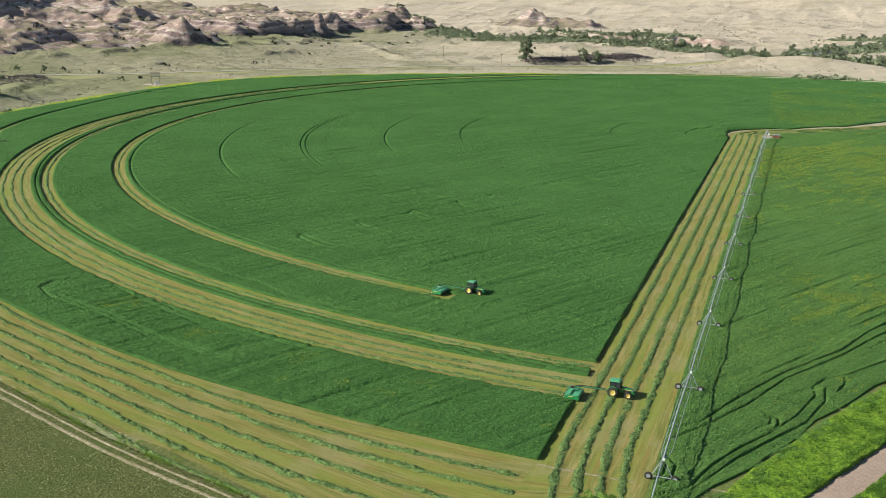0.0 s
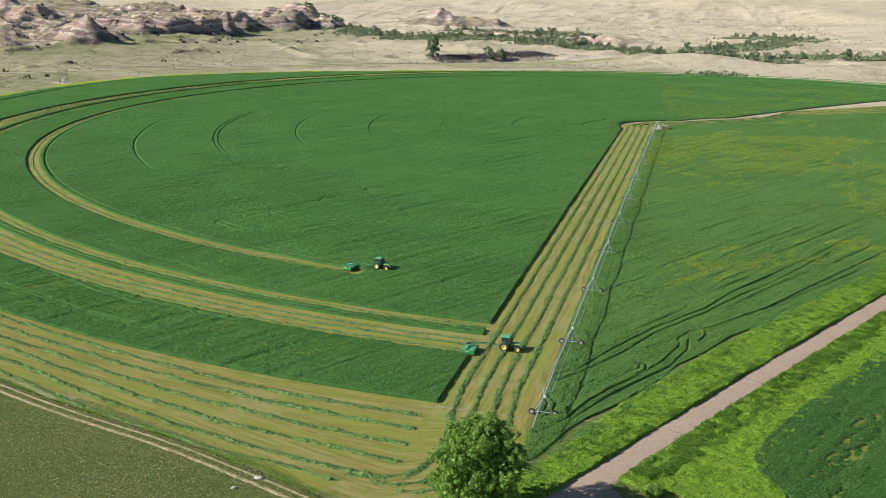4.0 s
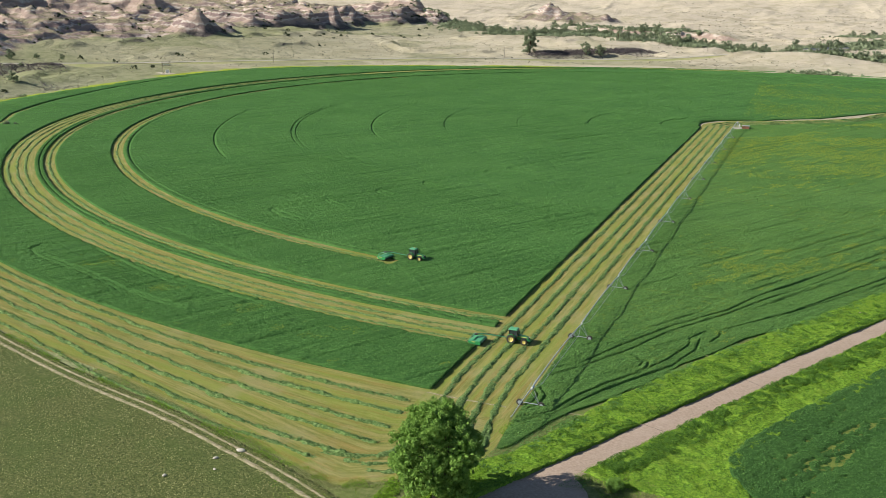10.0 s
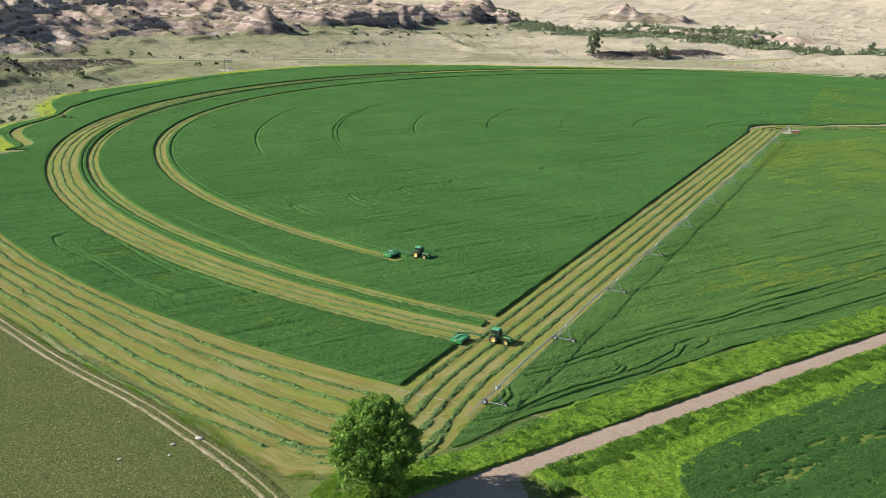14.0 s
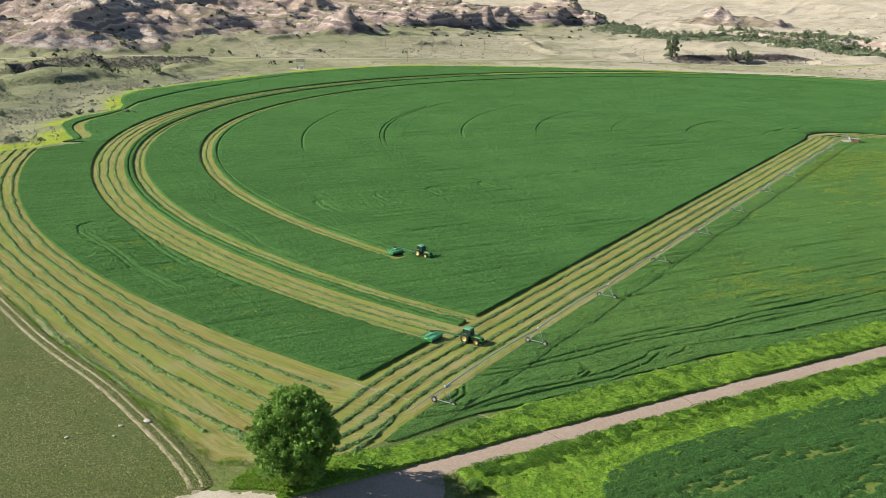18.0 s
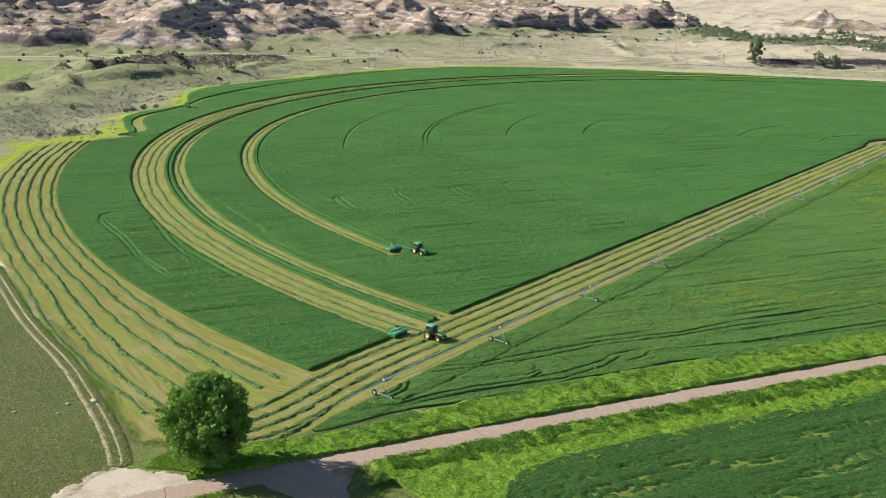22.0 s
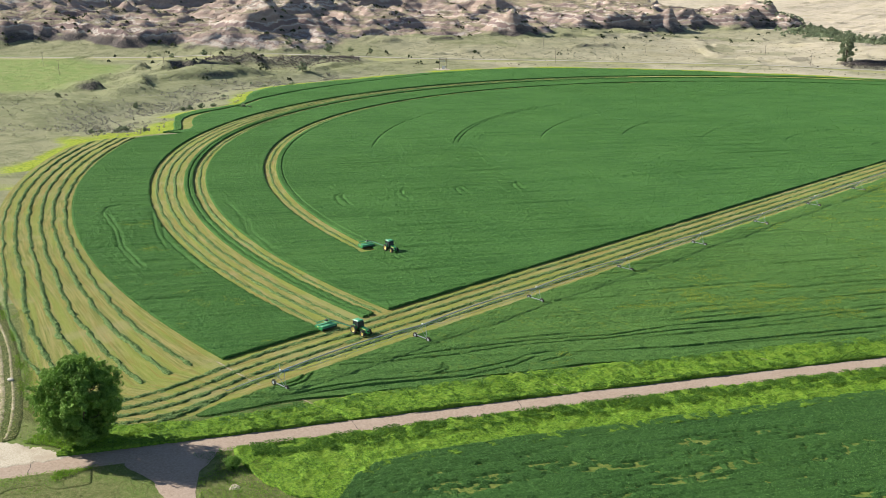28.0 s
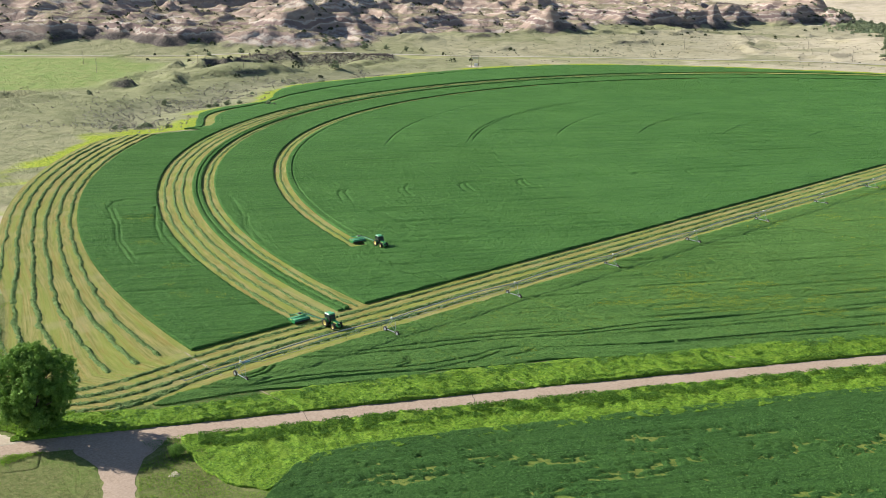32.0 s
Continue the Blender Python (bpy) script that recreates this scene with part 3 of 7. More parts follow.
    # dark rock of the creek bank, the shade on its face put into the colour
    shaded_rock = mix(nt, step(nt, fine, 0.42, 0.62), (0.035, 0.03, 0.034), (0.19, 0.16, 0.155))
    col = mix(nt, step(nt, attribute(nt, "bank_shade"), 0.35, 0.6), col, shaded_rock)
    nt.links.new(col, b.inputs["Base Color"])
    b.inputs["Roughness"].default_value = 0.95
    b.inputs["Specular IOR Level"].default_value = 0.1
    h = math_node(nt, "ADD", math_node(nt, "MULTIPLY", mid, 2.0), math_node(nt, "MULTIPLY", fine, 0.35))
    bump(nt, b, h, 0.8, 2.0)
    return m


ground = sheet("ground", GX, GY, GZ, ground_material(), fields={"bad": G_BAD, "green": G_GREEN, "flat": G_FLAT, "sage": G_SAGE, "bank_shade": G_BANK_SHADE, "moist": G_MOIST})
tagged(ground, "dry tan prairie with eroded banded badlands and grassy hills", "ground", kind="structure")


def ground_z(x, y):
    return float(terrain(np.array([float(x)]), np.array([float(y)]))[0][0])


# ---- standing crop ----
CROP = 0.56


TRAILS = [
    [(-17.1, 142.8), (-10.9, 149.6), (-6.7, 159.9), (0.7, 175.6), (10.5, 191.0), (15.6, 203.6), (21.9, 215.4), (40, 250)],
    [(-14.3, 141.9), (-9.0, 150.3), (-4.4, 159.2), (1.1, 172.8), (10.7, 188.7), (16.9, 201.1), (23.2, 212.1), (41.5, 248)],
    [(-10.2, 127.5), (-7.7, 135.2), (-4.3, 142.5), (-0.5, 149.0), (3.3, 157.3), (6.1, 166.9), (5.6, 170.8), (7.5, 175.0), (11.6, 179.1), (22.6, 194.6), (46, 232)],
    [(-15.1, 119.9), (-9.6, 127.2), (-7.2, 132.7), (-4.6, 138.7), (0.6, 148.0), (4.7, 155.1), (7.6, 164.9), (7.6, 170.2), (9.7, 170.3), (10.9, 174.2), (10.6, 177.7)],
    [(-4.3, 147.5), (-0.7, 149.8), (0.6, 152.3), (0.5, 155.2), (-1.2, 156.4), (-6, 157)], [(-2.7, 149.9), (-0.7, 152.4), (-0.5, 154.9), (-1.6, 155.6)],
    [(-14.0, 126.7), (-12.8, 129.1), (-12.7, 133.0), (-14.4, 135.7)], [(-15.0, 127.7), (-14.0, 130.0), (-14.0, 132.8), (-15.1, 134.7)], [(-16.3, 120.3), (-14.2, 123.3), (-10.5, 126.9)]]
RING_TRAILS = [
    [(-94.4, 145.5), (-115.2, 151.3), (-132.7, 158.9), (-152.4, 165.5), (-158.5, 170.0), (-158.6, 174.6), (-150.9, 181.1)],
    [(-95.4, 147.4), (-114.4, 152.2), (-131.7, 159.9), (-150.6, 166.4)], [(-144.4, 177.0), (-122.3, 166.0), (-107.5, 160.2)],
    [(-128.2, 171.0), (-116.5, 165.1), (-106.0, 161.9), (-83.2, 156.2)],
    [(-143.1, 196.2), (-139.7, 200.2), (-121.2, 192.8), (-106.2, 184.5), (-91.4, 178.7)], [(-120.3, 193.8), (-105.4, 185.4), (-87.1, 179.4)]]
# turning marks of the towers in the inner field: a hook at each, then a pair of ruts
for q in (264, 244, 223, 202.5, 181.5, 159, 137.5, 117):
    for dq in (0.0, 1.7):
        aa = np.array([21.5, 23.2, 24.2, 24.8, 25.2, 25.0])
        rr = q - dq + np.array([2.6, 2.0, 1.2, 0.0, -2.6, -6.5]) * (1 if dq == 0 else 0.6)
        hxs, hys = PX - rr * np.sin(np.radians(aa)), PY - rr * np.cos(np.radians(aa))
        RING_TRAILS.append(list(zip(hxs, hys)))
    RING_TRAILS.append([(hxs[-1], hys[-1]), (hxs[-1] + 0.48 * 26, hys[-1] + 0.877 * 26)])


def nearest(lines, x, y):
    """Distance to the nearest of the lines, up to 9 m."""
    best = np.full(np.shape(x), 9.0)
    for line in lines:
        px, py = zip(*line)
        near = (x > min(px) - 3) & (x < max(px) + 3) & (y > min(py) - 3) & (y < max(py) + 3)
        if not near.any():
            continue
        xs, ys = x[near], y[near]
        d = best[near]
        for (ax, ay), (bx, by) in zip(line, line[1:]):
            ex, ey = bx - ax, by - ay
            t = np.clip(((xs - ax) * ex + (ys - ay) * ey) / (ex * ex + ey * ey), 0, 1)
            d = np.minimum(d, np.hypot(xs - ax - t * ex, ys - ay - t * ey))
        best[near] = d
    return best


def trail_depth(x, y):
    """1 in the middle of a wheel trail through the crop, 0 away from it."""
    return np.maximum(1 - ramp(0.2, 0.42, nearest(RING_TRAILS, x, y)), 0.6 * (1 - ramp(0.1, 0.34, nearest(TRAILS, x, y))))


def canopy(X, Y, height=CROP, rough=0.17, seed=0):
    u, v = 0.485 * X + 0.875 * Y, 0.875 * X - 0.485 * Y      # along and across the sowing
    fine = fbm(X / 0.9, Y / 0.9, 100 + seed, 3, 0.6)
    lumps = fbm(u / 14, v / 1.7, 120, 3)
    lane = ramp(0.42, 0.8, vnoise(v / 1.2, u / 40, 131))
    return (height + rough * fine + 0.18 * lumps - 0.27 * lane) * (1 - 0.85 * trail_depth(X, Y))


def spaced(a, b, step_):
    return np.linspace(a, b, max(2, int(abs(b - a) / step_) + 1))


def with_ruts(rs, ruts, half):
    """Radii with extra rows for wheel ruts, and a mask of the rows that lie in one."""
    for q in ruts:
        rs = rs[np.abs(rs - q) > half + 0.12]
        rs = np.concatenate([rs, [q - half - 0.06, q - half, q, q + half, q + half + 0.06]])
    rs = np.sort(rs)
    low = np.zeros(len(rs))
    for q in ruts:
        low[np.abs(rs - q) <= half + 0.01] = 1
    return rs, low


def crop_ring(name, rs, low, first, last, steps, mat, label, seed=0, height=CROP, extra=None, worn=None):
    """Standing crop between radii, from angle first(r) to last(r)."""
    u = np.asarray(steps)
    R = rs[:, None] * np.ones(len(u))[None]
    a0, a1 = first(rs)[:, None], last(rs)[:, None]
    A = a0 + (a1 - a0) * u[None]
    R2 = R + 0.12 * fbm(A * 60, R * 0 + 3, seed + 9, 3) * (low[:, None] < 1)
    X, Y = polar(R2, A)
    Z = canopy(X, Y, height, seed=seed) * (1 - 0.8 * low[:, None] * (1 if worn is None else worn(R, A)))
    if extra is not None:
        Z = Z * extra(R, A)
    ob = sheet(name, X, Y, Z, mat, skirt=0.0)
    return tagged(ob, label, "crop", kind="stuff")


west_edge = lambda r: np.degrees(np.arcsin(np.clip((PX - STRIP_W) / r, -1, 1)))
graded = lambda n, p: np.linspace(0, 1, n) ** p      # finer steps at the start

# uncut ring between the outer windrows and the middle mown band
ALF = "dense green uncut alfalfa in full leaf"
end_ring = lambda r: np.interp(r, [320, 330, 344.2], [52.0, 50.0, 47.6])
crop_ring("alfalfa_ring", spaced(321.2, 344.0, 0.45), np.zeros(len(spaced(321.2, 344.0, 0.45))), west_edge, end_ring, graded(760, 1.15), M_CROP, ALF, 1)
rs, low = with_ruts(spaced(307.2, 310.1, 0.4), [308.6], 0.2)
crop_ring("alfalfa_sliver", rs, low, west_edge, lambda r: 230 + 0 * r, graded(1000, 1.3), M_CROP, "narrow uncut ribbon of green alfalfa", 2)
rs, low = with_ruts(spaced(283.0, 303.0, 0.6), [], 0.3)
crop_ring("alfalfa_ring", rs, low, west_edge, lambda r: 235 + 0 * r, graded(1200, 1.3), M_CROP, ALF, 3)
rs = spaced(278.3, 283.2, 0.55)
crop_ring("alfalfa_sliver", rs, np.zeros(len(rs)), west_edge, lambda r: 11.0 + 0 * r, graded(120, 1.0), M_CROP, ALF + " ahead of the mower", 7)
# outer field beyond the outer windrows
rs = spaced(0, 1, 1 / 26)
AA = np.linspace(50.5, 244, 800)
RO = np.minimum(np.interp(AA, RB[:, 0], RB[:, 1]), np.where(AA > 200, 312, 999)) - np.interp(AA, [76, 92], [0.8, 5.0]) + np.interp(AA, [70, 90], [0.3, 1.0]) * vnoise(AA * 1.5, 0 * AA, 5)
SO = np.interp(AA, [49.8, 51.3, 52.1, 53.6, 55.6, 57.5, 59.4, 61.9, 64, 66.9, 69.3, 71.3, 73.6, 77.2, 80.7, 85.3, 95, 105, 113, 125], [339.6, 334.6, 333.9, 337, 342.8, 347, 349, 348, 346, 346, 349.5, 353, 354.5, 357.5, 360, 362.8, 372, 384, 390, 364])
SO = np.where(AA > 120, RO - 2.4, np.minimum(SO, RO - 1.2))


def outer_part(lo, hi, n, aa):
    u = np.linspace(0, 1, n)[:, None]
    R = lo[None] + (hi - lo)[None] * u
    return polar(R, aa[None] + 0 * R) + (R,)


SW = np.interp(AA, [50.5, 51.5, 52.5, 54, 57.5, 60, 64, 100, 130, 170, 244], [1.6, 2.0, 4.2, 5.6, 5.0, 3.8, 2.8, 2.0, 1.2, 0.8, 0.5])      # swath along the rim
X, Y, R = outer_part(321.2 + 0 * AA, np.maximum(SO - SW, 321.8), 26, AA)
tagged(sheet("alfalfa_outer_field", X, Y, canopy(X, Y, seed=4), M_CROP, skirt=0.0), ALF, "crop", kind="stuff")
X, Y, R = outer_part(SO, RO, 9, AA)
tagged(sheet("alfalfa_rim", X, Y, canopy(X, Y, seed=4) * 0.9, M_CROP, skirt=0.0), "ribbon of uncut alfalfa along the field rim", "crop", kind="stuff")
X, Y, R = outer_part(SO - SW - 0.3, SO + 0.3, 5, AA)
tagged(sheet("stubble", X, Y, 0.034 + 0 * X, M_STUBBLE, uv=(np.radians(AA)[None] * R, R)), "pale mown swath winding along the field rim", "stubble", kind="structure")
# inner field
RUTS = [35.4, 70.0, 104.4, 139.2, 173.2, 207.6, 209.6, 242.6, 276.4]
inner_last = lambda r: np.interp(r, [17.5, 25, 32, 62, 300], [92, 166, 197, 214, 219])
INNER = ALF + " with wheel ruts"


def worn(r, a):
    """1 where a tower's rut is pressed deep, 0 where the crop has closed over it."""
    start = np.interp(r, [35, 103, 137, 172, 208, 242, 274, 276], [80, 66, 62, 58, 50, 47, 40, 11])
    return ramp(start - 4, start + 4, a) * (1 - ramp(start + 24, start + 46 + 60 * (r > 270), a))


rs, low = with_ruts(spaced(17.5, 200.0, 1.0), RUTS[:5], 0.2)
crop_ring("alfalfa_inner_field", rs, low, west_edge, inner_last, graded(640, 1.1), M_CROP, INNER, 5, worn=worn)
rs, low = with_ruts(spaced(199.2, 278.4, 0.5), RUTS[5:], 0.2)
crop_ring("alfalfa_inner_field", rs, low, west_edge, lambda r: 45 + 0 * r, graded(420, 1.0), M_CROP, INNER, 5, worn=worn)
rs, low = with_ruts(spaced(199.2, 278.4, 1.0), RUTS[5:], 0.2)
crop_ring("alfalfa_inner_field", rs, low, lambda r: 44.98 + 0 * r, inner_last, graded(560, 1.2), M_CROP, INNER, 5, worn=worn)
# weedy field east of the pivot line
VERGE = np.array([(5, 172), (9, 165), (23, 139), (50, 133.5), (71, 132.5), (99, 138), (121, 134.5), (150, 132), (174, 131), (180, 75), (190, 50), (200, 36), (215, 26), (240, 18.5), (257, 14.2), (274, 10.2), (290, 7.4),
                  (298, 6.0), (309, 4.8), (316, 3.9), (323, 3.4), (330, 2.7), (336, 2.2), (343, 1.4), (348, 1.0), (358, 0.5), (360, 0.3)], float)
east_line = lambda r: np.interp(r, [5, 30, 210, 312, 349, 356, 362], [-17.3, -17.6, -16.9, -15.9, -14.9, -14.6, -14.2])
RUTS2 = [309.8, 274.5, 240.5, 206.5, 172.5]
rs, low = with_ruts(np.concatenate([spaced(5.2, 200, 1.1), spaced(200.8, 360, 0.5)]), RUTS2, 0.22)
crop_ring("weedy_alfalfa_field", rs, low, lambda r: np.degrees(np.arcsin((PX - east_line(r)) / r)), lambda r: -np.interp(r, VERGE[:, 0], VERGE[:, 1]), graded(460, 1.0), M_CROP2, "green alfalfa dotted with yellow flowering weeds", 6, 0.55,
          lambda R, A: 0.5 + 0.5 * ramp(0, 3.0, np.radians(A + np.interp(R, VERGE[:, 0], VERGE[:, 1])) * R))


# ---- mown ground ----
def mown_ring(r0, r1, a0, a1, z=0.03, step_=3.0):
    rs, aa = spaced(r0, r1, 1.5), spaced(a0, a1, math.degrees(step_ / r1))
    R, A = np.meshgrid(rs, aa, indexing="ij")
    X, Y = polar(R, A)
    ob = sheet("stubble", X, Y, z + 0 * X, M_STUBBLE, uv=(np.radians(A) * r1, R))
    return tagged(ob, "pale yellow mown alfalfa stubble", "stubble", kind="structure")


mown_ring(302.4, 321.8, 0.5, 235, 0.03)
mown_ring(278.0, 283.4, 10.8, 200, 0.03)
rs, uu = spaced(343.4, 364.4, 1.0), np.linspace(0, 1, 100)
R = rs[:, None] + 0 * uu[None]
A = 17.5 + (np.interp(rs, [344, 349, 354, 361, 364.4], [48.3, 48.2, 47.6, 46.2, 44.0])[:, None] - 17.5) * uu[None]
X, Y = polar(R, A)
tagged(sheet("stubble", X, Y, 0.03 + 0 * X, M_STUBBLE, uv=(np.radians(A) * 360, R)), "pale yellow mown alfalfa stubble", "stubble", kind="structure")
# corner south-west of the pivot's end
uu, vv = np.meshgrid(spaced(0, 1, 1 / 90), spaced(0, 1, 1 / 24), indexing="ij")
SOUTH = np.array([(-127, 124), (-105, 117.2), (-85, 112.5), (-66, 106), (-51, 100.5), (-38, 95), (-31.5, 92.6), (-24, 97.6), (-18.2, 101.6), (-15.6, 106), (-14.7, 111.5), (-14.9, 118), (-16.4, 126)], float)
kk = np.linspace(0, 1, len(SOUTH))
ox, oy = np.interp(uu, kk, SOUTH[:, 0]), np.interp(uu, kk, SOUTH[:, 1])
ix, iy = polar(343.4, np.interp(uu, [0, 0.5, 0.75, 1.0], [17.5, 3.0, 1.2, 0.2]))
X, Y = ix + (ox - ix) * vv, iy + (oy - iy) * vv
tagged(sheet("stubble", X, Y, 0.026 + 0 * X, M_STUBBLE, uv=(uu * 130, vv * 26)), "pale yellow mown alfalfa stubble at the field corner", "stubble", kind="structure")
# straight strip along the pivot line
X, Y = np.meshgrid(spaced(STRIP_W - 0.4, STRIP_E + 0.2, 1.5), spaced(122, 480, 4), indexing="ij")
tagged(sheet("stubble", X, Y, 0.038 + 0 * X, M_STUBBLE, uv=(Y, X)), "pale yellow mown strip beside the irrigation line", "stubble", kind="structure")
FAR_TOP = np.array([(-32, 470), (-31, 482), (-21.7, 496.6), (-5.8, 502.7), (21.6, 522.4), (38, 537.6), (50.8, 567), (71.4, 582), (140, 640)], float)
FAR_LOW = np.array([(-17, 466), (-18.5, 474), (-16, 481), (0, 489), (21.6, 506), (38, 519), (51, 545), (72, 556), (142, 606)], float)
k = np.linspace(0, 8, 90)
T = np.stack([np.interp(k, np.arange(9), FAR_TOP[:, i]) for i in (0, 1)])
L = np.stack([np.interp(k, np.arange(9), FAR_LOW[:, i]) for i in (0, 1)])
vv = np.linspace(0, 1, 9)[:, None]
X, Y = T[0][None] + (L[0] - T[0])[None] * vv, T[1][None] + (L[1] - T[1])[None] * vv
tagged(sheet("stubble", X, Y, 0.046 + 0 * X, M_STUBBLE, uv=(k[None] * 22 + 0 * X, vv * 14 + 0 * X)), "pale yellow mown strip curving round the pivot point", "stubble", kind="structure")


# ---- windrows ----
def windrow(xs, ys, width=1.15, height=0.42, seed=0, step_=0.24):
    """A ridge of cut hay along a line."""
    seg = np.hypot(np.diff(xs), np.diff(ys))
    s = np.concatenate([[0], np.cumsum(seg)])
    t = spaced(0, s[-1], step_)
    x, y = np.interp(t, s, xs), np.interp(t, s, ys)
    dx, dy = np.gradient(x), np.gradient(y)
    n = np.hypot(dx, dy)
    nx, ny = -dy / n, dx / n
    side = 0.08 * vnoise(t / 2.2, 0 * t, seed) + 0.08 * vnoise(t / 0.7, 0 * t, seed + 1)
    wide = 0.82 * width / 2 * (1 + 0.42 * vnoise(t / 1.6, 0 * t, seed + 2) + 0.34 * vnoise(t / 0.5, 0 * t, seed + 3))
    w = np.linspace(-1, 1, 8)
    X = x[None] + nx[None] * (side[None] + wide[None] * w[:, None])
    Y = y[None] + ny[None] * (side[None] + wide[None] * w[:, None])
    prof = np.maximum(1 - np.abs(w) ** 3.0, 0)[:, None]
    tall = height * np.clip(0.9 + 0.45 * vnoise(t / 1.1, 0 * t, seed + 4) + 0.6 * vnoise(t / 3.1, 0 * t, seed + 6), 0.1, 1.6)[None]
    tall = tall * (np.clip(t / 1.5, 0, 1) * np.clip((s[-1] - t) / 1.5, 0, 1))[None]
    Z = 0.035 + prof * (tall + 0.30 * fbm(X / 0.55, Y / 0.55, seed + 5, 2, 0.6)) + 0.01
    ob = sheet("windrow", X, Y, np.maximum(Z, 0.02), M_HAY)
    return tagged(ob, "ridge of cut green hay drying on the stubble", "windrow", "windrows on the mown field", "stuff")


def ring_windrow(r, a0, a1, **kw):
    a = np.linspace(a0, a1, 200)
    wob = 0.25 * vnoise(a * 1.3, 0 * a, int(r))
    x, y = polar(r + wob, a)
    windrow(x, y, seed=int(r * 7), **kw)


FAN_A = [2.5, 7, 15, 20, 60]
FAN = [(350.0, 349.4, 346.5, 345.9, 345.9), (354.6, 353.3, 350.0, 349.2, 349.2), (360.2, 358.4, 353.6, 352.5, 352.5), (365.5, 363.5, 357.0, 355.8, 355.8), (371.0, 368.2, 360.5, 359.2, 359.2), (374.0, 371.4, 364.3, 362.3, 362.0)]
FAN_END = [2.9, 2.7, 2.6, 2.5, 2.5, 3.4]
FAN_TOP = [48.0, 47.9, 47.6, 47.2, 46.4, 44.5]


def fan_path(i, a):
    return polar(np.interp(a, FAN_A, FAN[i]) + 0.3 * vnoise(a * 1.3, 0 * a, i + 60), a)


for i in range(6):
    a = np.linspace(FAN_END[i], FAN_TOP[i], 260)
    windrow(*fan_path(i, a), seed=400 + 9 * i, width=1.2 if i < 5 else 0.9, height=0.29 if i < 5 else 0.16)
for r in (318.9, 316.0, 313.2, 305.1):
    ring_windrow(r, 3.0, 120.0, width=1.1, height=0.18, step_=0.5)
ring_windrow(280.7, 11.8, 120.0, width=0.9, height=0.13, step_=0.5)
STRIP_X = (-29.3, -26.1, -23.0, -19.9)


def strip_path(i, ys):
    bend = np.interp(ys, [97, 102, 106, 112, 118, 126, 136], [-3, 0.0, 1.6, 2.4, 2.0, 0.8, 0.0])
    return STRIP_X[i] + 0.12 * vnoise(ys / 9, 0 * ys, i) + bend


TURN_X = (-38.0, -33.8, -29.5, -24.0)
for i in range(4):
    ys = np.linspace(104.5 - 1.2 * i, 478, 300)
    xs = strip_path(i, ys)
    tx = np.array([TURN_X[i], TURN_X[i] * 0.55 + xs[0] * 0.45, TURN_X[i] * 0.15 + xs[0] * 0.85])
    ty = ys[0] + np.array([-3.6, -3.2, -1.6])
    windrow(np.concatenate([tx, xs]), np.concatenate([ty, ys]), seed=40 + i, height=0.15, width=1.4)
curve = np.linspace(0, 1, 120)
windrow(np.interp(curve, [0, 0.3, 0.5, 0.75, 1], [-21.5, -17.6, -16.2, -16.3, -18.0]), np.interp(curve, [0, 0.3, 0.5, 0.75, 1], [98.9, 102.6, 106, 112, 120]), seed=49, height=0.26, width=1.0)

for i, u in enumerate((0.28, 0.55, 0.8)):
    k = np.linspace(0.6, 8, 120)
    far = FAR_TOP + (FAR_LOW - FAR_TOP) * u
    windrow(np.interp(k, np.arange(9), far[:, 0]), np.interp(k, np.arange(9), far[:, 1]), seed=700 + i, step_=0.8, height=0.34, width=1.5)

# ---- road, track and pale ground ----
ROAD = np.array([(-70, -10), (-28, 60), (-17.6, 80.5), (-13.3, 89.8), (-9.2, 97.6), (-3.3, 109.5), (6.6, 129), (17.5, 150), (28.1, 170), (41.5, 195), (55.3, 220.5), (66.4, 240), (150, 389), (420, 870)], float)


def along_line(pts, width, z, mat, name, wobble=0.25, step_=1.2, seed=0, cross=6, crown=0.0):
    s = np.concatenate([[0], np.cumsum(np.hypot(*np.diff(pts, axis=0).T))])
    t = spaced(0, s[-1], step_)
    x, y = np.interp(t, s, pts[:, 0]), np.interp(t, s, pts[:, 1])
    ker = np.ones(9) / 9
    x[4:-4], y[4:-4] = np.convolve(x, ker, "valid"), np.convolve(y, ker, "valid")
    dx, dy = np.gradient(x), np.gradient(y)
    n = np.hypot(dx, dy)
    w = np.linspace(-1, 1, cross)[:, None]
    half = (width(t) if callable(width) else width) / 2 + wobble * np.where(w < 0, vnoise(t / 1.5, 0 * t, seed)[None], vnoise(t / 1.5, 0 * t, seed + 1)[None])
    X, Y = x[None] + (dy / n)[None] * half * w, y[None] - (dx / n)[None] * half * w
    return sheet(name, X, Y, z + crown * (1 - w ** 2) + 0 * X, mat, uv=(t[None] + 0 * X, half * w))


tagged(along_line(ROAD, lambda t: np.interp(t, [0, 120, 128, 136, 141, 147], [4.6, 4.6, 5.0, 5.8, 5.0, 4.3]), 0.05, M_ROAD, "road", wobble=0.10, crown=0.06), "pinkish gravel farm road", "road", kind="structure")
BRANCH = np.array([(-6.2, 102.6), (-2.5, 100.8), (1.4, 98.9), (7.5, 96.2), (20, 90.4), (60, 71)], float)
branch_width = lambda t: np.interp(t, [0, 2.5, 4.1, 6.2, 8.4, 11, 15, 22], [13.5, 13.2, 12.2, 9.0, 6.4, 5.0, 4.3, 4.4])
tagged(along_line(BRANCH, branch_width, 0.056, M_ROAD, "road", seed=5, crown=0.04, step_=0.5), "pinkish gravel side road with tyre marks", "road", kind="structure")


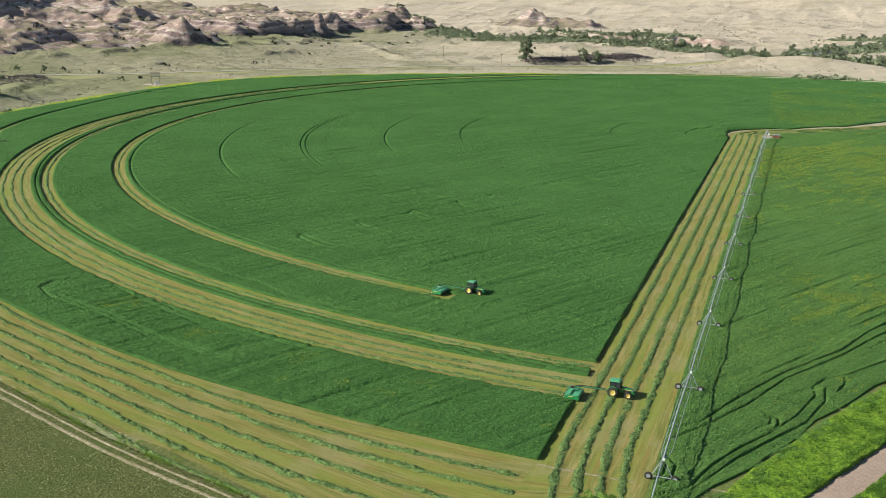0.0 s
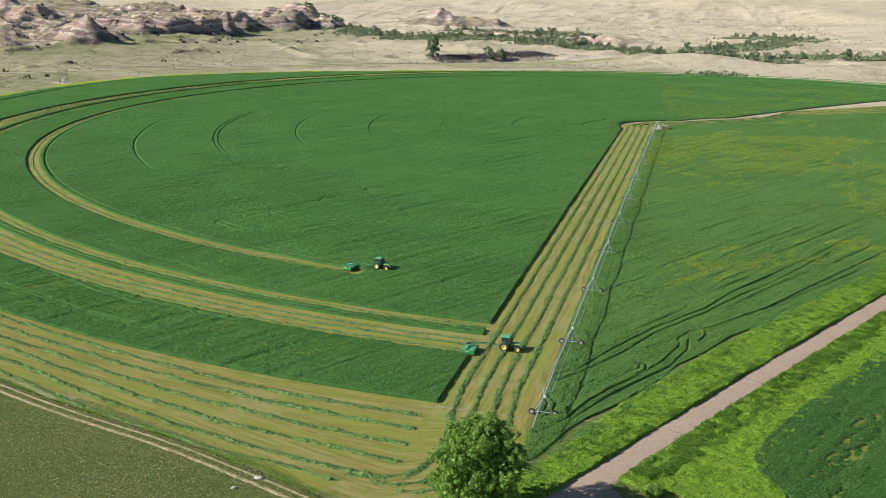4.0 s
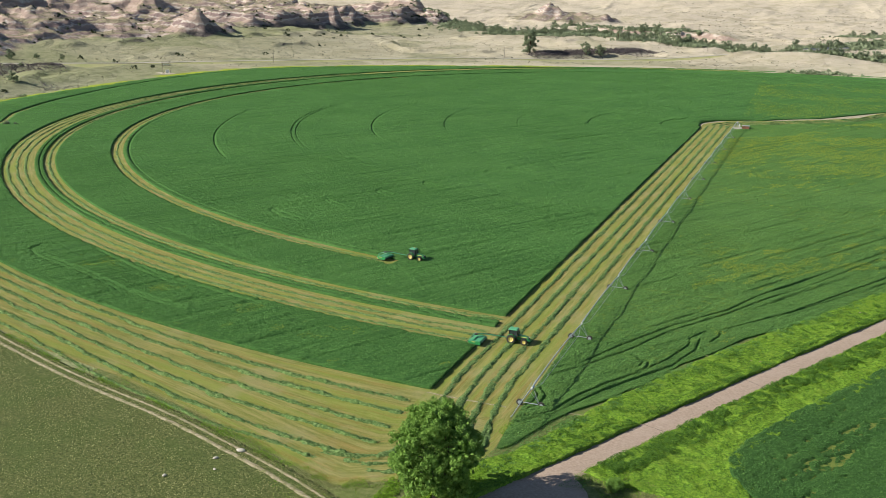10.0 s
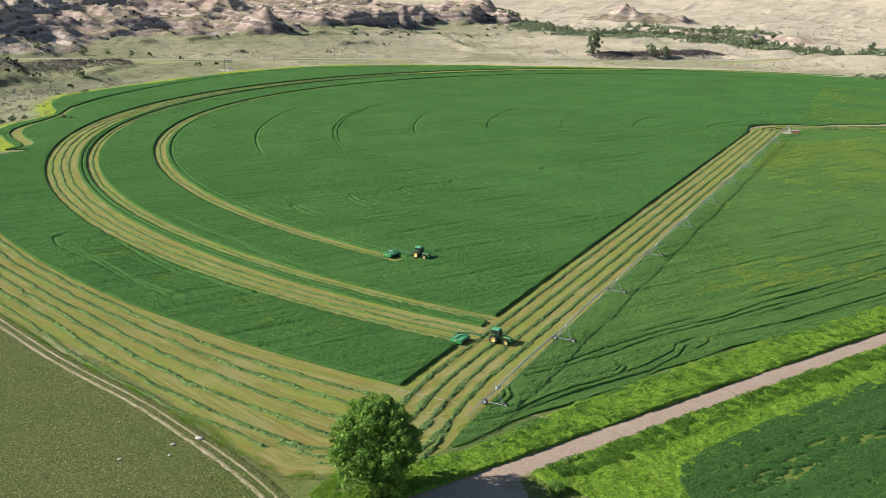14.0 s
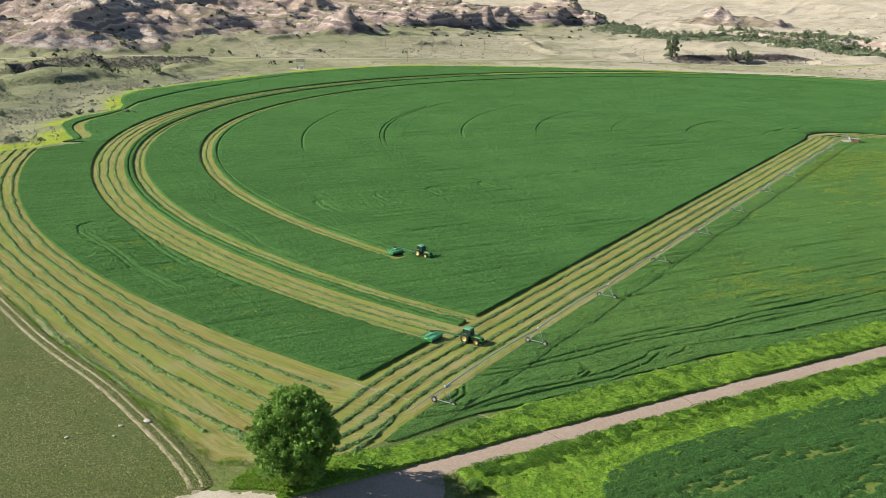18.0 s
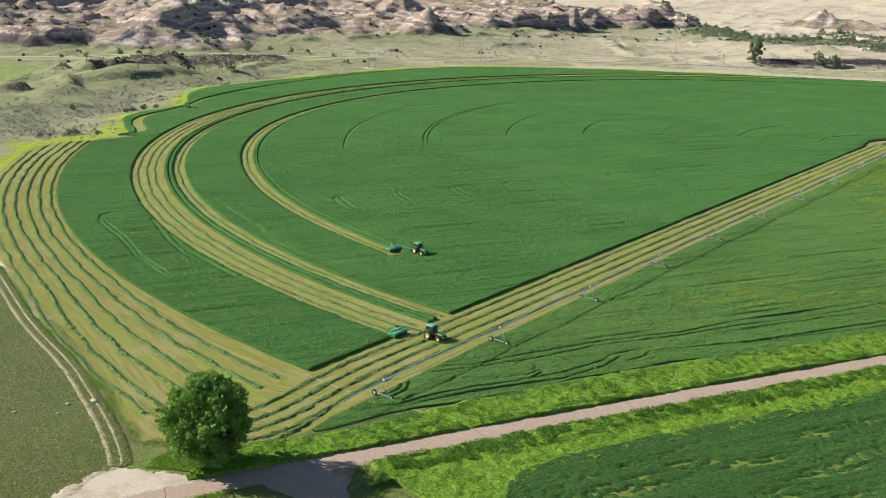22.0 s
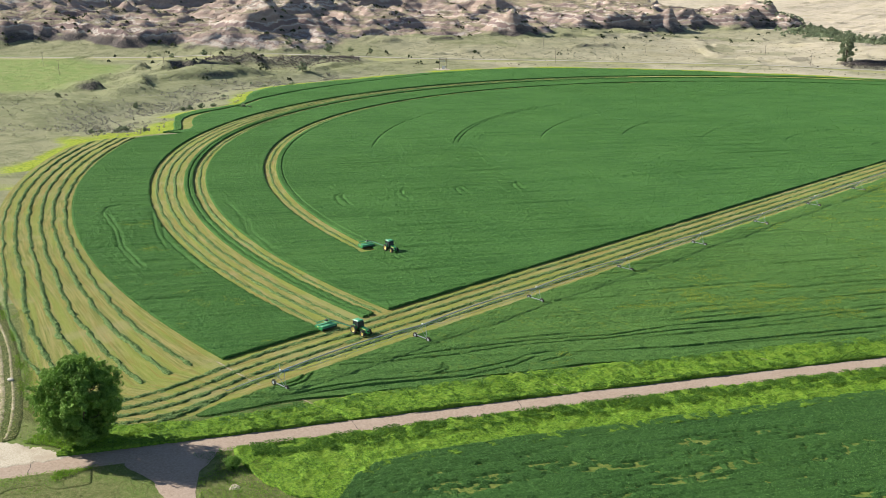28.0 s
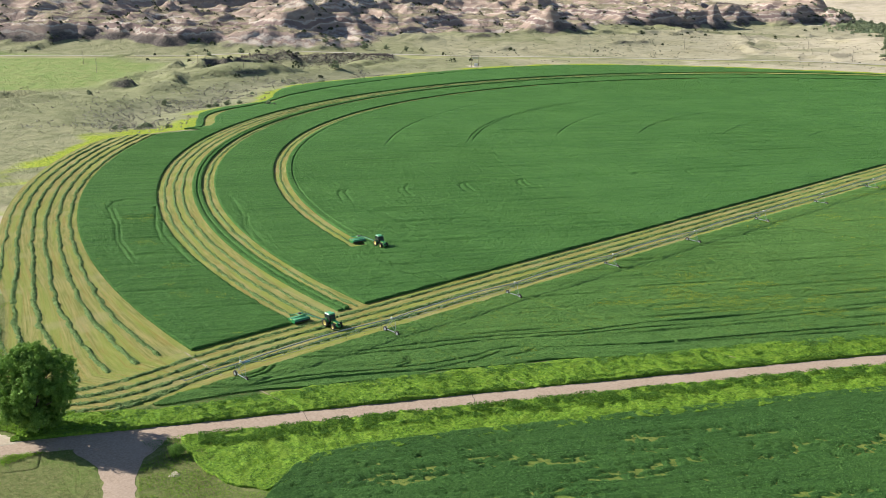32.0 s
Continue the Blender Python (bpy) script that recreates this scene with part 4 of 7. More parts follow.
def off_branch(x, y):
    """Metres outside the side road's edge."""
    best, run = np.full(np.shape(x), 99.0), 0.0
    for (ax, ay), (bx, by) in zip(BRANCH, BRANCH[1:]):
        ex, ey = bx - ax, by - ay
        ln = math.hypot(ex, ey)
        t = np.clip(((x - ax) * ex + (y - ay) * ey) / ln ** 2, 0, 1)
        best = np.minimum(best, np.hypot(x - ax - t * ex, y - ay - t * ey) - branch_width(run + t * ln) / 2)
        run += ln
    return best


# ---- verge and lower field ----


# ---- leaves, tufts and straw as loose blades ----
def blades(name, P, size, mat, label, cat, upright=0.5, slim=1.0, seed=0, parent=None, normal=None, pull=0.0):
    """Small quads at the points P, each turned at random; upright 0: flat, 1: any way."""
    rng = np.random.default_rng(seed)
    n = len(P)
    d = rng.normal(size=(n, 3))
    d[:, 2] *= upright
    d /= np.linalg.norm(d, axis=1)[:, None]
    e = rng.normal(size=(n, 3))
    e[:, 2] *= upright
    if normal is not None and pull > 0:
        e -= normal * (e * normal).sum(1)[:, None] * pull
        d -= normal * (d * normal).sum(1)[:, None] * pull
        d /= np.linalg.norm(d, axis=1)[:, None]
    e -= d * (d * e).sum(1)[:, None]
    e /= np.linalg.norm(e, axis=1)[:, None]
    s = size * rng.uniform(0.6, 1.4, n)[:, None]
    d, e = d * s * 0.5, e * s * 0.5 * slim
    co = np.stack([P - d - 0.45 * e, P - 0.1 * d + e * 0.9, P + d + 0.3 * e, P + 0.15 * d - e], 1).reshape(-1, 3)
    me = bpy.data.meshes.new(name)
    me.vertices.add(4 * n)
    me.vertices.foreach_set("co", co.astype(np.float32).ravel())
    me.loops.add(4 * n)
    me.loops.foreach_set("vertex_index", np.arange(4 * n, dtype=np.int32))
    me.polygons.add(n)
    me.polygons.foreach_set("loop_start", np.arange(0, 4 * n, 4, dtype=np.int32))
    me.materials.append(mat)
    me.update(calc_edges=True)
    ob = new(name, me)
    if parent is not None:
        ob.parent = parent
        if label:
            ob["label"] = label
        return ob
    return tagged(ob, label, cat, kind="stuff")


M_CROPLEAF = leaf_material("alfalfa_leaf", (0.0492, 0.128, 0.032), (0.164, 0.354, 0.0939), True)
M_CROPLEAF2 = leaf_material("dark_crop_leaf", (0.0534, 0.127, 0.0335), (0.126, 0.26, 0.0697), True)
M_GRASS = leaf_material("grass_blade", (0.112, 0.233, 0.0189), (0.24, 0.406, 0.0378))
M_LUSH = leaf_material("lush_weed", (0.05, 0.125, 0.018), (0.135, 0.27, 0.045))
M_CROPLEAF3 = leaf_material("weedy_crop_leaf", (0.0541, 0.126, 0.0339), (0.177, 0.353, 0.0972), True)
M_STRAW = leaf_material("hay_straw", (0.0629, 0.139, 0.0396), (0.215, 0.328, 0.13))
M_DRYGRASS = leaf_material("dry_grass_blade", (0.12, 0.13, 0.05), (0.34, 0.31, 0.16))
M_WEED = leaf_material("yellow_weed", (0.24, 0.31, 0.035), (0.44, 0.45, 0.045))


def ring_points(r0, r1, first, last, density, seed, keep_out=(), gap=0.4):
    """Random points in part of a ring; last and first are functions of the radius."""
    rng = np.random.default_rng(seed)
    top = np.max(np.abs(last(np.linspace(r0, r1, 50)) - first(np.linspace(r0, r1, 50))))
    n = int(density * math.radians(top) * (r1 * r1 - r0 * r0) / 2)
    r = np.sqrt(rng.uniform(r0 * r0, r1 * r1, n))
    a = rng.uniform(0, top, n)
    span = last(r) - first(r)
    ok = a < np.abs(span)
    for q in keep_out:
        ok &= np.abs(r - q) > 0.65 * gap
    r, a = r[ok], a[ok]
    return r, first(r) + np.sign(span[ok]) * a


def crop_leaves(name, r, a, size, mat, label, seed, height=CROP, cseed=0, lift=0.05):
    x, y = polar(r, a)
    ok = trail_depth(x, y) < 0.1
    x, y = x[ok], y[ok]
    z = canopy(x, y, height, seed=cseed) + lift
    rng = np.random.default_rng(seed)
    return blades(name, np.stack([x, y, z + rng.uniform(-0.08, 0.1, len(x))], 1), size, mat, label, "crop", 0.5, seed=seed)


LEAFY = "leafy tops of the standing green alfalfa"
k0 = lambda v: (lambda r: v + 0 * r)
crop_leaves("alfalfa_leaves", *ring_points(321.1, 344.1, west_edge, k0(22), 22, 1), 0.15, M_CROPLEAF, LEAFY, 1, cseed=1)
crop_leaves("alfalfa_leaves", *ring_points(321.1, 344.1, k0(22), end_ring, 9.0, 2), 0.19, M_CROPLEAF, LEAFY, 2, cseed=1)
crop_leaves("alfalfa_leaves", *ring_points(282.9, 303.1, west_edge, k0(50), 9, 3), 0.19, M_CROPLEAF, LEAFY, 3, cseed=3)
crop_leaves("alfalfa_leaves", *ring_points(307.2, 310.1, west_edge, k0(60), 12, 4, (308.6,)), 0.19, M_CROPLEAF, LEAFY, 4, cseed=2)
crop_leaves("alfalfa_leaves", *ring_points(200, 278.5, west_edge, k0(42), 6.0, 5, RUTS), 0.21, M_CROPLEAF, LEAFY, 5, cseed=5)
crop_leaves("alfalfa_leaves", *ring_points(18, 200, west_edge, lambda r: np.minimum(inner_last(r), 100), 1.7, 6, RUTS), 0.30, M_CROPLEAF, LEAFY, 6, cseed=5)
crop_leaves("alfalfa_leaves", *ring_points(200, 278.4, k0(42), k0(120), 1.5, 7, RUTS), 0.32, M_CROPLEAF, LEAFY, 7, cseed=5)
crop_leaves("alfalfa_leaves", *ring_points(200, 359, lambda r: np.degrees(np.arcsin((PX - east_line(r)) / r)), lambda r: -np.interp(r, VERGE[:, 0], VERGE[:, 1]), 12, 8, RUTS2, 0.3), 0.17, M_CROPLEAF3, LEAFY, 8, 0.55, cseed=6)
crop_leaves("alfalfa_leaves", *ring_points(5.5, 200, lambda r: -np.degrees(0.8 / r), lambda r: -np.minimum(np.interp(r, VERGE[:, 0], VERGE[:, 1]), 128), 1.3, 9, RUTS2, 0.3), 0.30, M_CROPLEAF3, LEAFY, 9, 0.55, cseed=6)


def wall_leaves(X, Y, per_metre, seed, mat=M_CROPLEAF, size=0.17, height=CROP):
    """Leaves on the cut face of the standing crop along a line."""
    rng = np.random.default_rng(seed)
    k = np.concatenate([[0], np.cumsum(np.hypot(np.diff(X), np.diff(Y)))])
    n = int(k[-1] * per_metre)
    q = rng.uniform(0, k[-1], n)
    x, y = np.interp(q, k, X) + rng.normal(0, 0.09, n), np.interp(q, k, Y) + rng.normal(0, 0.09, n)
    blades("alfalfa_edge", np.stack([x, y, height * rng.uniform(0.08, 1.05, n)], 1), size, mat, "leafy stems on the cut edge of the standing alfalfa", "crop", 0.8, seed=seed)


for k, (r, a0, a1) in enumerate(((344.0, 2.8, 47.6), (321.2, 2.9, 70), (310.1, 3.1, 70), (307.2, 3.1, 70), (303.0, 3.1, 70), (283.1, 11, 70), (278.3, 3.4, 70))):
    wall_leaves(*polar(r, np.linspace(a0, a1, 200)), 9 if r > 330 else 6, 800 + k)
for k, (r0, r1) in enumerate(((321.2, 344), (307.2, 310.1), (283.1, 303.0), (190, 278.3))):
    wall_leaves(np.array([STRIP_W, STRIP_W]), PY - np.array([r0, r1]), 16, 820 + k)
wall_leaves(east_line(np.linspace(215, 358, 60)), PY - np.linspace(215, 358, 60), 10, 830, M_CROPLEAF3, height=0.45)


def patchy(r, a, seed, lo, scale=22.0):
    """Keeps the points that fall in noisy patches."""
    x, y = polar(r, a)
    ok = (fbm(x / scale, y / scale, seed, 4) + 0.5 * fbm(x / 2.5, y / 2.5, seed + 5, 2)) > lo
    return r[ok], a[ok]


crop_leaves("alfalfa_leaves", *ring_points(30, 278.4, k0(100), lambda r: inner_last(r) - 1, 0.7, 14, RUTS), 0.42, M_CROPLEAF, LEAFY, 14, cseed=5)
crop_leaves("alfalfa_leaves", *ring_points(200, 278.4, k0(120), k0(214), 0.4, 15, RUTS), 0.45, M_CROPLEAF, LEAFY, 15, cseed=5)
crop_leaves("alfalfa_leaves", *ring_points(283.3, 302.8, k0(50), k0(150), 1.4, 16), 0.38, M_CROPLEAF, LEAFY, 16, cseed=3)
r, a = ring_points(321.4, 400, k0(50.8), lambda r: np.where(r < 331, 214, np.where(r < 345, 138, np.where(r < 368, 124, 118.0))), 1.1, 17)
so, sw, ro = np.interp(a, AA, SO), np.interp(a, AA, SW), np.interp(a, AA, RO)
ok = (r < so - sw - 0.2) | (r > so + 0.2) & (r < ro)
crop_leaves("alfalfa_leaves", r[ok], a[ok], 0.36, M_CROPLEAF, LEAFY, 17, cseed=4)
crop_leaves("alfalfa_leaves", *ring_points(278.5, 283.0, west_edge, k0(11), 10, 18), 0.2, M_CROPLEAF, LEAFY, 18, cseed=7)
# yellow flowering weeds
to_verge = lambda r: -np.minimum(np.interp(r, VERGE[:, 0], VERGE[:, 1]), 125)
FLOWERS = "patches of yellow flowering weeds in the alfalfa"


def streaky(r, a, seed, lo):
    """Keeps the points in ragged streaks that follow the sowing."""
    x, y = polar(r, a)
    u, v = 0.485 * x + 0.875 * y, 0.875 * x - 0.485 * y
    ok = fbm(u / 34, v / 26, seed, 3) + 0.55 * fbm(u / 6, v / 2.2, seed + 5, 3) > lo
    return r[ok], a[ok]


r, a = streaky(*ring_points(215, 303, lambda r: -np.interp(r, [215, 303], [1.5, 5.0]), to_verge, 16, 10, RUTS2), 400, 0.21)
crop_leaves("yellow_weeds", r, a, 0.14, M_WEED, FLOWERS, 11, 0.55, cseed=6, lift=0.1)
r, a = streaky(*ring_points(30, 215, k0(-0.5), to_verge, 4.6, 19, RUTS2), 400, 0.22)
crop_leaves("yellow_weeds", r, a, 0.22, M_WEED, FLOWERS, 19, 0.55, cseed=6, lift=0.1)
r, a = patchy(*ring_points(30, 242, k0(178.2), lambda r: np.minimum(inner_last(r) - 2, 215), 1.8, 12, RUTS), 410, -0.02)
crop_leaves("yellow_weeds", r, a, 0.24, M_WEED, "patches of yellow flowering weeds in the alfalfa", 12, CROP, cseed=5, lift=0.12)
r, a = patchy(*ring_points(290, 343, west_edge, k0(26), 7, 13), 420, 0.50, 9)
crop_leaves("yellow_weeds", r[(r > 321)], a[(r > 321)], 0.16, M_WEED, "scattered yellow flowering weeds in the alfalfa", 13, CROP, cseed=1, lift=0.1)


# straw on the windrows
def scatter_on(path, lo, hi, n, seed, spread=0.24, top=0.42):
    rng = np.random.default_rng(seed)
    u = rng.uniform(lo, hi, n)
    x, y = path(u)
    return np.stack([x + rng.normal(0, spread, n), y + rng.normal(0, spread, n), rng.uniform(0.1, top, n)], 1)


pts = [scatter_on(lambda a, i=i: fan_path(i, a), FAN_END[i], 42, 7500 if i < 5 else 3000, 70 + i) for i in range(6)]
pts += [scatter_on(lambda a, r=r: polar(r + 0.25 * vnoise(a * 1.3, 0 * a, int(r)), a), 3 if r > 290 else 11.8, 45, 2600, int(r), 0.3, 0.3) for r in (318.9, 316.0, 313.2, 305.1, 280.7)]
pts += [scatter_on(lambda y, i=i: (strip_path(i, y), y), 101, 330, 6500, 90 + i) for i in range(4)]
P = np.concatenate(pts)
rng = np.random.default_rng(6)
n = 60000
a_, r_ = rng.uniform(2.6, 34, n), rng.uniform(344, 364, n)
x, y = polar(r_ + np.interp(a_, [2.5, 7, 15], [10, 7, 0]) * (r_ - 344) / 20, a_)
lit = [np.stack([x, y, 0.06 + 0 * x], 1)]
a_, r_ = rng.uniform(3, 45, 11000), rng.uniform(310.4, 321.0, 11000)
lit.append(np.stack([*polar(r_, a_), 0.06 + 0 * a_], 1))
x, y = rng.uniform(STRIP_W + 0.2, STRIP_E - 0.4, 13000), 104 + 270 * rng.uniform(0, 1, 13000) ** 1.4
lit.append(np.stack([x, y, 0.07 + 0 * x], 1))
blades("stubble_litter", np.concatenate(lit), 0.15, leaf_material("dry_stem", (0.13, 0.18, 0.035), (0.40, 0.35, 0.13)), "short stems and litter on the mown stubble", "stubble", 0.35, 0.4, seed=22)
blades("loose_hay", P, 0.27, M_STRAW, "loose stems of cut hay on the windrows", "hay", 0.5, 0.35, seed=21)


# ---- centre pivot irrigation line ----
PIPE_Z = 3.1
TOWERS = [35.4, 69.6, 103.8, 138.0, 172.2, 206.4, 240.6, 274.8, 309.6, 343.6]
pivot = empty("center_pivot_irrigator", pose(PX, PY, 0, 0, 0, 0.25), "long galvanised steel irrigation line on wheeled towers", "irrigation machine")


def pivot_tower(y):
    Solid().tube([(-1.65, y, 0.62), (1.65, y, 0.62)], 0.07, 6).made("tower_base_beam", M_STEEL, pivot)
    for sx in (-1, 1):
        for sy in (-1, 1):
            Solid().tube([(sx * 1.5, y, 0.66), (sx * 0.12, y + sy * 0.85, PIPE_Z)], 0.04, 5).made("tower_leg", M_STEEL, pivot)
        Solid().tube([(sx * 0.8, y - 0.43, 1.9), (sx * 0.8, y + 0.43, 1.9)], 0.03, 5).made("tower_brace", M_STEEL, pivot)
        hub = (sx * 1.85, y, 0.56)
        w = Solid().lathe(hub, (0, 1, 0), [(-0.13, 0.31), (-0.14, 0.49), (-0.09, 0.56), (0.09, 0.56), (0.14, 0.49), (0.13, 0.31)], 16, False).made("wheel", M_RUBBER, pivot, "black lugged drive wheel", True)
        Solid().lathe(hub, (0, 1, 0), [(-0.11, 0.05), (-0.11, 0.32), (0.11, 0.32), (0.11, 0.05)], 12).made("rim", M_STEEL, w)
        Solid().box(sx * 1.62, y + 0.2, 0.58, 0.28, 0.28, 0.28, 0.04).made("gearbox", M_BLACK, pivot)
    Solid().box(0.15, y, PIPE_Z + 0.25, 0.3, 0.3, 0.4, 0.03).made("control_box", M_WHITE, pivot)


def pivot_span(y0, y1, arch=0.55, trusses=7):
    """y0 and y1 are distances from the pivot; the line runs south."""
    n = 16
    zz = lambda t: PIPE_Z + arch * 4 * t * (1 - t)
    pts = [(0, -(y0 + (y1 - y0) * i / n), zz(i / n)) for i in range(n + 1)]
    Solid().tube(pts, 0.115, 7).made("pipe", M_STEEL, pivot, "", True)
    low = {-1: [(0, -y0, PIPE_Z - 0.05)], 1: [(0, -y0, PIPE_Z - 0.05)]}
    for k in range(1, trusses + 1):
        t = k / (trusses + 1)
        y = -(y0 + (y1 - y0) * t)
        drop = 0.65 + 0.45 * 4 * t * (1 - t)
        s = Solid()
        for sx in (-1, 1):
            s.tube([(0, y, zz(t)), (sx * 0.7, y, zz(t) - drop)], 0.024, 4)
            low[sx].append((sx * 0.7, y, zz(t) - drop))
        s.tube([(-0.7, y, zz(t) - drop), (0.7, y, zz(t) - drop)], 0.012, 4)
        s.made("truss_strut", M_STEEL, pivot)
        d = Solid()
        d.tube([(0.1, y + 1.5, zz(t) + 0.1), (0.35, y + 1.5, zz(t) + 0.2), (0.42, y + 1.5, zz(t) - 0.2), (0.42, y + 1.5, zz(t) - 1.5)], 0.016, 4)
        d.box(0.42, y + 1.5, zz(t) - 1.6, 0.07, 0.07, 0.14, 0.01)
        d.made("drop_hose", M_BLACK, pivot)
    for sx in (-1, 1):
        low[sx].append((0, -y1, PIPE_Z - 0.05))
        Solid().tube(low[sx], 0.04, 4).made("truss_rod", M_STEEL, pivot)


last = 0.0
for r in TOWERS:
    pivot_span(last, r)
    pivot_tower(-r)
    last = r
Solid().tube([(0, -last, PIPE_Z), (0, -last - 5, PIPE_Z - 0.02), (0, -last - 10.6, PIPE_Z - 0.35)], [0.10, 0.09, 0.07], 7).made("overhang_pipe", M_STEEL, pivot, "", True)
for sx in (-1, 1):
    Solid().tube([(0, -last, PIPE_Z + 1.2), (sx * 0.1, -last - 9, PIPE_Z - 0.15)], 0.012, 4).made("stay_cable", M_STEEL, pivot)
Solid().tube([(0, -last, PIPE_Z), (0, -last, PIPE_Z + 1.25)], 0.05, 5).made("stay_mast", M_STEEL, pivot)
Solid().tube([(0, -last - 10.6, PIPE_Z - 0.35), (0, -last - 10.9, PIPE_Z - 0.1), (0.3, -last - 11.4, PIPE_Z + 0.15)], [0.06, 0.06, 0.03], 6).made("end_gun", M_STEEL, pivot)
Solid().box(0.0, -last + 1.2, PIPE_Z - 0.2, 0.3, 1.6, 0.2, 0.05).made("hose_coil", paint("blue_plastic", (0.07, 0.22, 0.34), 0.6), pivot, "blue plastic booster hose")
for sx in (-1, 1):
    for sy in (-1, 1):
        Solid().tube([(sx * 1.6, sy * 1.6, 0.15), (sx * 0.25, sy * 0.25, PIPE_Z + 0.3)], 0.06, 5).made("pivot_leg", M_STEEL, pivot)
Solid().tube([(0, 0, 0), (0, 0, PIPE_Z + 0.2)], 0.13, 8).made("riser_pipe", M_STEEL, pivot)
Solid().box(0, 0, 0.1, 4.0, 4.0, 0.2, 0.03).made("pivot_pad", M_CONCRETE, pivot)
Solid().box(0.9, 0.2, 1.5, 0.5, 0.7, 1.0, 0.05).made("control_panel", M_WHITE, pivot)
shed = empty("pump_shelter", pose(PX + 4.2, PY - 3.0, 0), "small rusty red machinery box beside the pivot point", "shelter")
Solid().box(0, 0, 0.9, 3.2, 2.2, 1.8, 0.06).made("body", paint("rust_red", (0.22, 0.08, 0.05), 0.7, 0, 0.5), shed)
Solid().box(0, 0, 1.87, 3.5, 2.5, 0.12, 0.03).made("roof", M_STEEL, shed)


# ---- tractors and mowers ----
M_GLASS, _, gb = nodes("cab_glass")
gb.inputs["Base Color"].default_value = (0.035, 0.05, 0.05, 1)
gb.inputs["Roughness"].default_value = 0.3
gb.inputs["Specular IOR Level"].default_value = 0.12


def wheel(parent, x, y, r, width, rim_r):
    out = 1 if y > 0 else -1
    t = Solid().lathe((x, y, r), (0, 1, 0), [(-width / 2, rim_r), (-width / 2 * 1.02, r * 0.86), (-width * 0.38, r * 0.975), (width * 0.38, r * 0.975), (width / 2 * 1.02, r * 0.86), (width / 2, rim_r)], 28, False)
    for k in range(22):
        a0 = 2 * math.pi * k / 22
        for side in (-1, 1):
            a1 = a0 + (0 if side < 0 else math.pi / 22)
            m = Matrix.Translation((x, y, r)) @ Matrix.Rotation(a1, 4, "Y") @ Matrix.Translation((0, side * width * 0.22, r * 0.985)) @ Matrix.Rotation(side * 0.6, 4, "Z")
            base = len(t.v)
            t.box(0, 0, 0, 0.07, width * 0.5, 0.07, 0.0, m=m)
    tyre = t.made("wheel", M_RUBBER, parent, "black lugged tyre on a yellow rim")
    Solid().lathe((x, y, r), (0, out, 0), [(-width * 0.3, 0.08), (-width * 0.3, rim_r * 1.01), (width * 0.46, rim_r * 1.01), (width * 0.40, rim_r * 0.86), (width * 0.05, rim_r * 0.7), (width * 0.05, rim_r * 0.32), (width * 0.3, rim_r * 0.26), (width * 0.3, 0.02)], 24).made("rim", M_YELLOW, tyre, "", True)


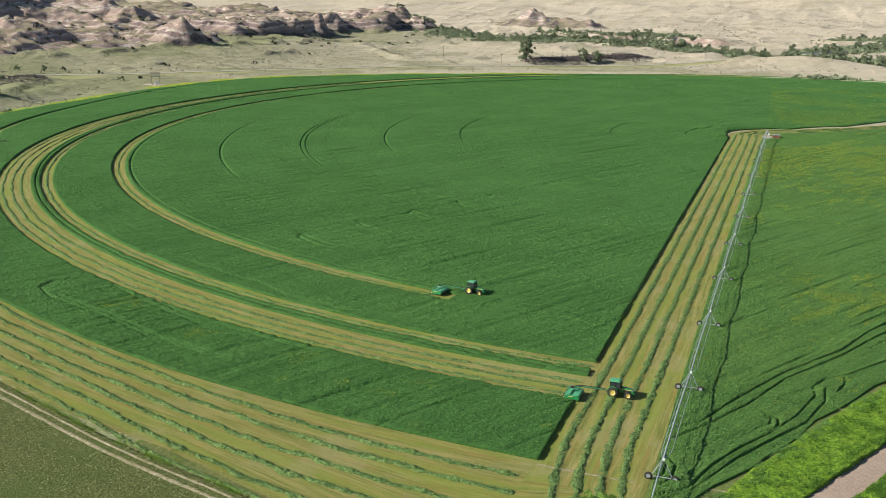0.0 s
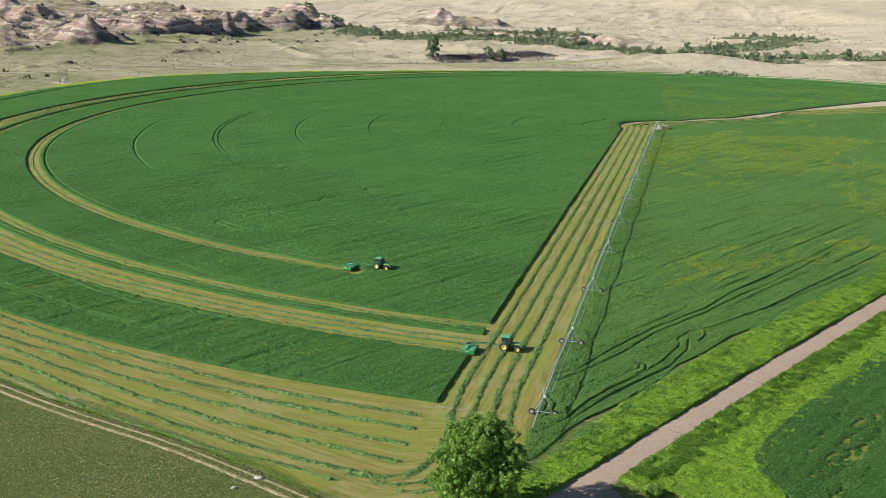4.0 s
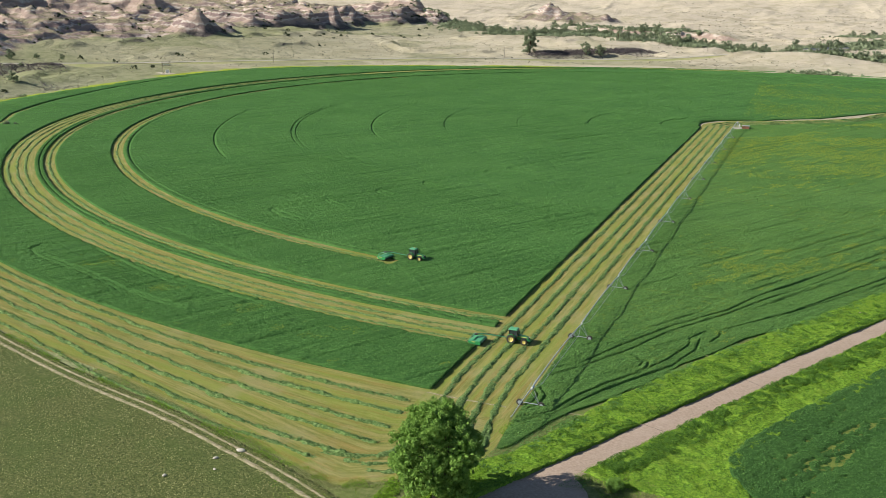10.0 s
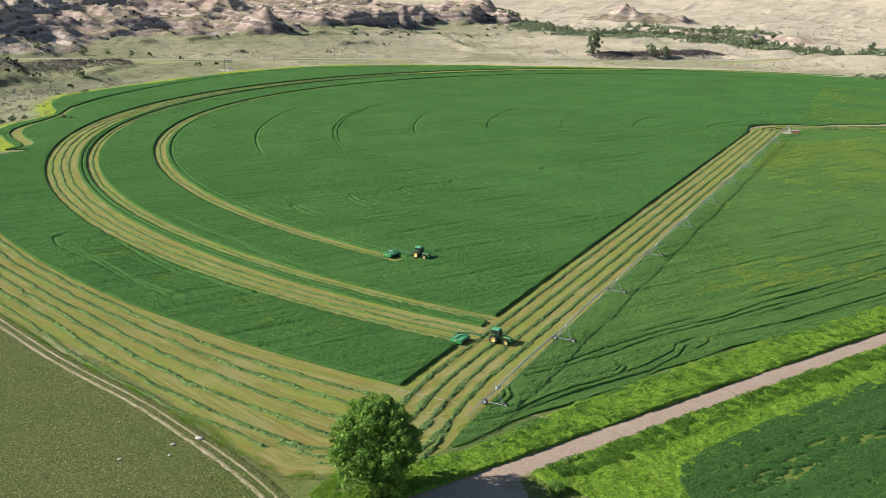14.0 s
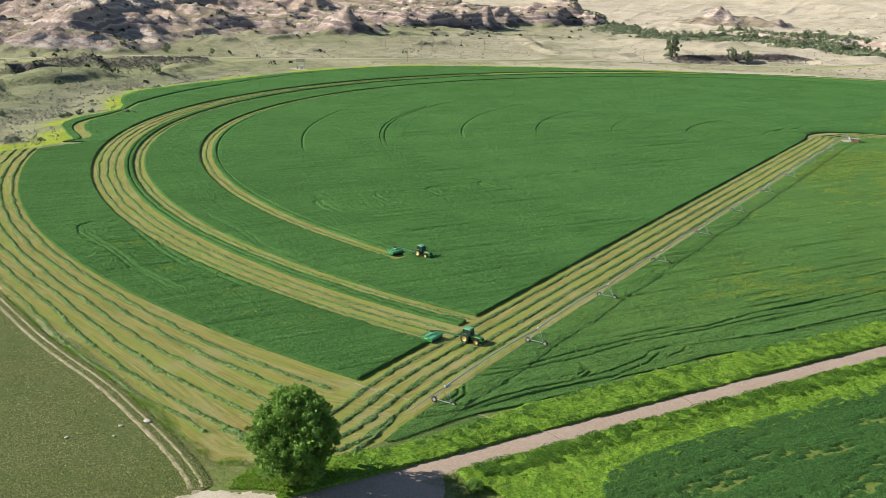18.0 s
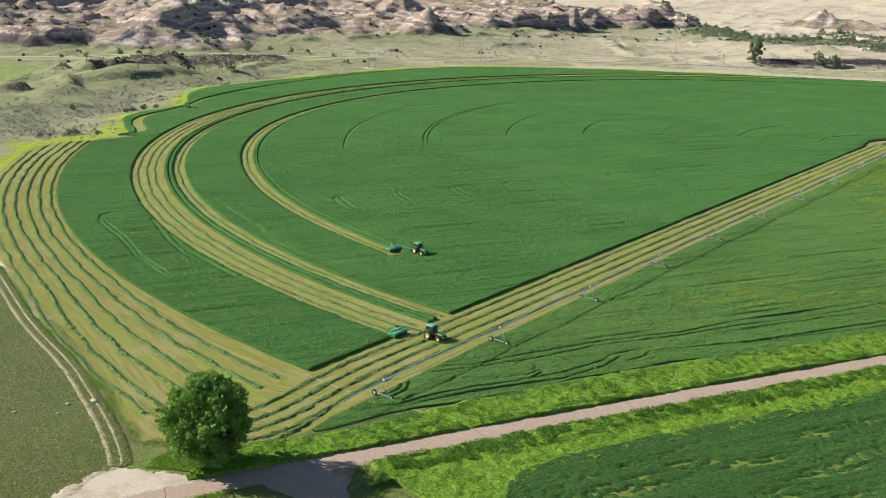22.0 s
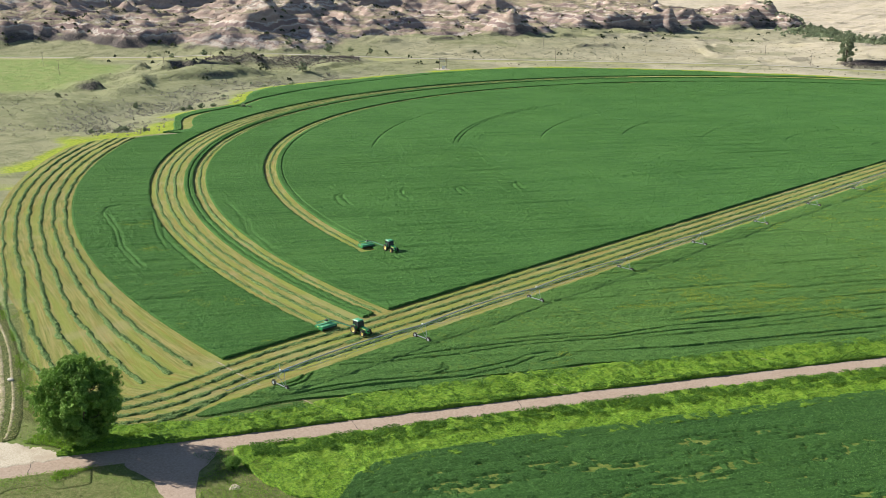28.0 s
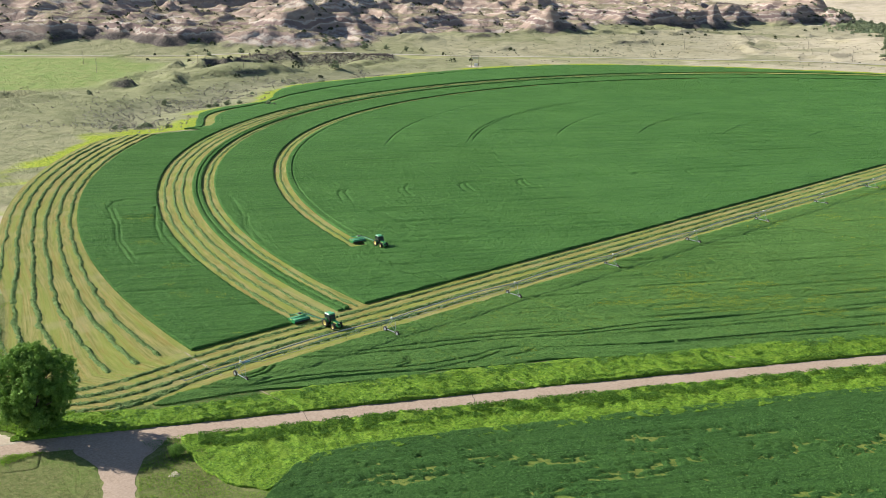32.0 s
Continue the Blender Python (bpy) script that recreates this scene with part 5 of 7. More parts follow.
def tractor(m, label):
    t = empty("tractor", m, label, "tractor", "farm tractors mowing")
    for sy in (-1, 1):
        wheel(t, 0, sy * 0.95, 0.88, 0.48, 0.53)
        wheel(t, 2.62, sy * 0.88, 0.62, 0.38, 0.36)
        # rear fender
        f = Solid()
        arc = [(0.98 * math.cos(q), 0.88 + 0.98 * math.sin(q)) for q in [radians(v) for v in range(25, 166, 14)]]
        arc2 = [(0.92 * math.cos(q), 0.88 + 0.92 * math.sin(q)) for q in [radians(v) for v in range(165, 24, -14)]]
        f.prism(arc + arc2, sy * 0.62, sy * 1.05)
        f.made("fender", M_GREEN, t)
        Solid().box(0.42, sy * 0.98, 1.83, 0.10, 0.16, 0.10, 0.02).made("tail_lamp", paint("red_lens", (0.5, 0.02, 0.01), 0.3), t)
        Solid().box(0.95, sy * 0.62, 0.72, 0.5, 0.28, 0.08, 0.02).made("cab_step", M_BLACK, t)
        Solid().tube([(1.15, sy * 0.78, 2.0), (1.25, sy * 1.15, 2.05), (1.25, sy * 1.15, 1.85)], 0.02, 5).made("mirror_arm", M_BLACK, t)
        Solid().box(1.25, sy * 1.17, 2.05, 0.05, 0.18, 0.32, 0.02).made("mirror", M_BLACK, t)
    Solid().prism([(0.7, 0.75), (0.7, 1.2), (1.0, 1.55), (1.25, 1.68), (2.2, 1.62), (3.05, 1.46), (3.28, 1.30), (3.32, 0.95), (3.25, 0.78), (2.2, 0.85)], -0.36, 0.36).made("hood", M_GREEN, t)
    Solid().box(3.31, 0, 1.12, 0.07, 0.56, 0.42, 0.03).made("grille", M_BLACK, t)
    for sy in (-1, 1):
        Solid().box(3.33, sy * 0.18, 1.36, 0.06, 0.2, 0.12, 0.02).made("headlight", M_WHITE, t)
        Solid().box(2.1, sy * 0.365, 1.38, 1.9, 0.012, 0.10, 0.0).made("stripe", M_YELLOW, t)
        Solid().box(2.35, sy * 0.37, 1.08, 1.2, 0.016, 0.34, 0.0).made("side_screen", M_BLACK, t)
    s = Solid().box(1.2, 0, 0.72, 3.6, 0.5, 0.42, 0.06)
    s.tube([(0, -0.95, 0.88), (0, 0.95, 0.88)], 0.14, 10)
    s.tube([(2.62, -0.88, 0.62), (2.62, 0.88, 0.62)], 0.10, 8)
    s.made("chassis", M_BLACK, t)
    for k in range(6):
        Solid().box(3.45, -0.3 + 0.12 * k, 0.78, 0.26, 0.10, 0.40, 0.03).made("front_weight", M_GREEN, t)
    # cab
    Solid().prism([(-0.35, 1.05), (-0.52, 2.55), (0.98, 2.62), (1.18, 1.62), (0.98, 1.0)], -0.70, 0.70).made("cab_glass", M_GLASS, t, "dark tinted cab glass")
    for sy in (-1, 1):
        fr = Solid()
        fr.tube([(-0.35, sy * 0.72, 1.0), (-0.54, sy * 0.72, 2.6)], 0.05, 5)
        fr.tube([(0.30, sy * 0.725, 1.0), (0.28, sy * 0.725, 2.6)], 0.035, 5)
        fr.tube([(0.98, sy * 0.72, 1.0), (1.19, sy * 0.72, 1.62), (0.99, sy * 0.72, 2.64)], 0.045, 5)
        fr.tube([(-0.35, sy * 0.72, 1.02), (0.98, sy * 0.72, 1.02)], 0.05, 5)
        fr.made("cab_frame", M_BLACK, t)
    Solid().box(0.24, 0, 2.74, 1.85, 1.62, 0.26, 0.09, top=(0.9, 0.9)).made("cab_roof", M_TEAL, t)
    for x in (-0.66, 1.14):
        for sy in (-0.55, 0.55):
            Solid().box(x, sy, 2.66, 0.06, 0.2, 0.11, 0.02).made("work_light", M_WHITE, t)
    Solid().tube([(0.2, 0.5, 2.86), (0.2, 0.5, 3.0)], 0.06, 8).made("beacon", paint("amber_lens", (0.7, 0.25, 0.01), 0.3), t)
    Solid().tube([(1.42, -0.48, 1.5), (1.42, -0.48, 2.55), (1.46, -0.48, 2.72)], [0.07, 0.06, 0.045], 8).made("exhaust_pipe", M_BLACK, t)
    h = Solid()
    for sy in (-0.3, 0.3):
        h.tube([(-0.35, sy, 0.6), (-1.15, sy * 1.2, 0.55)], 0.045, 5)
        h.tube([(-0.35, sy, 1.2), (-1.0, sy * 1.2, 0.6)], 0.03, 5)
    h.box(-0.7, 0, 0.45, 1.0, 0.14, 0.08, 0.02)
    h.made("hitch", M_BLACK, t)
    return t


def mower(m, label):
    t = empty("mower", m, label, "mower", "pull-type mowers behind the tractors")
    # body: hood over the cutting deck, long tongue, two wheels
    hood = Solid()
    hood.prism([(-1.25, 0.62), (-1.45, 0.74), (-1.35, 0.84), (0.1, 0.90), (1.0, 0.84), (1.1, 0.62)], -1.85, 1.85)
    hood.made("deck_hood", M_TEAL, t, "green sheet-metal hood over the cutting deck")
    Solid().box(0.62, 0, 0.95, 0.75, 3.3, 0.10, 0.04).made("hood_lid", M_TEAL, t)
    Solid().box(-0.55, 0, 0.915, 0.12, 3.6, 0.06, 0.02).made("hood_rib", M_GREEN, t)
    Solid().box(0.95, 0, 0.42, 0.35, 3.5, 0.34, 0.05).made("curtain", M_BLACK, t)
    Solid().box(0.2, 0, 0.30, 1.3, 3.4, 0.28, 0.05).made("cutter_bar", M_BLACK, t)
    for sy in (-1.83, 1.83):
        Solid().prism([(-0.95, 0.25), (-1.48, 0.72), (-1.38, 0.90), (0.2, 0.98), (0.98, 0.92), (1.14, 0.6), (1.0, 0.25)], sy - 0.03, sy + 0.03).made("side_panel", M_GREEN, t)
        Solid().box(-0.3, sy * 1.02, 0.80, 0.7, 0.01, 0.12, 0.0).made("stripe", M_YELLOW, t)
    f = Solid()
    f.tube([(-1.1, -1.55, 1.42), (-1.1, 1.55, 1.42)], 0.10, 6)
    f.tube([(-1.1, -1.4, 1.42), (-1.5, -1.4, 0.5)], 0.07, 5)
    f.tube([(-1.1, 1.4, 1.42), (-1.5, 1.4, 0.5)], 0.07, 5)
    f.tube([(-1.1, 0.0, 1.42), (0.4, 0.0, 1.45), (0.4, 1.0, 1.45)], 0.09, 6)
    f.made("frame", M_TEAL, t)
    tg = Solid()
    tg.tube([(-1.0, 0.9, 1.45), (0.9, 1.6, 1.42), (4.4, 2.9, 0.95), (4.9, 3.05, 0.55)], [0.12, 0.12, 0.10, 0.08], 6)
    tg.made("tongue", M_TEAL, t)
    Solid().tube([(-0.2, 0.9, 1.62), (0.9, 1.62, 1.62), (4.4, 2.95, 1.08)], 0.05, 6).made("drive_shaft", M_BLACK, t)
    Solid().tube([(-0.9, 0.3, 1.6), (0.3, 1.1, 1.7)], 0.06, 6).made("swing_cylinder", M_BLACK, t)
    Solid().box(-0.6, 0.5, 1.55, 0.6, 0.5, 0.35, 0.05).made("gearbox", M_BLACK, t)
    for sy in (-1.4, 1.4):
        w = Solid().lathe((-1.5, sy, 0.38), (0, 1, 0), [(-0.14, 0.2), (-0.15, 0.33), (-0.09, 0.38), (0.09, 0.38), (0.15, 0.33), (0.14, 0.2)], 16, False).made("wheel", M_RUBBER, t, "", True)
        Solid().lathe((-1.5, sy, 0.38), (0, 1, 0), [(-0.12, 0.03), (-0.12, 0.21), (0.12, 0.21), (0.12, 0.03)], 12).made("rim", M_YELLOW, w)
    return t


tractor(pose(-26.0, 155.9, 0.05, 0, 0, -1), "green tractor with yellow wheels stopped on the mown strip")
mower(pose(-31.9, 152.7, 0.05, 0, 0, -1), "green pull-type mower behind the tractor on the stubble")
hx, hy = math.cos(radians(-11)), math.sin(radians(-11))
t2 = (-66.3, 200.6)
tractor(pose(t2[0], t2[1], 0.3, 0, 0, -11), "green tractor with yellow wheels driving through uncut alfalfa")
mower(pose(t2[0] - 5.9 * hx + 3.2 * hy, t2[1] - 5.9 * hy - 3.2 * hx, 0.15, 0, 0, -11), "green pull-type mower cutting a swath of alfalfa")


# ---- trees ----
def tree(name, m, height, spread, lumps, leaves, size, seed, leaf, label, bare=0.14, group="", trunk_r=0.35, stems=1):
    rng = np.random.default_rng(seed)
    t = empty(name, m, label, "tree", group)
    domes = []
    for count, u, reach, size_ in ((5, bare + 0.13, 0.22, 0.20), (6, 0.42, 0.29, 0.22), (6, 0.58, 0.25, 0.21), (4, 0.74, 0.15, 0.19), (1, 0.83, 0.0, 0.19), (2, 0.5, 0.05, 0.27)):
        for k in range(count):
            q = 2 * math.pi * k / count + 1.7 * u * seed + rng.uniform(-0.35, 0.35)
            off = spread * reach * rng.uniform(0.75, 1.15)
            domes.append((off * math.cos(q), off * math.sin(q), (u + rng.uniform(-0.05, 0.05)) * height, spread * size_ * rng.uniform(0.8, 1.15)))
    centres = []
    while len(centres) < lumps:
        dx, dy, dz, dr = domes[len(centres) % len(domes)]
        v = rng.normal(size=3)
        v /= np.linalg.norm(v)
        k = rng.uniform(0.55, 1.0)
        c = (dx + v[0] * dr * k, dy + v[1] * dr * k, dz + v[2] * dr * k * 1.05, k)
        if c[2] > bare * height and c[2] < height * 0.97:
            centres.append(c)
    tr = Solid()
    tops = []
    for k in range(stems):
        q = 2 * math.pi * k / max(stems, 1) + seed
        ox, oy = (0.25 * math.cos(q), 0.25 * math.sin(q)) if stems > 1 else (0, 0)
        top = (ox * 5 * spread / 10, oy * 5 * spread / 10, height * 0.72)
        tr.tube([(ox, oy, -0.3), (ox * 1.3, oy * 1.3, height * 0.12), (ox * 2.4, oy * 2.4, height * 0.35), top], [trunk_r * 1.3, trunk_r, trunk_r * 0.7, trunk_r * 0.25], 8)
        tops.append((ox, oy))
    tr.made("trunk", M_BARK, t, "", True)
    for k in range(min(14, lumps // 3)):
        c = centres[k * 3]
        ox, oy = tops[k % len(tops)]
        z0 = max(0.12 * height, c[2] * 0.55)
        Solid().tube([(ox * 2, oy * 2, z0), (c[0] * 0.5, c[1] * 0.5, 0.3 * z0 + 0.7 * c[2]), (c[0] * 0.9, c[1] * 0.9, c[2])], [trunk_r * 0.4, trunk_r * 0.25, trunk_r * 0.08], 5).made("limb", M_BARK, t, "", True)
    P, N = [], []
    for cx, cy, cz, rad in centres:
        lr = spread * rng.uniform(0.06, 0.11)
        v = rng.normal(size=(leaves, 3))
        v /= np.linalg.norm(v, axis=1)[:, None]
        w = v * (lr * rng.uniform(0.55, 1.05, (leaves, 1)))
        P.append(w * (1, 1, 0.9) + (cx, cy, cz))
        N.append(v)
    blades("crown", np.concatenate(P), size, leaf, "", "", 1.0, 0.85, seed, t, np.concatenate(N), 0.75)
    return t


def cottonwood(m, height, wide, label):
    """Forked trunk, limbs to each lobe, and lobes set with tufts of leaves."""
    rng = np.random.default_rng(19)
    t = empty("cottonwood_tree", m, label, "tree")
    lobes = []
    for count, u, reach, size in ((4, 0.16, 0.16, 0.10), (7, 0.25, 0.28, 0.115), (8, 0.40, 0.37, 0.135), (8, 0.57, 0.36, 0.14), (6, 0.73, 0.27, 0.135), (4, 0.86, 0.13, 0.125), (2, 0.66, 0.06, 0.15), (3, 0.42, 0.12, 0.15)):
        for k in range(count):
            q = 2 * math.pi * (k + 0.37 * u * 10) / count + rng.uniform(-0.3, 0.3)
            off = wide * reach * rng.uniform(0.82, 1.12)
            lobes.append((off * math.cos(q), off * math.sin(q), height * (u + rng.uniform(-0.05, 0.05)), wide * size * rng.uniform(0.85, 1.2)))
    stems = [(0.9, 0.3, 0.62), (-0.8, 0.5, 0.66), (0.1, -0.9, 0.58), (0.0, 0.1, 0.78)]
    Solid().tube([(0, 0, -0.3), (0.02, 0, 0.5), (0.05, 0.03, 1.6), (0, 0.05, 2.4)], [0.75, 0.52, 0.46, 0.40], 10).made("trunk", M_BARK, t, "", True)
    tips = []
    for sx, sy, su in stems:
        pts = [(0, 0.05, 2.1), (sx * 0.7, sy * 0.7, height * 0.26), (sx * 1.5, sy * 1.5, height * 0.45), (sx * 1.9, sy * 1.9, height * su)]
        Solid().tube(pts, [0.30, 0.24, 0.17, 0.06], 8).made("stem", M_BARK, t, "", True)
        tips.append(pts)
    for k, (x, y, z, r) in enumerate(lobes):
        base = min((p for pts in tips for p in pts[:3] if p[2] < z), key=lambda p: (p[0] - x) ** 2 + (p[1] - y) ** 2 + (p[2] - z) ** 2, default=tips[0][0])
        mid = ((base[0] + x) / 2 + rng.uniform(-0.3, 0.3), (base[1] + y) / 2 + rng.uniform(-0.3, 0.3), base[2] * 0.45 + z * 0.55 - 0.2)
        Solid().tube([base, mid, (x, y, z)], [0.11, 0.075, 0.025], 5).made("limb", M_BARK, t, "", True)
    P, N = [], []
    for x, y, z, r in lobes:
        for _ in range(26):
            v = rng.normal(size=3) + (0, 0, 0.35)
            v /= np.linalg.norm(v)
            c = np.array((x, y, z)) + v * r * rng.uniform(0.65, 1.12) * (1, 1, 1.05)
            tr = rng.uniform(0.36, 0.72)
            w = rng.normal(size=(84, 3))
            w /= np.linalg.norm(w, axis=1)[:, None]
            P.append(c + w * tr * rng.uniform(0.5, 1.0, (84, 1)) * (1, 1, 0.8))
            N.append(w)
    blades("crown", np.concatenate(P), 0.205, M_LEAF, "", "", 1.0, 0.85, 19, t, np.concatenate(N), 0.7)
    inner = [np.array((x, y, z)) + rng.normal(size=(150, 3)) * r * 0.34 for x, y, z, r in lobes]
    blades("inner_foliage", np.concatenate(inner), 0.5, M_LEAF, "", "", 1.0, 0.85, 20, t)
    return t


cottonwood(pose(-16.9, 93.9, 0), 15.4, 13.0, "tall leafy cottonwood tree beside the gravel road")

far_label = "green riverside cottonwood tree in the valley"
protos = [tree("river_tree", pose(-330 + 14 * i, 1190, 0), h, w, 34, 22, 1.0, 30 + i, M_LEAF_FAR, far_label, 0.1, "trees along the river", 0.25) for i, (h, w) in enumerate(((9, 9), (11, 9), (7, 8), (6, 8)))]
tree("cottonwood_tree", pose(-238, 867, ground_z(-238, 867)), 22, 17, 90, 60, 1.0, 50, M_LEAF_FAR, "lone tall green cottonwood beside the dark bank", 0.06, "", 0.5)
for i, (x, y) in enumerate(((-192, 893), (-181, 903))):
    tree("cottonwood_tree", pose(x, y, ground_z(x, y)), 13 - 2 * i, 11, 40, 40, 0.9, 60 + i, M_LEAF_FAR, "green cottonwood tree on the dark bank", 0.06, "", 0.4)

rng = np.random.default_rng(77)
RIVER = [((-590, 1420), (-390, 1200), 46, 26), ((-390, 1195), (-300, 1160), 26, 20), ((-330, 1230), (-150, 1190), 52, 24), ((-200, 1120), (-120, 1090), 18, 14), ((-130, 1080), (-100, 1050), 10, 14),
         ((-80, 1015), (-5, 940), 26, 9), ((-5, 940), (75, 905), 24, 10), ((-10, 1060), (40, 1130), 20, 16), ((40, 1130), (85, 1240), 22, 16), ((30, 1480), (120, 1330), 24, 20), ((-420, 1600), (-330, 1560), 8, 20), ((80, 1000), (170, 1010), 18, 14)]
spots = []
for (x0, y0), (x1, y1), n, w in RIVER:
    for _ in range(n):
        u = rng.uniform()
        spots.append((x0 + (x1 - x0) * u + rng.normal(0, w * 0.5), y0 + (y1 - y0) * u + rng.normal(0, w * 0.5)))
gz = terrain(np.array([s[0] for s in spots]), np.array([s[1] for s in spots]))[0]
for i, (x, y) in enumerate(spots):
    k = i % 4
    s = rng.uniform(0.7, 1.15)
    m = pose(x, y, float(gz[i]) - 0.2, 0, 0, rng.uniform(0, 360)) @ Matrix.Scale(s, 4)
    if i < 4:
        protos[i].matrix_world = m
    else:
        c = copy_thing(protos[k], m)
        c.scale = (s, s, s * rng.uniform(0.85, 1.1))


# ---- roadside, pasture and lower field ----
M_OLIVE = blend_material("roadside_turf", [(0.3, (0.07, 0.10, 0.025)), (0.5, (0.135, 0.165, 0.05)), (0.7, (0.23, 0.23, 0.10))], 1.3, (0.11, 0.19, 0.03), 0.5, 0.1, rise=0.15, bscale=3.0)
M_THIN = blend_material("thin_crop_ground", [(0.3, (0.056, 0.104, 0.02)), (0.5, (0.136, 0.184, 0.036)), (0.7, (0.232, 0.248, 0.064))], 1.2, (0.104, 0.168, 0.028), 0.5, 0.15, rise=0.15, bscale=3.0)
ROAD_S = np.concatenate([[0], np.cumsum(np.hypot(*np.diff(ROAD, axis=0).T))])
_t = spaced(0, ROAD_S[-1], 0.5)
_x, _y = np.interp(_t, ROAD_S, ROAD[:, 0]), np.interp(_t, ROAD_S, ROAD[:, 1])
_ker = np.ones(25) / 25
_x[12:-12], _y[12:-12] = np.convolve(_x, _ker, "valid"), np.convolve(_y, _ker, "valid")
_dx, _dy = np.gradient(_x), np.gradient(_y)
_n = np.hypot(_dx, _dy)


def beside(s, d):
    """Place at way s along the road and d metres to its right."""
    x, y = np.interp(s, _t, _x), np.interp(s, _t, _y)
    return x + np.interp(s, _t, _dy / _n) * d, y - np.interp(s, _t, _dx / _n) * d


def trails(x, y):
    """1 on the wheel trails that the towers leave across the verge."""
    r = np.hypot(x - PX, y - PY)
    return np.maximum.reduce([np.exp(-((r - q) / 0.45) ** 4) for q in (309.8, 343.8, 274.8)])


X, Y = np.meshgrid(spaced(-90, 160, 4), spaced(-20, 280, 4), indexing="ij")
tagged(sheet("roadside_ground", X, Y, 0.012 + 0 * X, M_OLIVE), "olive green rough turf round the farm road", "turf", kind="structure")


def turf(X, Y, height, rough, seed):
    Z = height + rough * fbm(X / 1.2, Y / 1.2, 200 + seed, 4, 0.6) + 0.6 * rough * fbm(X / 5, Y / 5, 210 + seed, 2)
    return np.maximum(Z * (1 - 0.85 * trails(X, Y)), 0.03)


def strip_of(name, s0, s1, d0, d1, step_, mat, height, rough, seed, label, cat="grass", kind="structure", fade=0.0):
    s = spaced(s0, s1, step_)
    n = max(3, int(np.max(np.abs(d1(s) - d0(s))) / step_))
    u = np.linspace(0, 1, n)[:, None]
    S = s[None] + 0 * u
    D = d0(s)[None] + (d1(s) - d0(s))[None] * u
    X, Y = beside(S, D)
    return tagged(sheet(name, X, Y, np.maximum(turf(X, Y, height, rough, seed) * (1 - fade * u ** 2), 0.017), mat, skirt=0.0), label, cat, kind=kind)


def rag(v, sd):
    return lambda t: v + 0.14 * vnoise(t / 3.0, 0 * t, sd) + 0.14 * vnoise(t / 0.6, 0 * t, sd + 1)


west_verge = lambda t: np.interp(t, [113, 116, 119, 122, 128, 134, 141, 150, 160, 190, 205, 235, 265, 420], [-3.2, -5.5, -8.0, -9.4, -9.0, -8.2, -8.6, -10, -11, -12, -12, -11.5, -11, -11])
east_verge = lambda t: np.interp(t, [138, 141, 146, 152, 160, 175, 420], [3.2, 6.5, 11.5, 13.5, 11.6, 10.8, 10.8]) + 0.5 * vnoise(t / 1.3, 0 * t, 12)
east_out = lambda t: east_verge(t) + np.interp(t, [138, 142, 150, 160], [1, 8, 9, 3])
LUSH = "bright green uneven grass and weeds along the gravel road"
strip_of("verge_grass", 113.5, 330, west_verge, rag(-2.2, 300), 0.36, M_VERGE, 0.46, 0.42, 1, LUSH)
strip_of("verge_grass", 138.5, 330, rag(2.5, 310), east_out, 0.36, M_VERGE, 0.34, 0.44, 2, LUSH)
strip_of("verge_grass", 70, 118.5, rag(2.4, 320), lambda t: 6.5 + 1.2 * vnoise(t / 3, 0 * t, 9), 0.45, M_OLIVE, 0.1, 0.12, 3, "rough olive grass on the far side of the road", fade=1.0)

# loose grass blades, densest near the road
rng = np.random.default_rng(91)


def scatter_strip(n, s0, s1, d0, d1, seed, lift=0.1, wild=None):
    rng = np.random.default_rng(seed)
    s = rng.uniform(s0, s1, n)
    d = d0(s) + (d1(s) - d0(s)) * rng.uniform(0, 1, n)
    x, y = beside(s, d)
    if wild is not None:
        ok = fbm(x / wild[0], y / wild[0], seed, 3) > wild[1]
        x, y = x[ok], y[ok]
    return x, y


x, y = scatter_strip(44000, 113.5, 320, west_verge, lambda t: -2.4 + 0 * t, 1)
blades("grass_blades", np.stack([x, y, turf(x, y, 0.46, 0.42, 1) + 0.05], 1), 0.22, M_GRASS, LUSH, "grass", 0.8, 0.3, seed=31)
x, y = scatter_strip(56000, 139, 320, lambda t: 2.4 + 0 * t, east_out, 2)
blades("grass_blades", np.stack([x, y, turf(x, y, 0.34, 0.44, 2) + 0.05], 1), 0.22, M_GRASS, LUSH, "grass", 0.8, 0.3, seed=32)
for k, (d0, d1, lo, n) in enumerate(((lambda t: west_verge(t) + 1, lambda t: -4.5 + 0 * t, 0.22, 50000), (lambda t: 2.5 + 0 * t, lambda t: 7.2 + 0.8 * vnoise(t / 3, 0 * t, 15), -0.12, 70000), (lambda t: -4.0 + 0 * t, lambda t: -2.3 + 0 * t, -0.05, 22000))):
    x, y = scatter_strip(n, 141, 320, d0, d1, 10 + k, wild=(1.5, lo))
    tall = ramp(-0.4, 0.5, fbm(x / 1.5, y / 1.5, 10 + k, 3))
    blades("verge_weeds", np.stack([x, y, 0.2 + (0.25 + 0.5 * tall) * np.random.default_rng(k).uniform(0.5, 1, len(x))], 1), 0.18, M_LUSH, "dark leafy weeds growing in the verge", "weeds", 0.8, 0.8, seed=34 + 5 * k)
x, y = scatter_strip(42000, 75, 143, lambda t: 2.6 + 0 * t, lambda t: 34 + 0 * t, 14)
ok = off_branch(x, y) > 0.3
blades("dry_grass", np.stack([x[ok], y[ok], 0.2 + 0 * x[ok]], 1), 0.22, M_DRYGRASS, "grey-green dry grass beside the side road", "grass", 0.9, 0.3, seed=36)
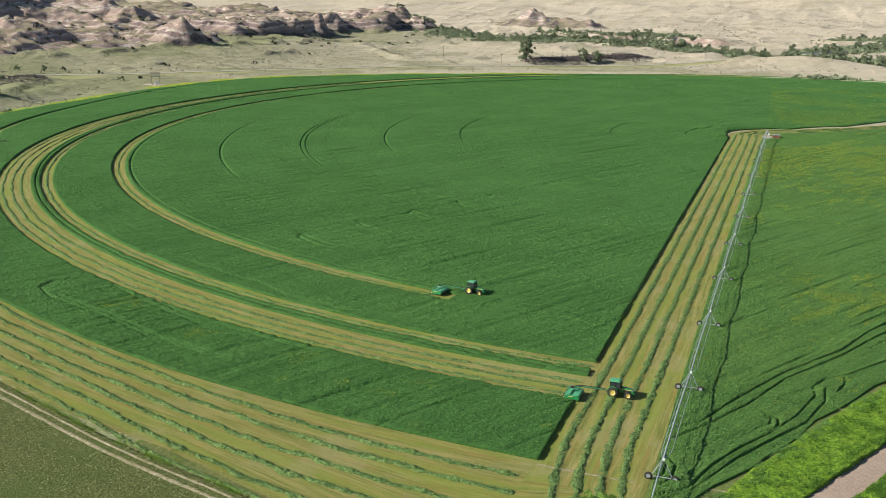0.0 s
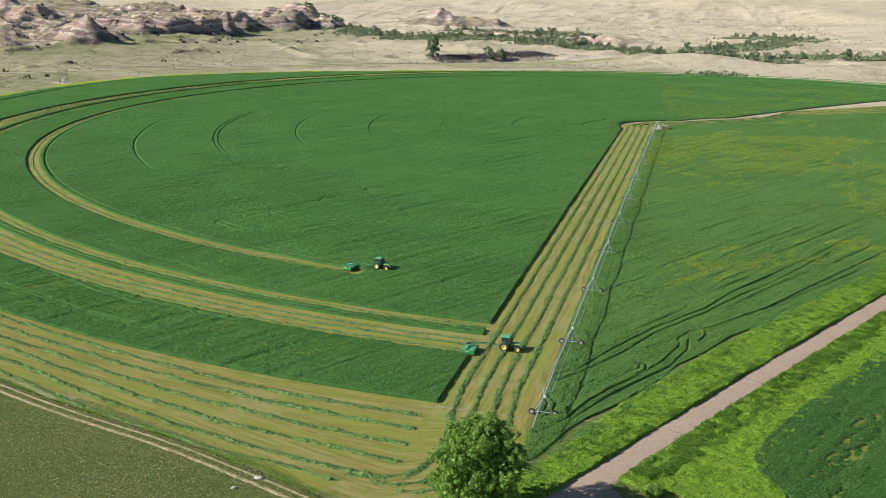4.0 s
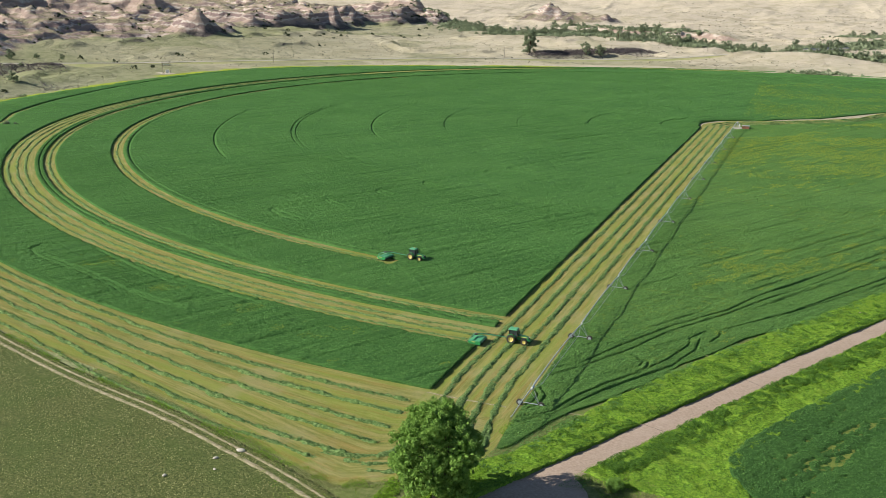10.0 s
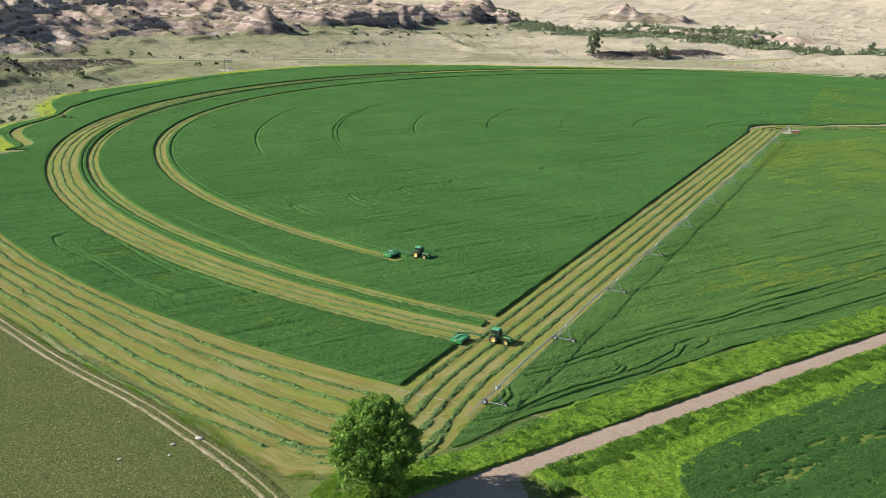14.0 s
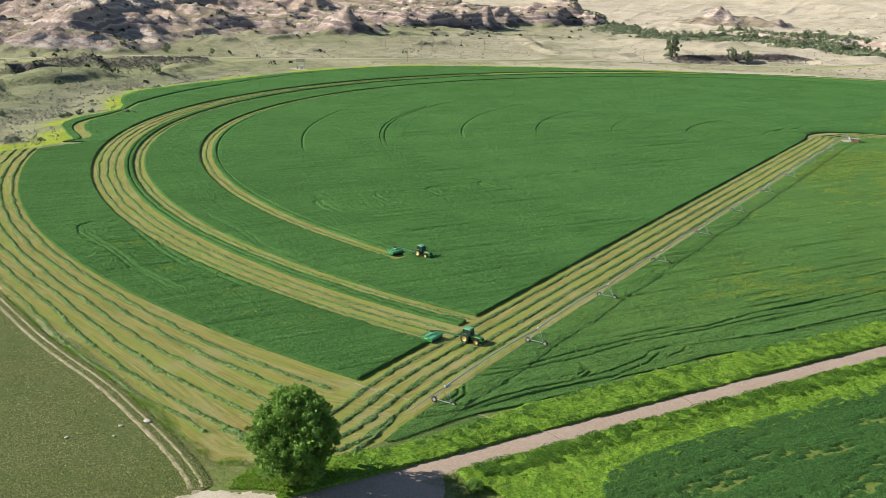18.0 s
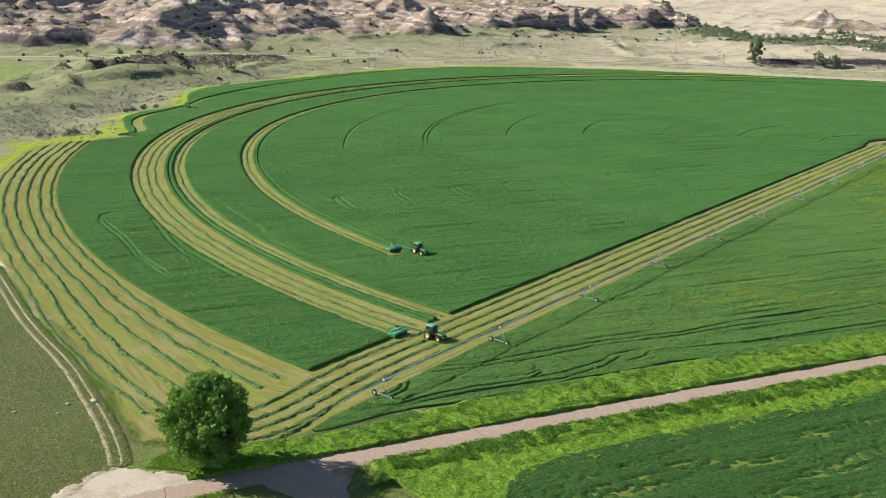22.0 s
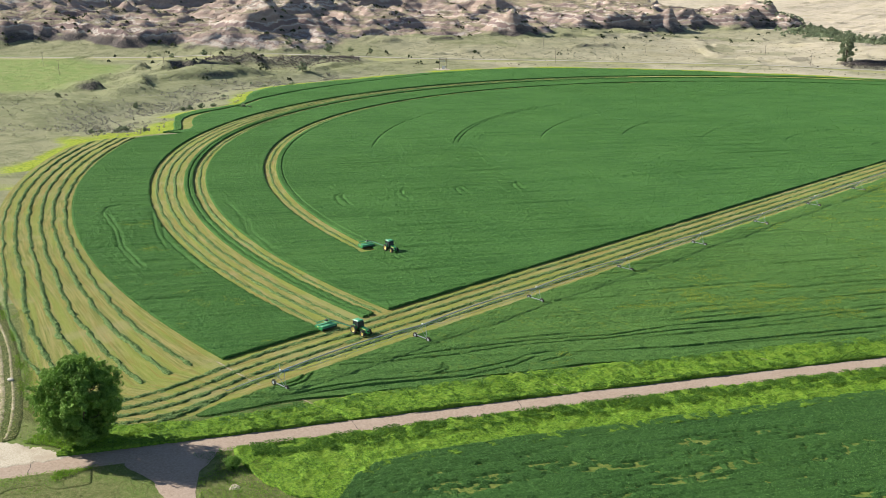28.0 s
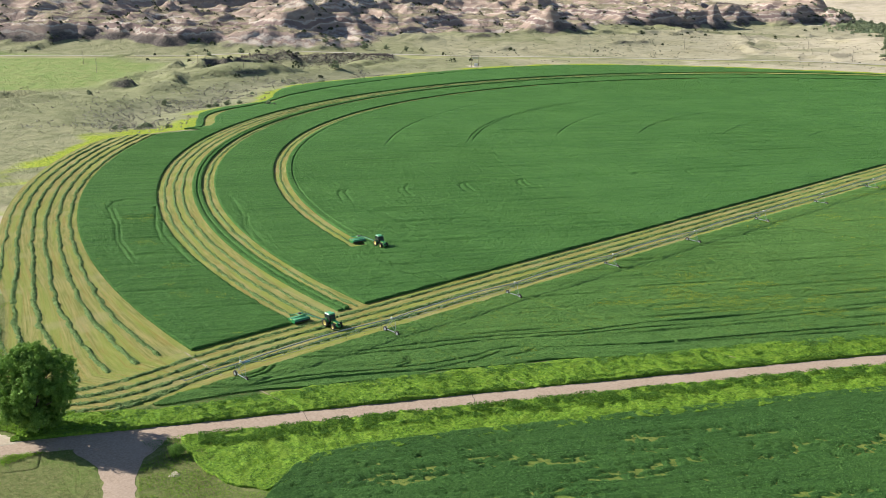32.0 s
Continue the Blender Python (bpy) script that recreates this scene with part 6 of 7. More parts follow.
x, y = scatter_strip(9000, 75, 143, lambda t: 2.6 + 0 * t, lambda t: 20 + 0 * t, 15, wild=(5, 0.1))
ok = off_branch(x, y) > 0.4
blades("grass_blades", np.stack([x[ok], y[ok], 0.22 + 0 * x[ok]], 1), 0.22, M_GRASS, "tufts of green grass beside the side road", "grass", 0.9, 0.4, seed=37)

# lower crop field: thin ground and clumped plants in rows
field_edge = lambda t: np.interp(t, [140, 148, 151, 154, 158, 164, 175, 420], [40, 27, 21, 16.5, 13.5, 12.2, 11.4, 11.4])
strip_of("row_crop_field", 143, 335, field_edge, lambda t: 80 + 0 * t, 1.0, M_THIN, 0.08, 0.05, 3, "thin yellow-green ground of a patchy row crop", "field")


def stand(s, d):
    """How dense the row crop stands: gaps run in ragged streaks along the rows."""
    gaps = fbm(s / 11, d / 1.5, 500, 4, 0.6) + 0.45 * fbm(s / 45, d / 12, 510, 3) + 0.6 * fbm(s / 1.0, d / 0.7, 512, 3, 0.6)
    return ramp(-0.25, -0.10, gaps + 0.8 * np.exp(-(d - field_edge(s)) / 6))


def row_canopy(s, d, x, y):
    return -0.06 + stand(s, d) * (0.50 + 0.13 * fbm(x / 0.7, y / 0.7, 520, 3, 0.6) + 0.10 * np.sin(2 * math.pi * d / 0.9) * vnoise(s / 6, d / 2, 521))


s = spaced(142, 335, 0.45)
u = np.linspace(0, 1, 150)[:, None]
D = (field_edge(s) + 0.3 * vnoise(s / 1.1, 0 * s, 14))[None] * (1 - u) + 80 * u
S = s[None] + 0 * u
X, Y = beside(S, D)
tagged(sheet("row_crop_canopy", X, Y, row_canopy(S, D, X, Y), M_CROP3, skirt=-0.1), "dense dark green row crop with thin gaps", "crop", kind="stuff")
rng = np.random.default_rng(17)
n = 290000
s = 142 + 192 * rng.uniform(0, 1, n) ** 1.25
d = field_edge(s) + (79 - field_edge(s)) * rng.uniform(0, 1, n) ** 1.15
x, y = beside(s, d)
ok = stand(s, d) > 0.5
s, d, x, y = s[ok], d[ok], x[ok], y[ok]
blades("row_crop_plants", np.stack([x, y, row_canopy(s, d, x, y) + rng.uniform(-0.07, 0.10, len(x))], 1), 0.155, M_CROPLEAF2, "dark green leafy plants in faint rows", "crop", 0.6, seed=38)

# farm track and pasture
TRACK = [polar(r, a) for r, a in ((404, 36), (392, 33), (381, 29), (373, 25), (369, 21.5))] + [(-129.1, 122.5), (-110.8, 115.8), (-95.1, 110.2), (-82, 106.3), (-69.9, 103.2), (-60.6, 100.2), (-51, 96.5), (-41.8, 93.1), (-33.5, 89.4), (-29.6, 87.3), (-27.4, 85.8)]
TRACK = np.array(TRACK, float)
M_RUT = blend_material("rut_soil", [(0.34, (0.17, 0.153, 0.0765)), (0.48, (0.306, 0.268, 0.17)), (0.62, (0.459, 0.408, 0.297))], 3.0, (0.145, 0.157, 0.0553), 0.85, 1.1, rise=0.04)
M_TUFT = leaf_material("pasture_tuft", (0.175, 0.201, 0.0665), (0.461, 0.458, 0.223))


def offset(pts, d):
    t = np.gradient(pts, axis=0)
    n = np.stack([t[:, 1], -t[:, 0]], 1) / np.hypot(t[:, 0], t[:, 1])[:, None]
    return pts + n * d


def rut(pts, width, seed):
    """A worn wheel rut whose bare soil shows in ragged patches through the turf."""
    k = np.concatenate([[0], np.cumsum(np.hypot(*np.diff(pts, axis=0).T))])
    q = spaced(0, k[-1], 0.22)
    x, y = np.interp(q, k, pts[:, 0]), np.interp(q, k, pts[:, 1])
    x[20:-20], y[20:-20] = np.convolve(x, np.ones(41) / 41, "valid"), np.convolve(y, np.ones(41) / 41, "valid")
    dx, dy = np.gradient(x), np.gradient(y)
    n = np.hypot(dx, dy)
    w = np.linspace(-1, 1, 9)[:, None]
    X, Y = x[None] + (dy / n)[None] * w * width / 2, y[None] - (dx / n)[None] * w * width / 2
    Z = 0.10 + 0.055 * (1 - 1.9 * w ** 2) + 0.05 * fbm(X / 0.7, Y / 0.7, seed, 3, 0.65)
    return tagged(sheet("track_rut", X, Y, Z, M_RUT), "dusty pale wheel rut of the farm track", "track", kind="structure")


rut(offset(TRACK, -0.8), 0.62, 31)
rut(offset(TRACK, 0.85), 0.9, 32)
edge = np.vstack([offset(TRACK, -2.2), [(-26.6, 81.5), (-25.0, 78.6), (-24.2, 76.4)]])
es = np.concatenate([[0], np.cumsum(np.hypot(*np.diff(edge, axis=0).T))])
u = spaced(0, es[-1], 1.2)
ex, ey = np.interp(u, es, edge[:, 0]), np.interp(u, es, edge[:, 1])
v = np.linspace(0, 1, 90)[:, None] ** 1.2
X, Y = ex[None] - 70 * v, ey[None] - 120 * v
tagged(sheet("pasture", X, Y, 0.085 + 0.035 * fbm(X / 2, Y / 2, 77, 4), M_PASTURE, skirt=-0.05), "olive brown grazed pasture with dry tufts", "pasture", kind="structure")
rng = np.random.default_rng(23)
n = 120000
k, w = rng.uniform(0.25, 1, n), rng.uniform(0, 1, n) ** 1.5
x = np.interp(k * es[-1], es, edge[:, 0]) - 70 * w
y = np.interp(k * es[-1], es, edge[:, 1]) - 120 * w
ok = fbm(x / 5, y / 5, 530, 4, 0.7) > -0.2
blades("pasture_tufts", np.stack([x[ok], y[ok], 0.16 + 0 * x[ok]], 1), 0.25, M_TUFT, "dry pale tufts of pasture grass", "grass", 0.7, 0.4, seed=41)
n = 14000
k = rng.uniform(0.0, 0.97, n)
e2 = offset(TRACK, -2.1)
x, y = np.interp(k * es[len(e2) - 1], es[:len(e2)], e2[:, 0]) + rng.normal(0, 0.35, n), np.interp(k * es[len(e2) - 1], es[:len(e2)], e2[:, 1]) + rng.normal(0, 0.35, n)
ok = fbm(x / 4, y / 4, 540, 3) > -0.05
blades("track_weeds", np.stack([x[ok], y[ok], rng.uniform(0.06, 0.35, ok.sum())], 1), 0.18, M_GRASS, "green weeds growing along the farm track", "weeds", 0.9, 0.6, seed=42)

# pale turnout beside the road
TOP = np.array([(-27, 74.5), (-28.6, 80.5), (-28.2, 85), (-24.6, 87.8), (-20.7, 90.2), (-16.2, 92.4)], float)
LOW = np.array([(-22.6, 71.5), (-20.4, 75.5), (-18.4, 79.5), (-16.6, 83.3), (-14.9, 87.2), (-13.4, 91.6)], float)
sand = [tuple(p) for p in TOP] + [tuple(p) for p in LOW[::-1]]
X, Y = np.meshgrid(np.arange(-36, -11, 0.22), np.arange(68, 97, 0.22), indexing="ij")
D = inside(sand, X, Y) + 1.7 * fbm(X / 1.8, Y / 1.8, 84, 4, 0.7) - 0.3
tagged(sheet("turnout", X, Y, 0.15 + np.clip(0.3 * (D - 0.8), -0.4, 0) + 0.02 * fbm(X, Y, 85, 3), M_DIRT), "pale sandy turnout beside the gravel road", "dirt", kind="structure")
n = 22000
x, y = rng.uniform(-75, -12, n), rng.uniform(40, 92, n)
rd = np.min(np.hypot(x[:, None] - _x[None, ::2][:, :260], y[:, None] - _y[None, ::2][:, :260]), 1)
ok = (rd > 2.6) & (rd < 24) & (inside(sand, x, y) < -0.2) & (x < np.interp(y, [40, 60, 80, 98], [-42, -30, -19.5, -12]))
blades("dry_grass", np.stack([x[ok], y[ok], rng.uniform(0.05, 0.25, ok.sum())], 1), 0.2, M_TUFT, "dry grass between the road and the pasture", "grass", 0.8, 0.35, seed=49)
ok &= fbm(x / 4, y / 4, 591, 3) > 0.05
blades("grass_blades", np.stack([x[ok], y[ok], rng.uniform(0.08, 0.35, ok.sum())], 1), 0.2, M_GRASS, "green tufts between the road and the pasture", "grass", 0.8, 0.4, seed=50)
for q, a0, a1 in ((343.8, -1.3, -3.3), (345.4, 2.75, 0.35), (309.8, -3.2, -6.6), (274.8, -9.6, -12.0)):
    a = np.linspace(a0, a1, 14)
    x, y = polar(q + 0 * a, a)
    tagged(along_line(np.stack([x, y], 1), 0.42, 0.085, M_RUT, "wheel_trail", 0.12, 0.6, int(q)), "dry pale wheel trail across the verge", "track", kind="structure")

# rank grass at the field corner under the tree
rng = np.random.default_rng(93)
n = 30000
x, y = rng.uniform(-25, -9, n), rng.uniform(86, 106, n)
stub = [tuple(p) for p in SOUTH] + [(-16.4, 140), (-127, 140)]
sand = [tuple(p) for p in TOP] + [tuple(p) for p in LOW[::-1]]
rd = np.min(np.hypot(x[:, None] - _x[None, 100:400], y[:, None] - _y[None, 100:400]), 1)
ok = (inside(stub, x, y) < 0.2) & (inside(sand, x, y) < 0.3) & (rd > 2.6) & (off_branch(x, y) > 0.3) & (fbm(x / 3, y / 3, 560, 3) > -0.35) & (x > -33.5 + 0.4 * (y - 84))
west = x + 0.5 * (y - 97) < -6
ok &= west
blades("grass_blades", np.stack([x[ok], y[ok], rng.uniform(0.1, 0.5, ok.sum())], 1), 0.24, M_GRASS, "rank green grass round the foot of the tree", "grass", 0.9, 0.45, seed=44)

# dry grass and weeds where the stubble ends
n = 16000
u, q = rng.uniform(0, 1, n), rng.normal(0, 0.7, n)
kk2 = np.linspace(0, 1, len(SOUTH))
nx, ny = np.interp(u, kk2, np.gradient(SOUTH[:, 1])), -np.interp(u, kk2, np.gradient(SOUTH[:, 0]))
ln = np.hypot(nx, ny)
x, y = np.interp(u, kk2, SOUTH[:, 0]) + nx / ln * (q + 0.4), np.interp(u, kk2, SOUTH[:, 1]) + ny / ln * (q + 0.4)
ok = (inside(sand, x, y) < 0.2) & (fbm(x / 2, y / 2, 570, 3) > -0.2) & (u < 0.8)
blades("dry_grass", np.stack([x[ok], y[ok], rng.uniform(0.06, 0.22, ok.sum())], 1), 0.17, M_TUFT, "dry grass and straw along the stubble edge", "grass", 0.7, 0.4, seed=45)
ok = (inside(sand, x, y) < 0.2) & (fbm(x / 3, y / 3, 571, 3) > 0.12)
blades("edge_weeds", np.stack([x[ok], y[ok], rng.uniform(0.08, 0.3, ok.sum())], 1), 0.17, M_GRASS, "green weeds along the stubble edge", "weeds", 0.8, 0.5, seed=46)
# crop plants straying into the verge
n = 36000
s = rng.uniform(128, 320, n)
d = west_verge(s) + np.abs(rng.normal(0, 2.0, n)) - 0.6
x, y = beside(s, d)
ok = (fbm(x / 3.5, y / 3.5, 580, 3) > -0.1) & (d < -3)
blades("verge_weeds", np.stack([x[ok], y[ok], 0.50 + 0.2 * fbm(x[ok], y[ok], 33, 2)], 1), 0.17, M_CROPLEAF3, "dark leafy plants straying from the crop into the verge", "weeds", 0.7, 0.8, seed=47)
# tufts along both edges of the road
n = 14000
s, sd = rng.uniform(80, 320, n), np.where(rng.uniform(0, 1, n) < 0.5, -1, 1)
d = sd * (2.35 + np.abs(rng.normal(0, 0.35, n)) - 0.1)
x, y = beside(s, d)
ok = (off_branch(x, y) > 0.2) & (fbm(x / 2, y / 2, 590, 2) > -0.2) & ((s > 122) | (sd > 0))
blades("grass_blades", np.stack([x[ok], y[ok], rng.uniform(0.08, 0.5, ok.sum())], 1), 0.2, M_GRASS, "ragged grass along the edges of the gravel road", "grass", 0.9, 0.4, seed=48)

# grass round the junction and the tip of the weedy field
x, y = scatter_strip(12000, 130, 152, lambda t: 3.0 + 0 * t, lambda t: 24 + 0 * t, 95)
ok = (off_branch(x, y) > 0.3) & (fbm(x / 3, y / 3, 592, 3) > -0.25)
blades("grass_blades", np.stack([x[ok], y[ok], rng.uniform(0.06, 0.4, ok.sum())], 1), 0.2, M_GRASS, "green grass in the corner of the side road", "grass", 0.85, 0.4, seed=51)
n = 9000
r, a = rng.uniform(345, 368, n), rng.uniform(-2.6, 0.35, n)
x, y = polar(r, a)
rd = np.min(np.hypot(x[:, None] - _x[None, 200:340], y[:, None] - _y[None, 200:340]), 1)
ok = (rd > 2.7) & (inside(stub, x, y) < -0.3) & (x > -15.2)
blades("verge_weeds", np.stack([x[ok], y[ok], rng.uniform(0.08, 0.42, ok.sum())], 1), 0.18, M_CROPLEAF3, "leafy plants at the tip of the weedy field", "weeds", 0.7, 0.7, seed=52)


# ---- scrub, rocks and things in the valley ----
def bushes(name, X, Y, size, leaves, mat, label, seed, cat="scrub"):
    rng = np.random.default_rng(seed)
    Z = terrain(X, Y)[0]
    n = len(X)
    v = rng.normal(size=(n, leaves, 3))
    v /= np.linalg.norm(v, axis=2)[:, :, None]
    s = size * rng.uniform(0.5, 1.5, n)
    P = v * s[:, None, None] * 0.5
    P[:, :, 2] = np.abs(P[:, :, 2]) * 0.9
    P += np.stack([X, Y, Z + 0.1 * s], 1)[:, None]
    return blades(name, P.reshape(-1, 3), size * 0.55, mat, label, cat, 1.0, 0.8, seed)


rng = np.random.default_rng(202)
n = 46000
x, y = rng.uniform(-980, 160, n), rng.uniform(200, 1500, n)
f, a = edge_distance(x, y)
z, bad, gr, fl, sg, sh, mo = terrain(x, y)
chance = 0.12 + 0.7 * bad * (fbm(x / 40, y / 40, 600, 3) > 0.0) + 0.25 * (fbm(x / 55, y / 55, 601, 3) > 0.25) + 0.1 * sg
ok = (f > 12) & (a > 46) & (a < 236) & (rng.uniform(0, 1, n) < chance) & (fl < 0.3) & (sh < 0.4)


def shaded(x, y):
    """How far the ground falls away from the sun here."""
    return (terrain(x - 4 * SUN_AZ[0], y - 4 * SUN_AZ[1])[0] - terrain(x + 4 * SUN_AZ[0], y + 4 * SUN_AZ[1])[0]) / 8


ok |= (f > 14) & (a > 48) & (a < 200) & (shaded(x, y) > 0.22) & (rng.uniform(0, 1, n) < 0.75)
bushes("sagebrush", x[ok], y[ok], 1.3, 5, M_SAGE, "low grey-green sagebrush dotted over the dry prairie", 61)
n = 5000
x, y = rng.uniform(-980, -420, n), rng.uniform(330, 1400, n)
f, a = edge_distance(x, y)
z, bad, gr, fl, sg, sh, mo = terrain(x, y)
ok = (f > 25) & (a > 55) & (fl < 0.2) & ((shaded(x, y) > 0.3) & (rng.uniform(0, 1, n) < 0.5) | (fbm(x / 60, y / 60, 610, 3) > 0.38) & (bad > 0.3) | (rng.uniform(0, 1, n) < 0.03))
bushes("juniper_scrub", x[ok], y[ok], 3.2, 16, leaf_material("juniper_leaf", (0.03, 0.042, 0.022), (0.085, 0.105, 0.055)), "dark juniper bushes in the gullies", 62)
n = 1600
x, y = rng.uniform(-400, 300, n), rng.uniform(1250, 2600, n)
ok = fbm(x / 90, y / 90, 630, 3) > 0.15
x, y = x[ok], y[ok]
bushes("far_scrub", x, y, 2.4, 8, M_SAGE, "dark scrub scattered over the far hills", 63)
# shrubs in the wash
M_SAGEGREY = leaf_material("grey_sage", (0.17, 0.165, 0.14), (0.40, 0.385, 0.33))
n = 1700
aa, ff = rng.uniform(48, 92, n), rng.normal(34, 16, n)
rr = np.interp(aa, RB[:, 0], RB[:, 1]) + np.maximum(ff, 4)
x, y = polar(rr, aa)
ok = fbm(x / 16, y / 16, 620, 3) > -0.1
bushes("wash_shrubs", x[ok], y[ok], 1.15, 6, M_SAGEGREY, "grey-green shrubs along the dry wash", 64)
x, y = polar(rr - 26, aa)
ok = (fbm(x / 10, y / 10, 621, 3) > 0.62)
bushes("wash_shrubs", x[ok], y[ok], 2.4, 14, M_LEAF_FAR, "green bushes at the rim of the field", 65)
# boulders on the dark bank
n = 3000
ss = np.where(rng.uniform(0, 1, n) < 0.45, rng.uniform(20, 140, n), rng.uniform(535, 680, n))
dd = rng.normal(-49, 7.5, n)
x, y = -616 + 0.643 * ss - 0.766 * dd, 474 + 0.766 * ss + 0.643 * dd
bushes("bank_rubble", x, y, 1.3, 5, leaf_material("dark_rubble", (0.04, 0.035, 0.04), (0.24, 0.21, 0.20)), "dark rubble and brush on the creek bank", 66, "rubble")

for i, (x, y, h) in enumerate(((-593, 559, 7), (-571, 584, 8), (-598, 478, 7.5), (-586, 490, 6), (-457, 470, 8), (-604, 452, 5), (-618, 440, 5), (-508, 530, 4.5), (-560, 600, 5), (-540, 606, 5))):
    c = copy_thing(protos[i % 4], pose(x, y, ground_z(x, y) - 0.2, 0, 0, 40 * i) @ Matrix.Scale(h / 9, 4))
    c.scale = (h / 9, h / 9, h / 10)
    tagged(c, "small green tree beside the creek bank", "tree", "trees along the creek")

for i, (x, y, h) in enumerate(((-299, 234, 2.2), (-294, 244, 2.8), (-297, 249.5, 2.8), (-308, 253, 2.4), (-289, 254.5, 1.8), (-302, 240, 1.8), (-371, 294, 2.4), (-376, 297, 2.0), (-338, 303, 2.6), (-341, 309, 3.0), (-342, 316, 3.0), (-343, 324, 2.4), (-408, 269, 2.8))):
    c = copy_thing(protos[2 + i % 2], pose(x, y, ground_z(x, y) - 0.2, 0, 0, 70 * i) @ Matrix.Scale(h / 7, 4))
    c.scale = (h / 5.5, h / 5.5, h / 7)
    tagged(c, "dense dark green bush at the rim of the field", "bush", "bushes along the field rim")

# highway
HW = np.array([(-960, 40), (-700, 342), (-580, 487), (-500, 570), (-440, 632), (-350, 728), (-240, 812), (-150, 866), (-60, 915)], float)
k = np.concatenate([[0], np.cumsum(np.hypot(*np.diff(HW, axis=0).T))])
q = np.linspace(0, k[-1], 320)
hx, hy = np.interp(q, k, HW[:, 0]), np.interp(q, k, HW[:, 1])
hx[12:-12], hy[12:-12] = np.convolve(hx, np.ones(25) / 25, "valid"), np.convolve(hy, np.ones(25) / 25, "valid")
ux, uy = np.gradient(hx), np.gradient(hy)
ux, uy = ux / np.hypot(ux, uy), uy / np.hypot(ux, uy)
w = np.linspace(-1, 1, 5)[:, None]
M_PAVE = blend_material("faded_asphalt", [(0.3, (0.34, 0.325, 0.27)), (0.7, (0.44, 0.415, 0.35))], 0.8, (0.38, 0.36, 0.29), 0.4, 0.1)
X, Y = hx[None] - uy[None] * 3.6 * w, hy[None] + ux[None] * 3.6 * w
HZ = np.convolve(np.pad(terrain(hx, hy)[0], 12, mode="edge"), np.ones(25) / 25, "valid")
tagged(sheet("highway", X, Y, HZ[None] + 0.75 + 0 * X, M_PAVE), "pale grey highway crossing the prairie", "road", kind="structure")
M_BERM = blend_material("roadside_berm", [(0.3, (0.27, 0.28, 0.12)), (0.7, (0.40, 0.385, 0.20))], 0.6, (0.25, 0.29, 0.10), 0.5, 0.06, rise=0.2, bscale=1.0)
w = np.linspace(-1, 1, 13)[:, None]
X, Y = hx[None] - uy[None] * 17 * w, hy[None] + ux[None] * 17 * w
tagged(sheet("highway_berm", X, Y, np.maximum(HZ[None] + 0.7 - 2.2 * np.abs(w) ** 1.5, terrain(X, Y)[0] - 0.3), M_BERM), "yellowish grass berm under the highway", "berm", kind="structure")


def power_pole(x, y, h=10.0, arms=1):
    p = empty("power_pole", pose(x, y, ground_z(x, y)), "weathered wooden power pole with a crossarm", "power pole", "power poles across the prairie")
    Solid().tube([(0, 0, -0.5), (0, 0, h)], [0.17, 0.11], 7).made("pole", M_WOOD, p)
    for k in range(arms):
        Solid().box(0, 0, h - 0.5 - 1.2 * k, 0.12, 2.4, 0.14, 0.02).made("crossarm", M_WOOD, p)
        for yy in (-1.05, 0.4, 1.05):
            Solid().tube([(0, yy, h - 0.42 - 1.2 * k), (0, yy, h - 0.18 - 1.2 * k)], 0.05, 6).made("insulator", M_WHITE, p)


for x, y, h in ((-387, 668, 11), (-463, 745, 11), (-401, 816, 10), (-461, 398, 11), (-492, 381, 10), (-248, 824, 9), (-540, 330, 10), (-610, 350, 10), (-330, 905, 10)):
    power_pole(x, y, h)

# transformer station at the field's rim
SX, SY = -412.0, 566.0
st = empty("transformer_station", pose(SX, SY, ground_z(SX, SY), 0, 0, -50), "pair of poles with a white cabinet and crossbeams", "transformer")
for yy in (-2.6, 2.6):
    Solid().tube([(0, yy, -0.4), (0, yy, 8.5)], [0.16, 0.12], 7).made("pole", M_WOOD, st)
for zz in (8.0, 6.9, 5.4):
    Solid().box(0, 0, zz, 0.16, 6.2, 0.2, 0.02).made("crossbeam", M_WOOD, st)
for yy in (-1.4, 0, 1.4):
    Solid().lathe((0.3, yy, 5.6), (0, 0, 1), [(0, 0.3), (0.05, 0.36), (0.9, 0.36), (1.0, 0.2), (1.25, 0.08)], 10).made("transformer_can", M_STEEL, st)
Solid().box(0.2, 0.6, 1.2, 2.0, 2.4, 2.4, 0.08).made("cabinet", M_WHITE, st, "white sheet-metal cabinet")
X, Y = np.meshgrid(np.linspace(SX - 11, SX + 9, 14), np.linspace(SY - 7, SY + 8, 12), indexing="ij")
keep = 0.12 - 1.2 * ramp(0.7, 1.05, np.hypot((X - SX) / 10, (Y - SY) / 7.5) + 0.2 * vnoise(X / 3, Y / 3, 5))
tagged(sheet("gravel_pad", X, Y, terrain(X, Y)[0] + keep, M_DIRT), "pale gravel pad under the transformer station", "gravel", kind="structure")

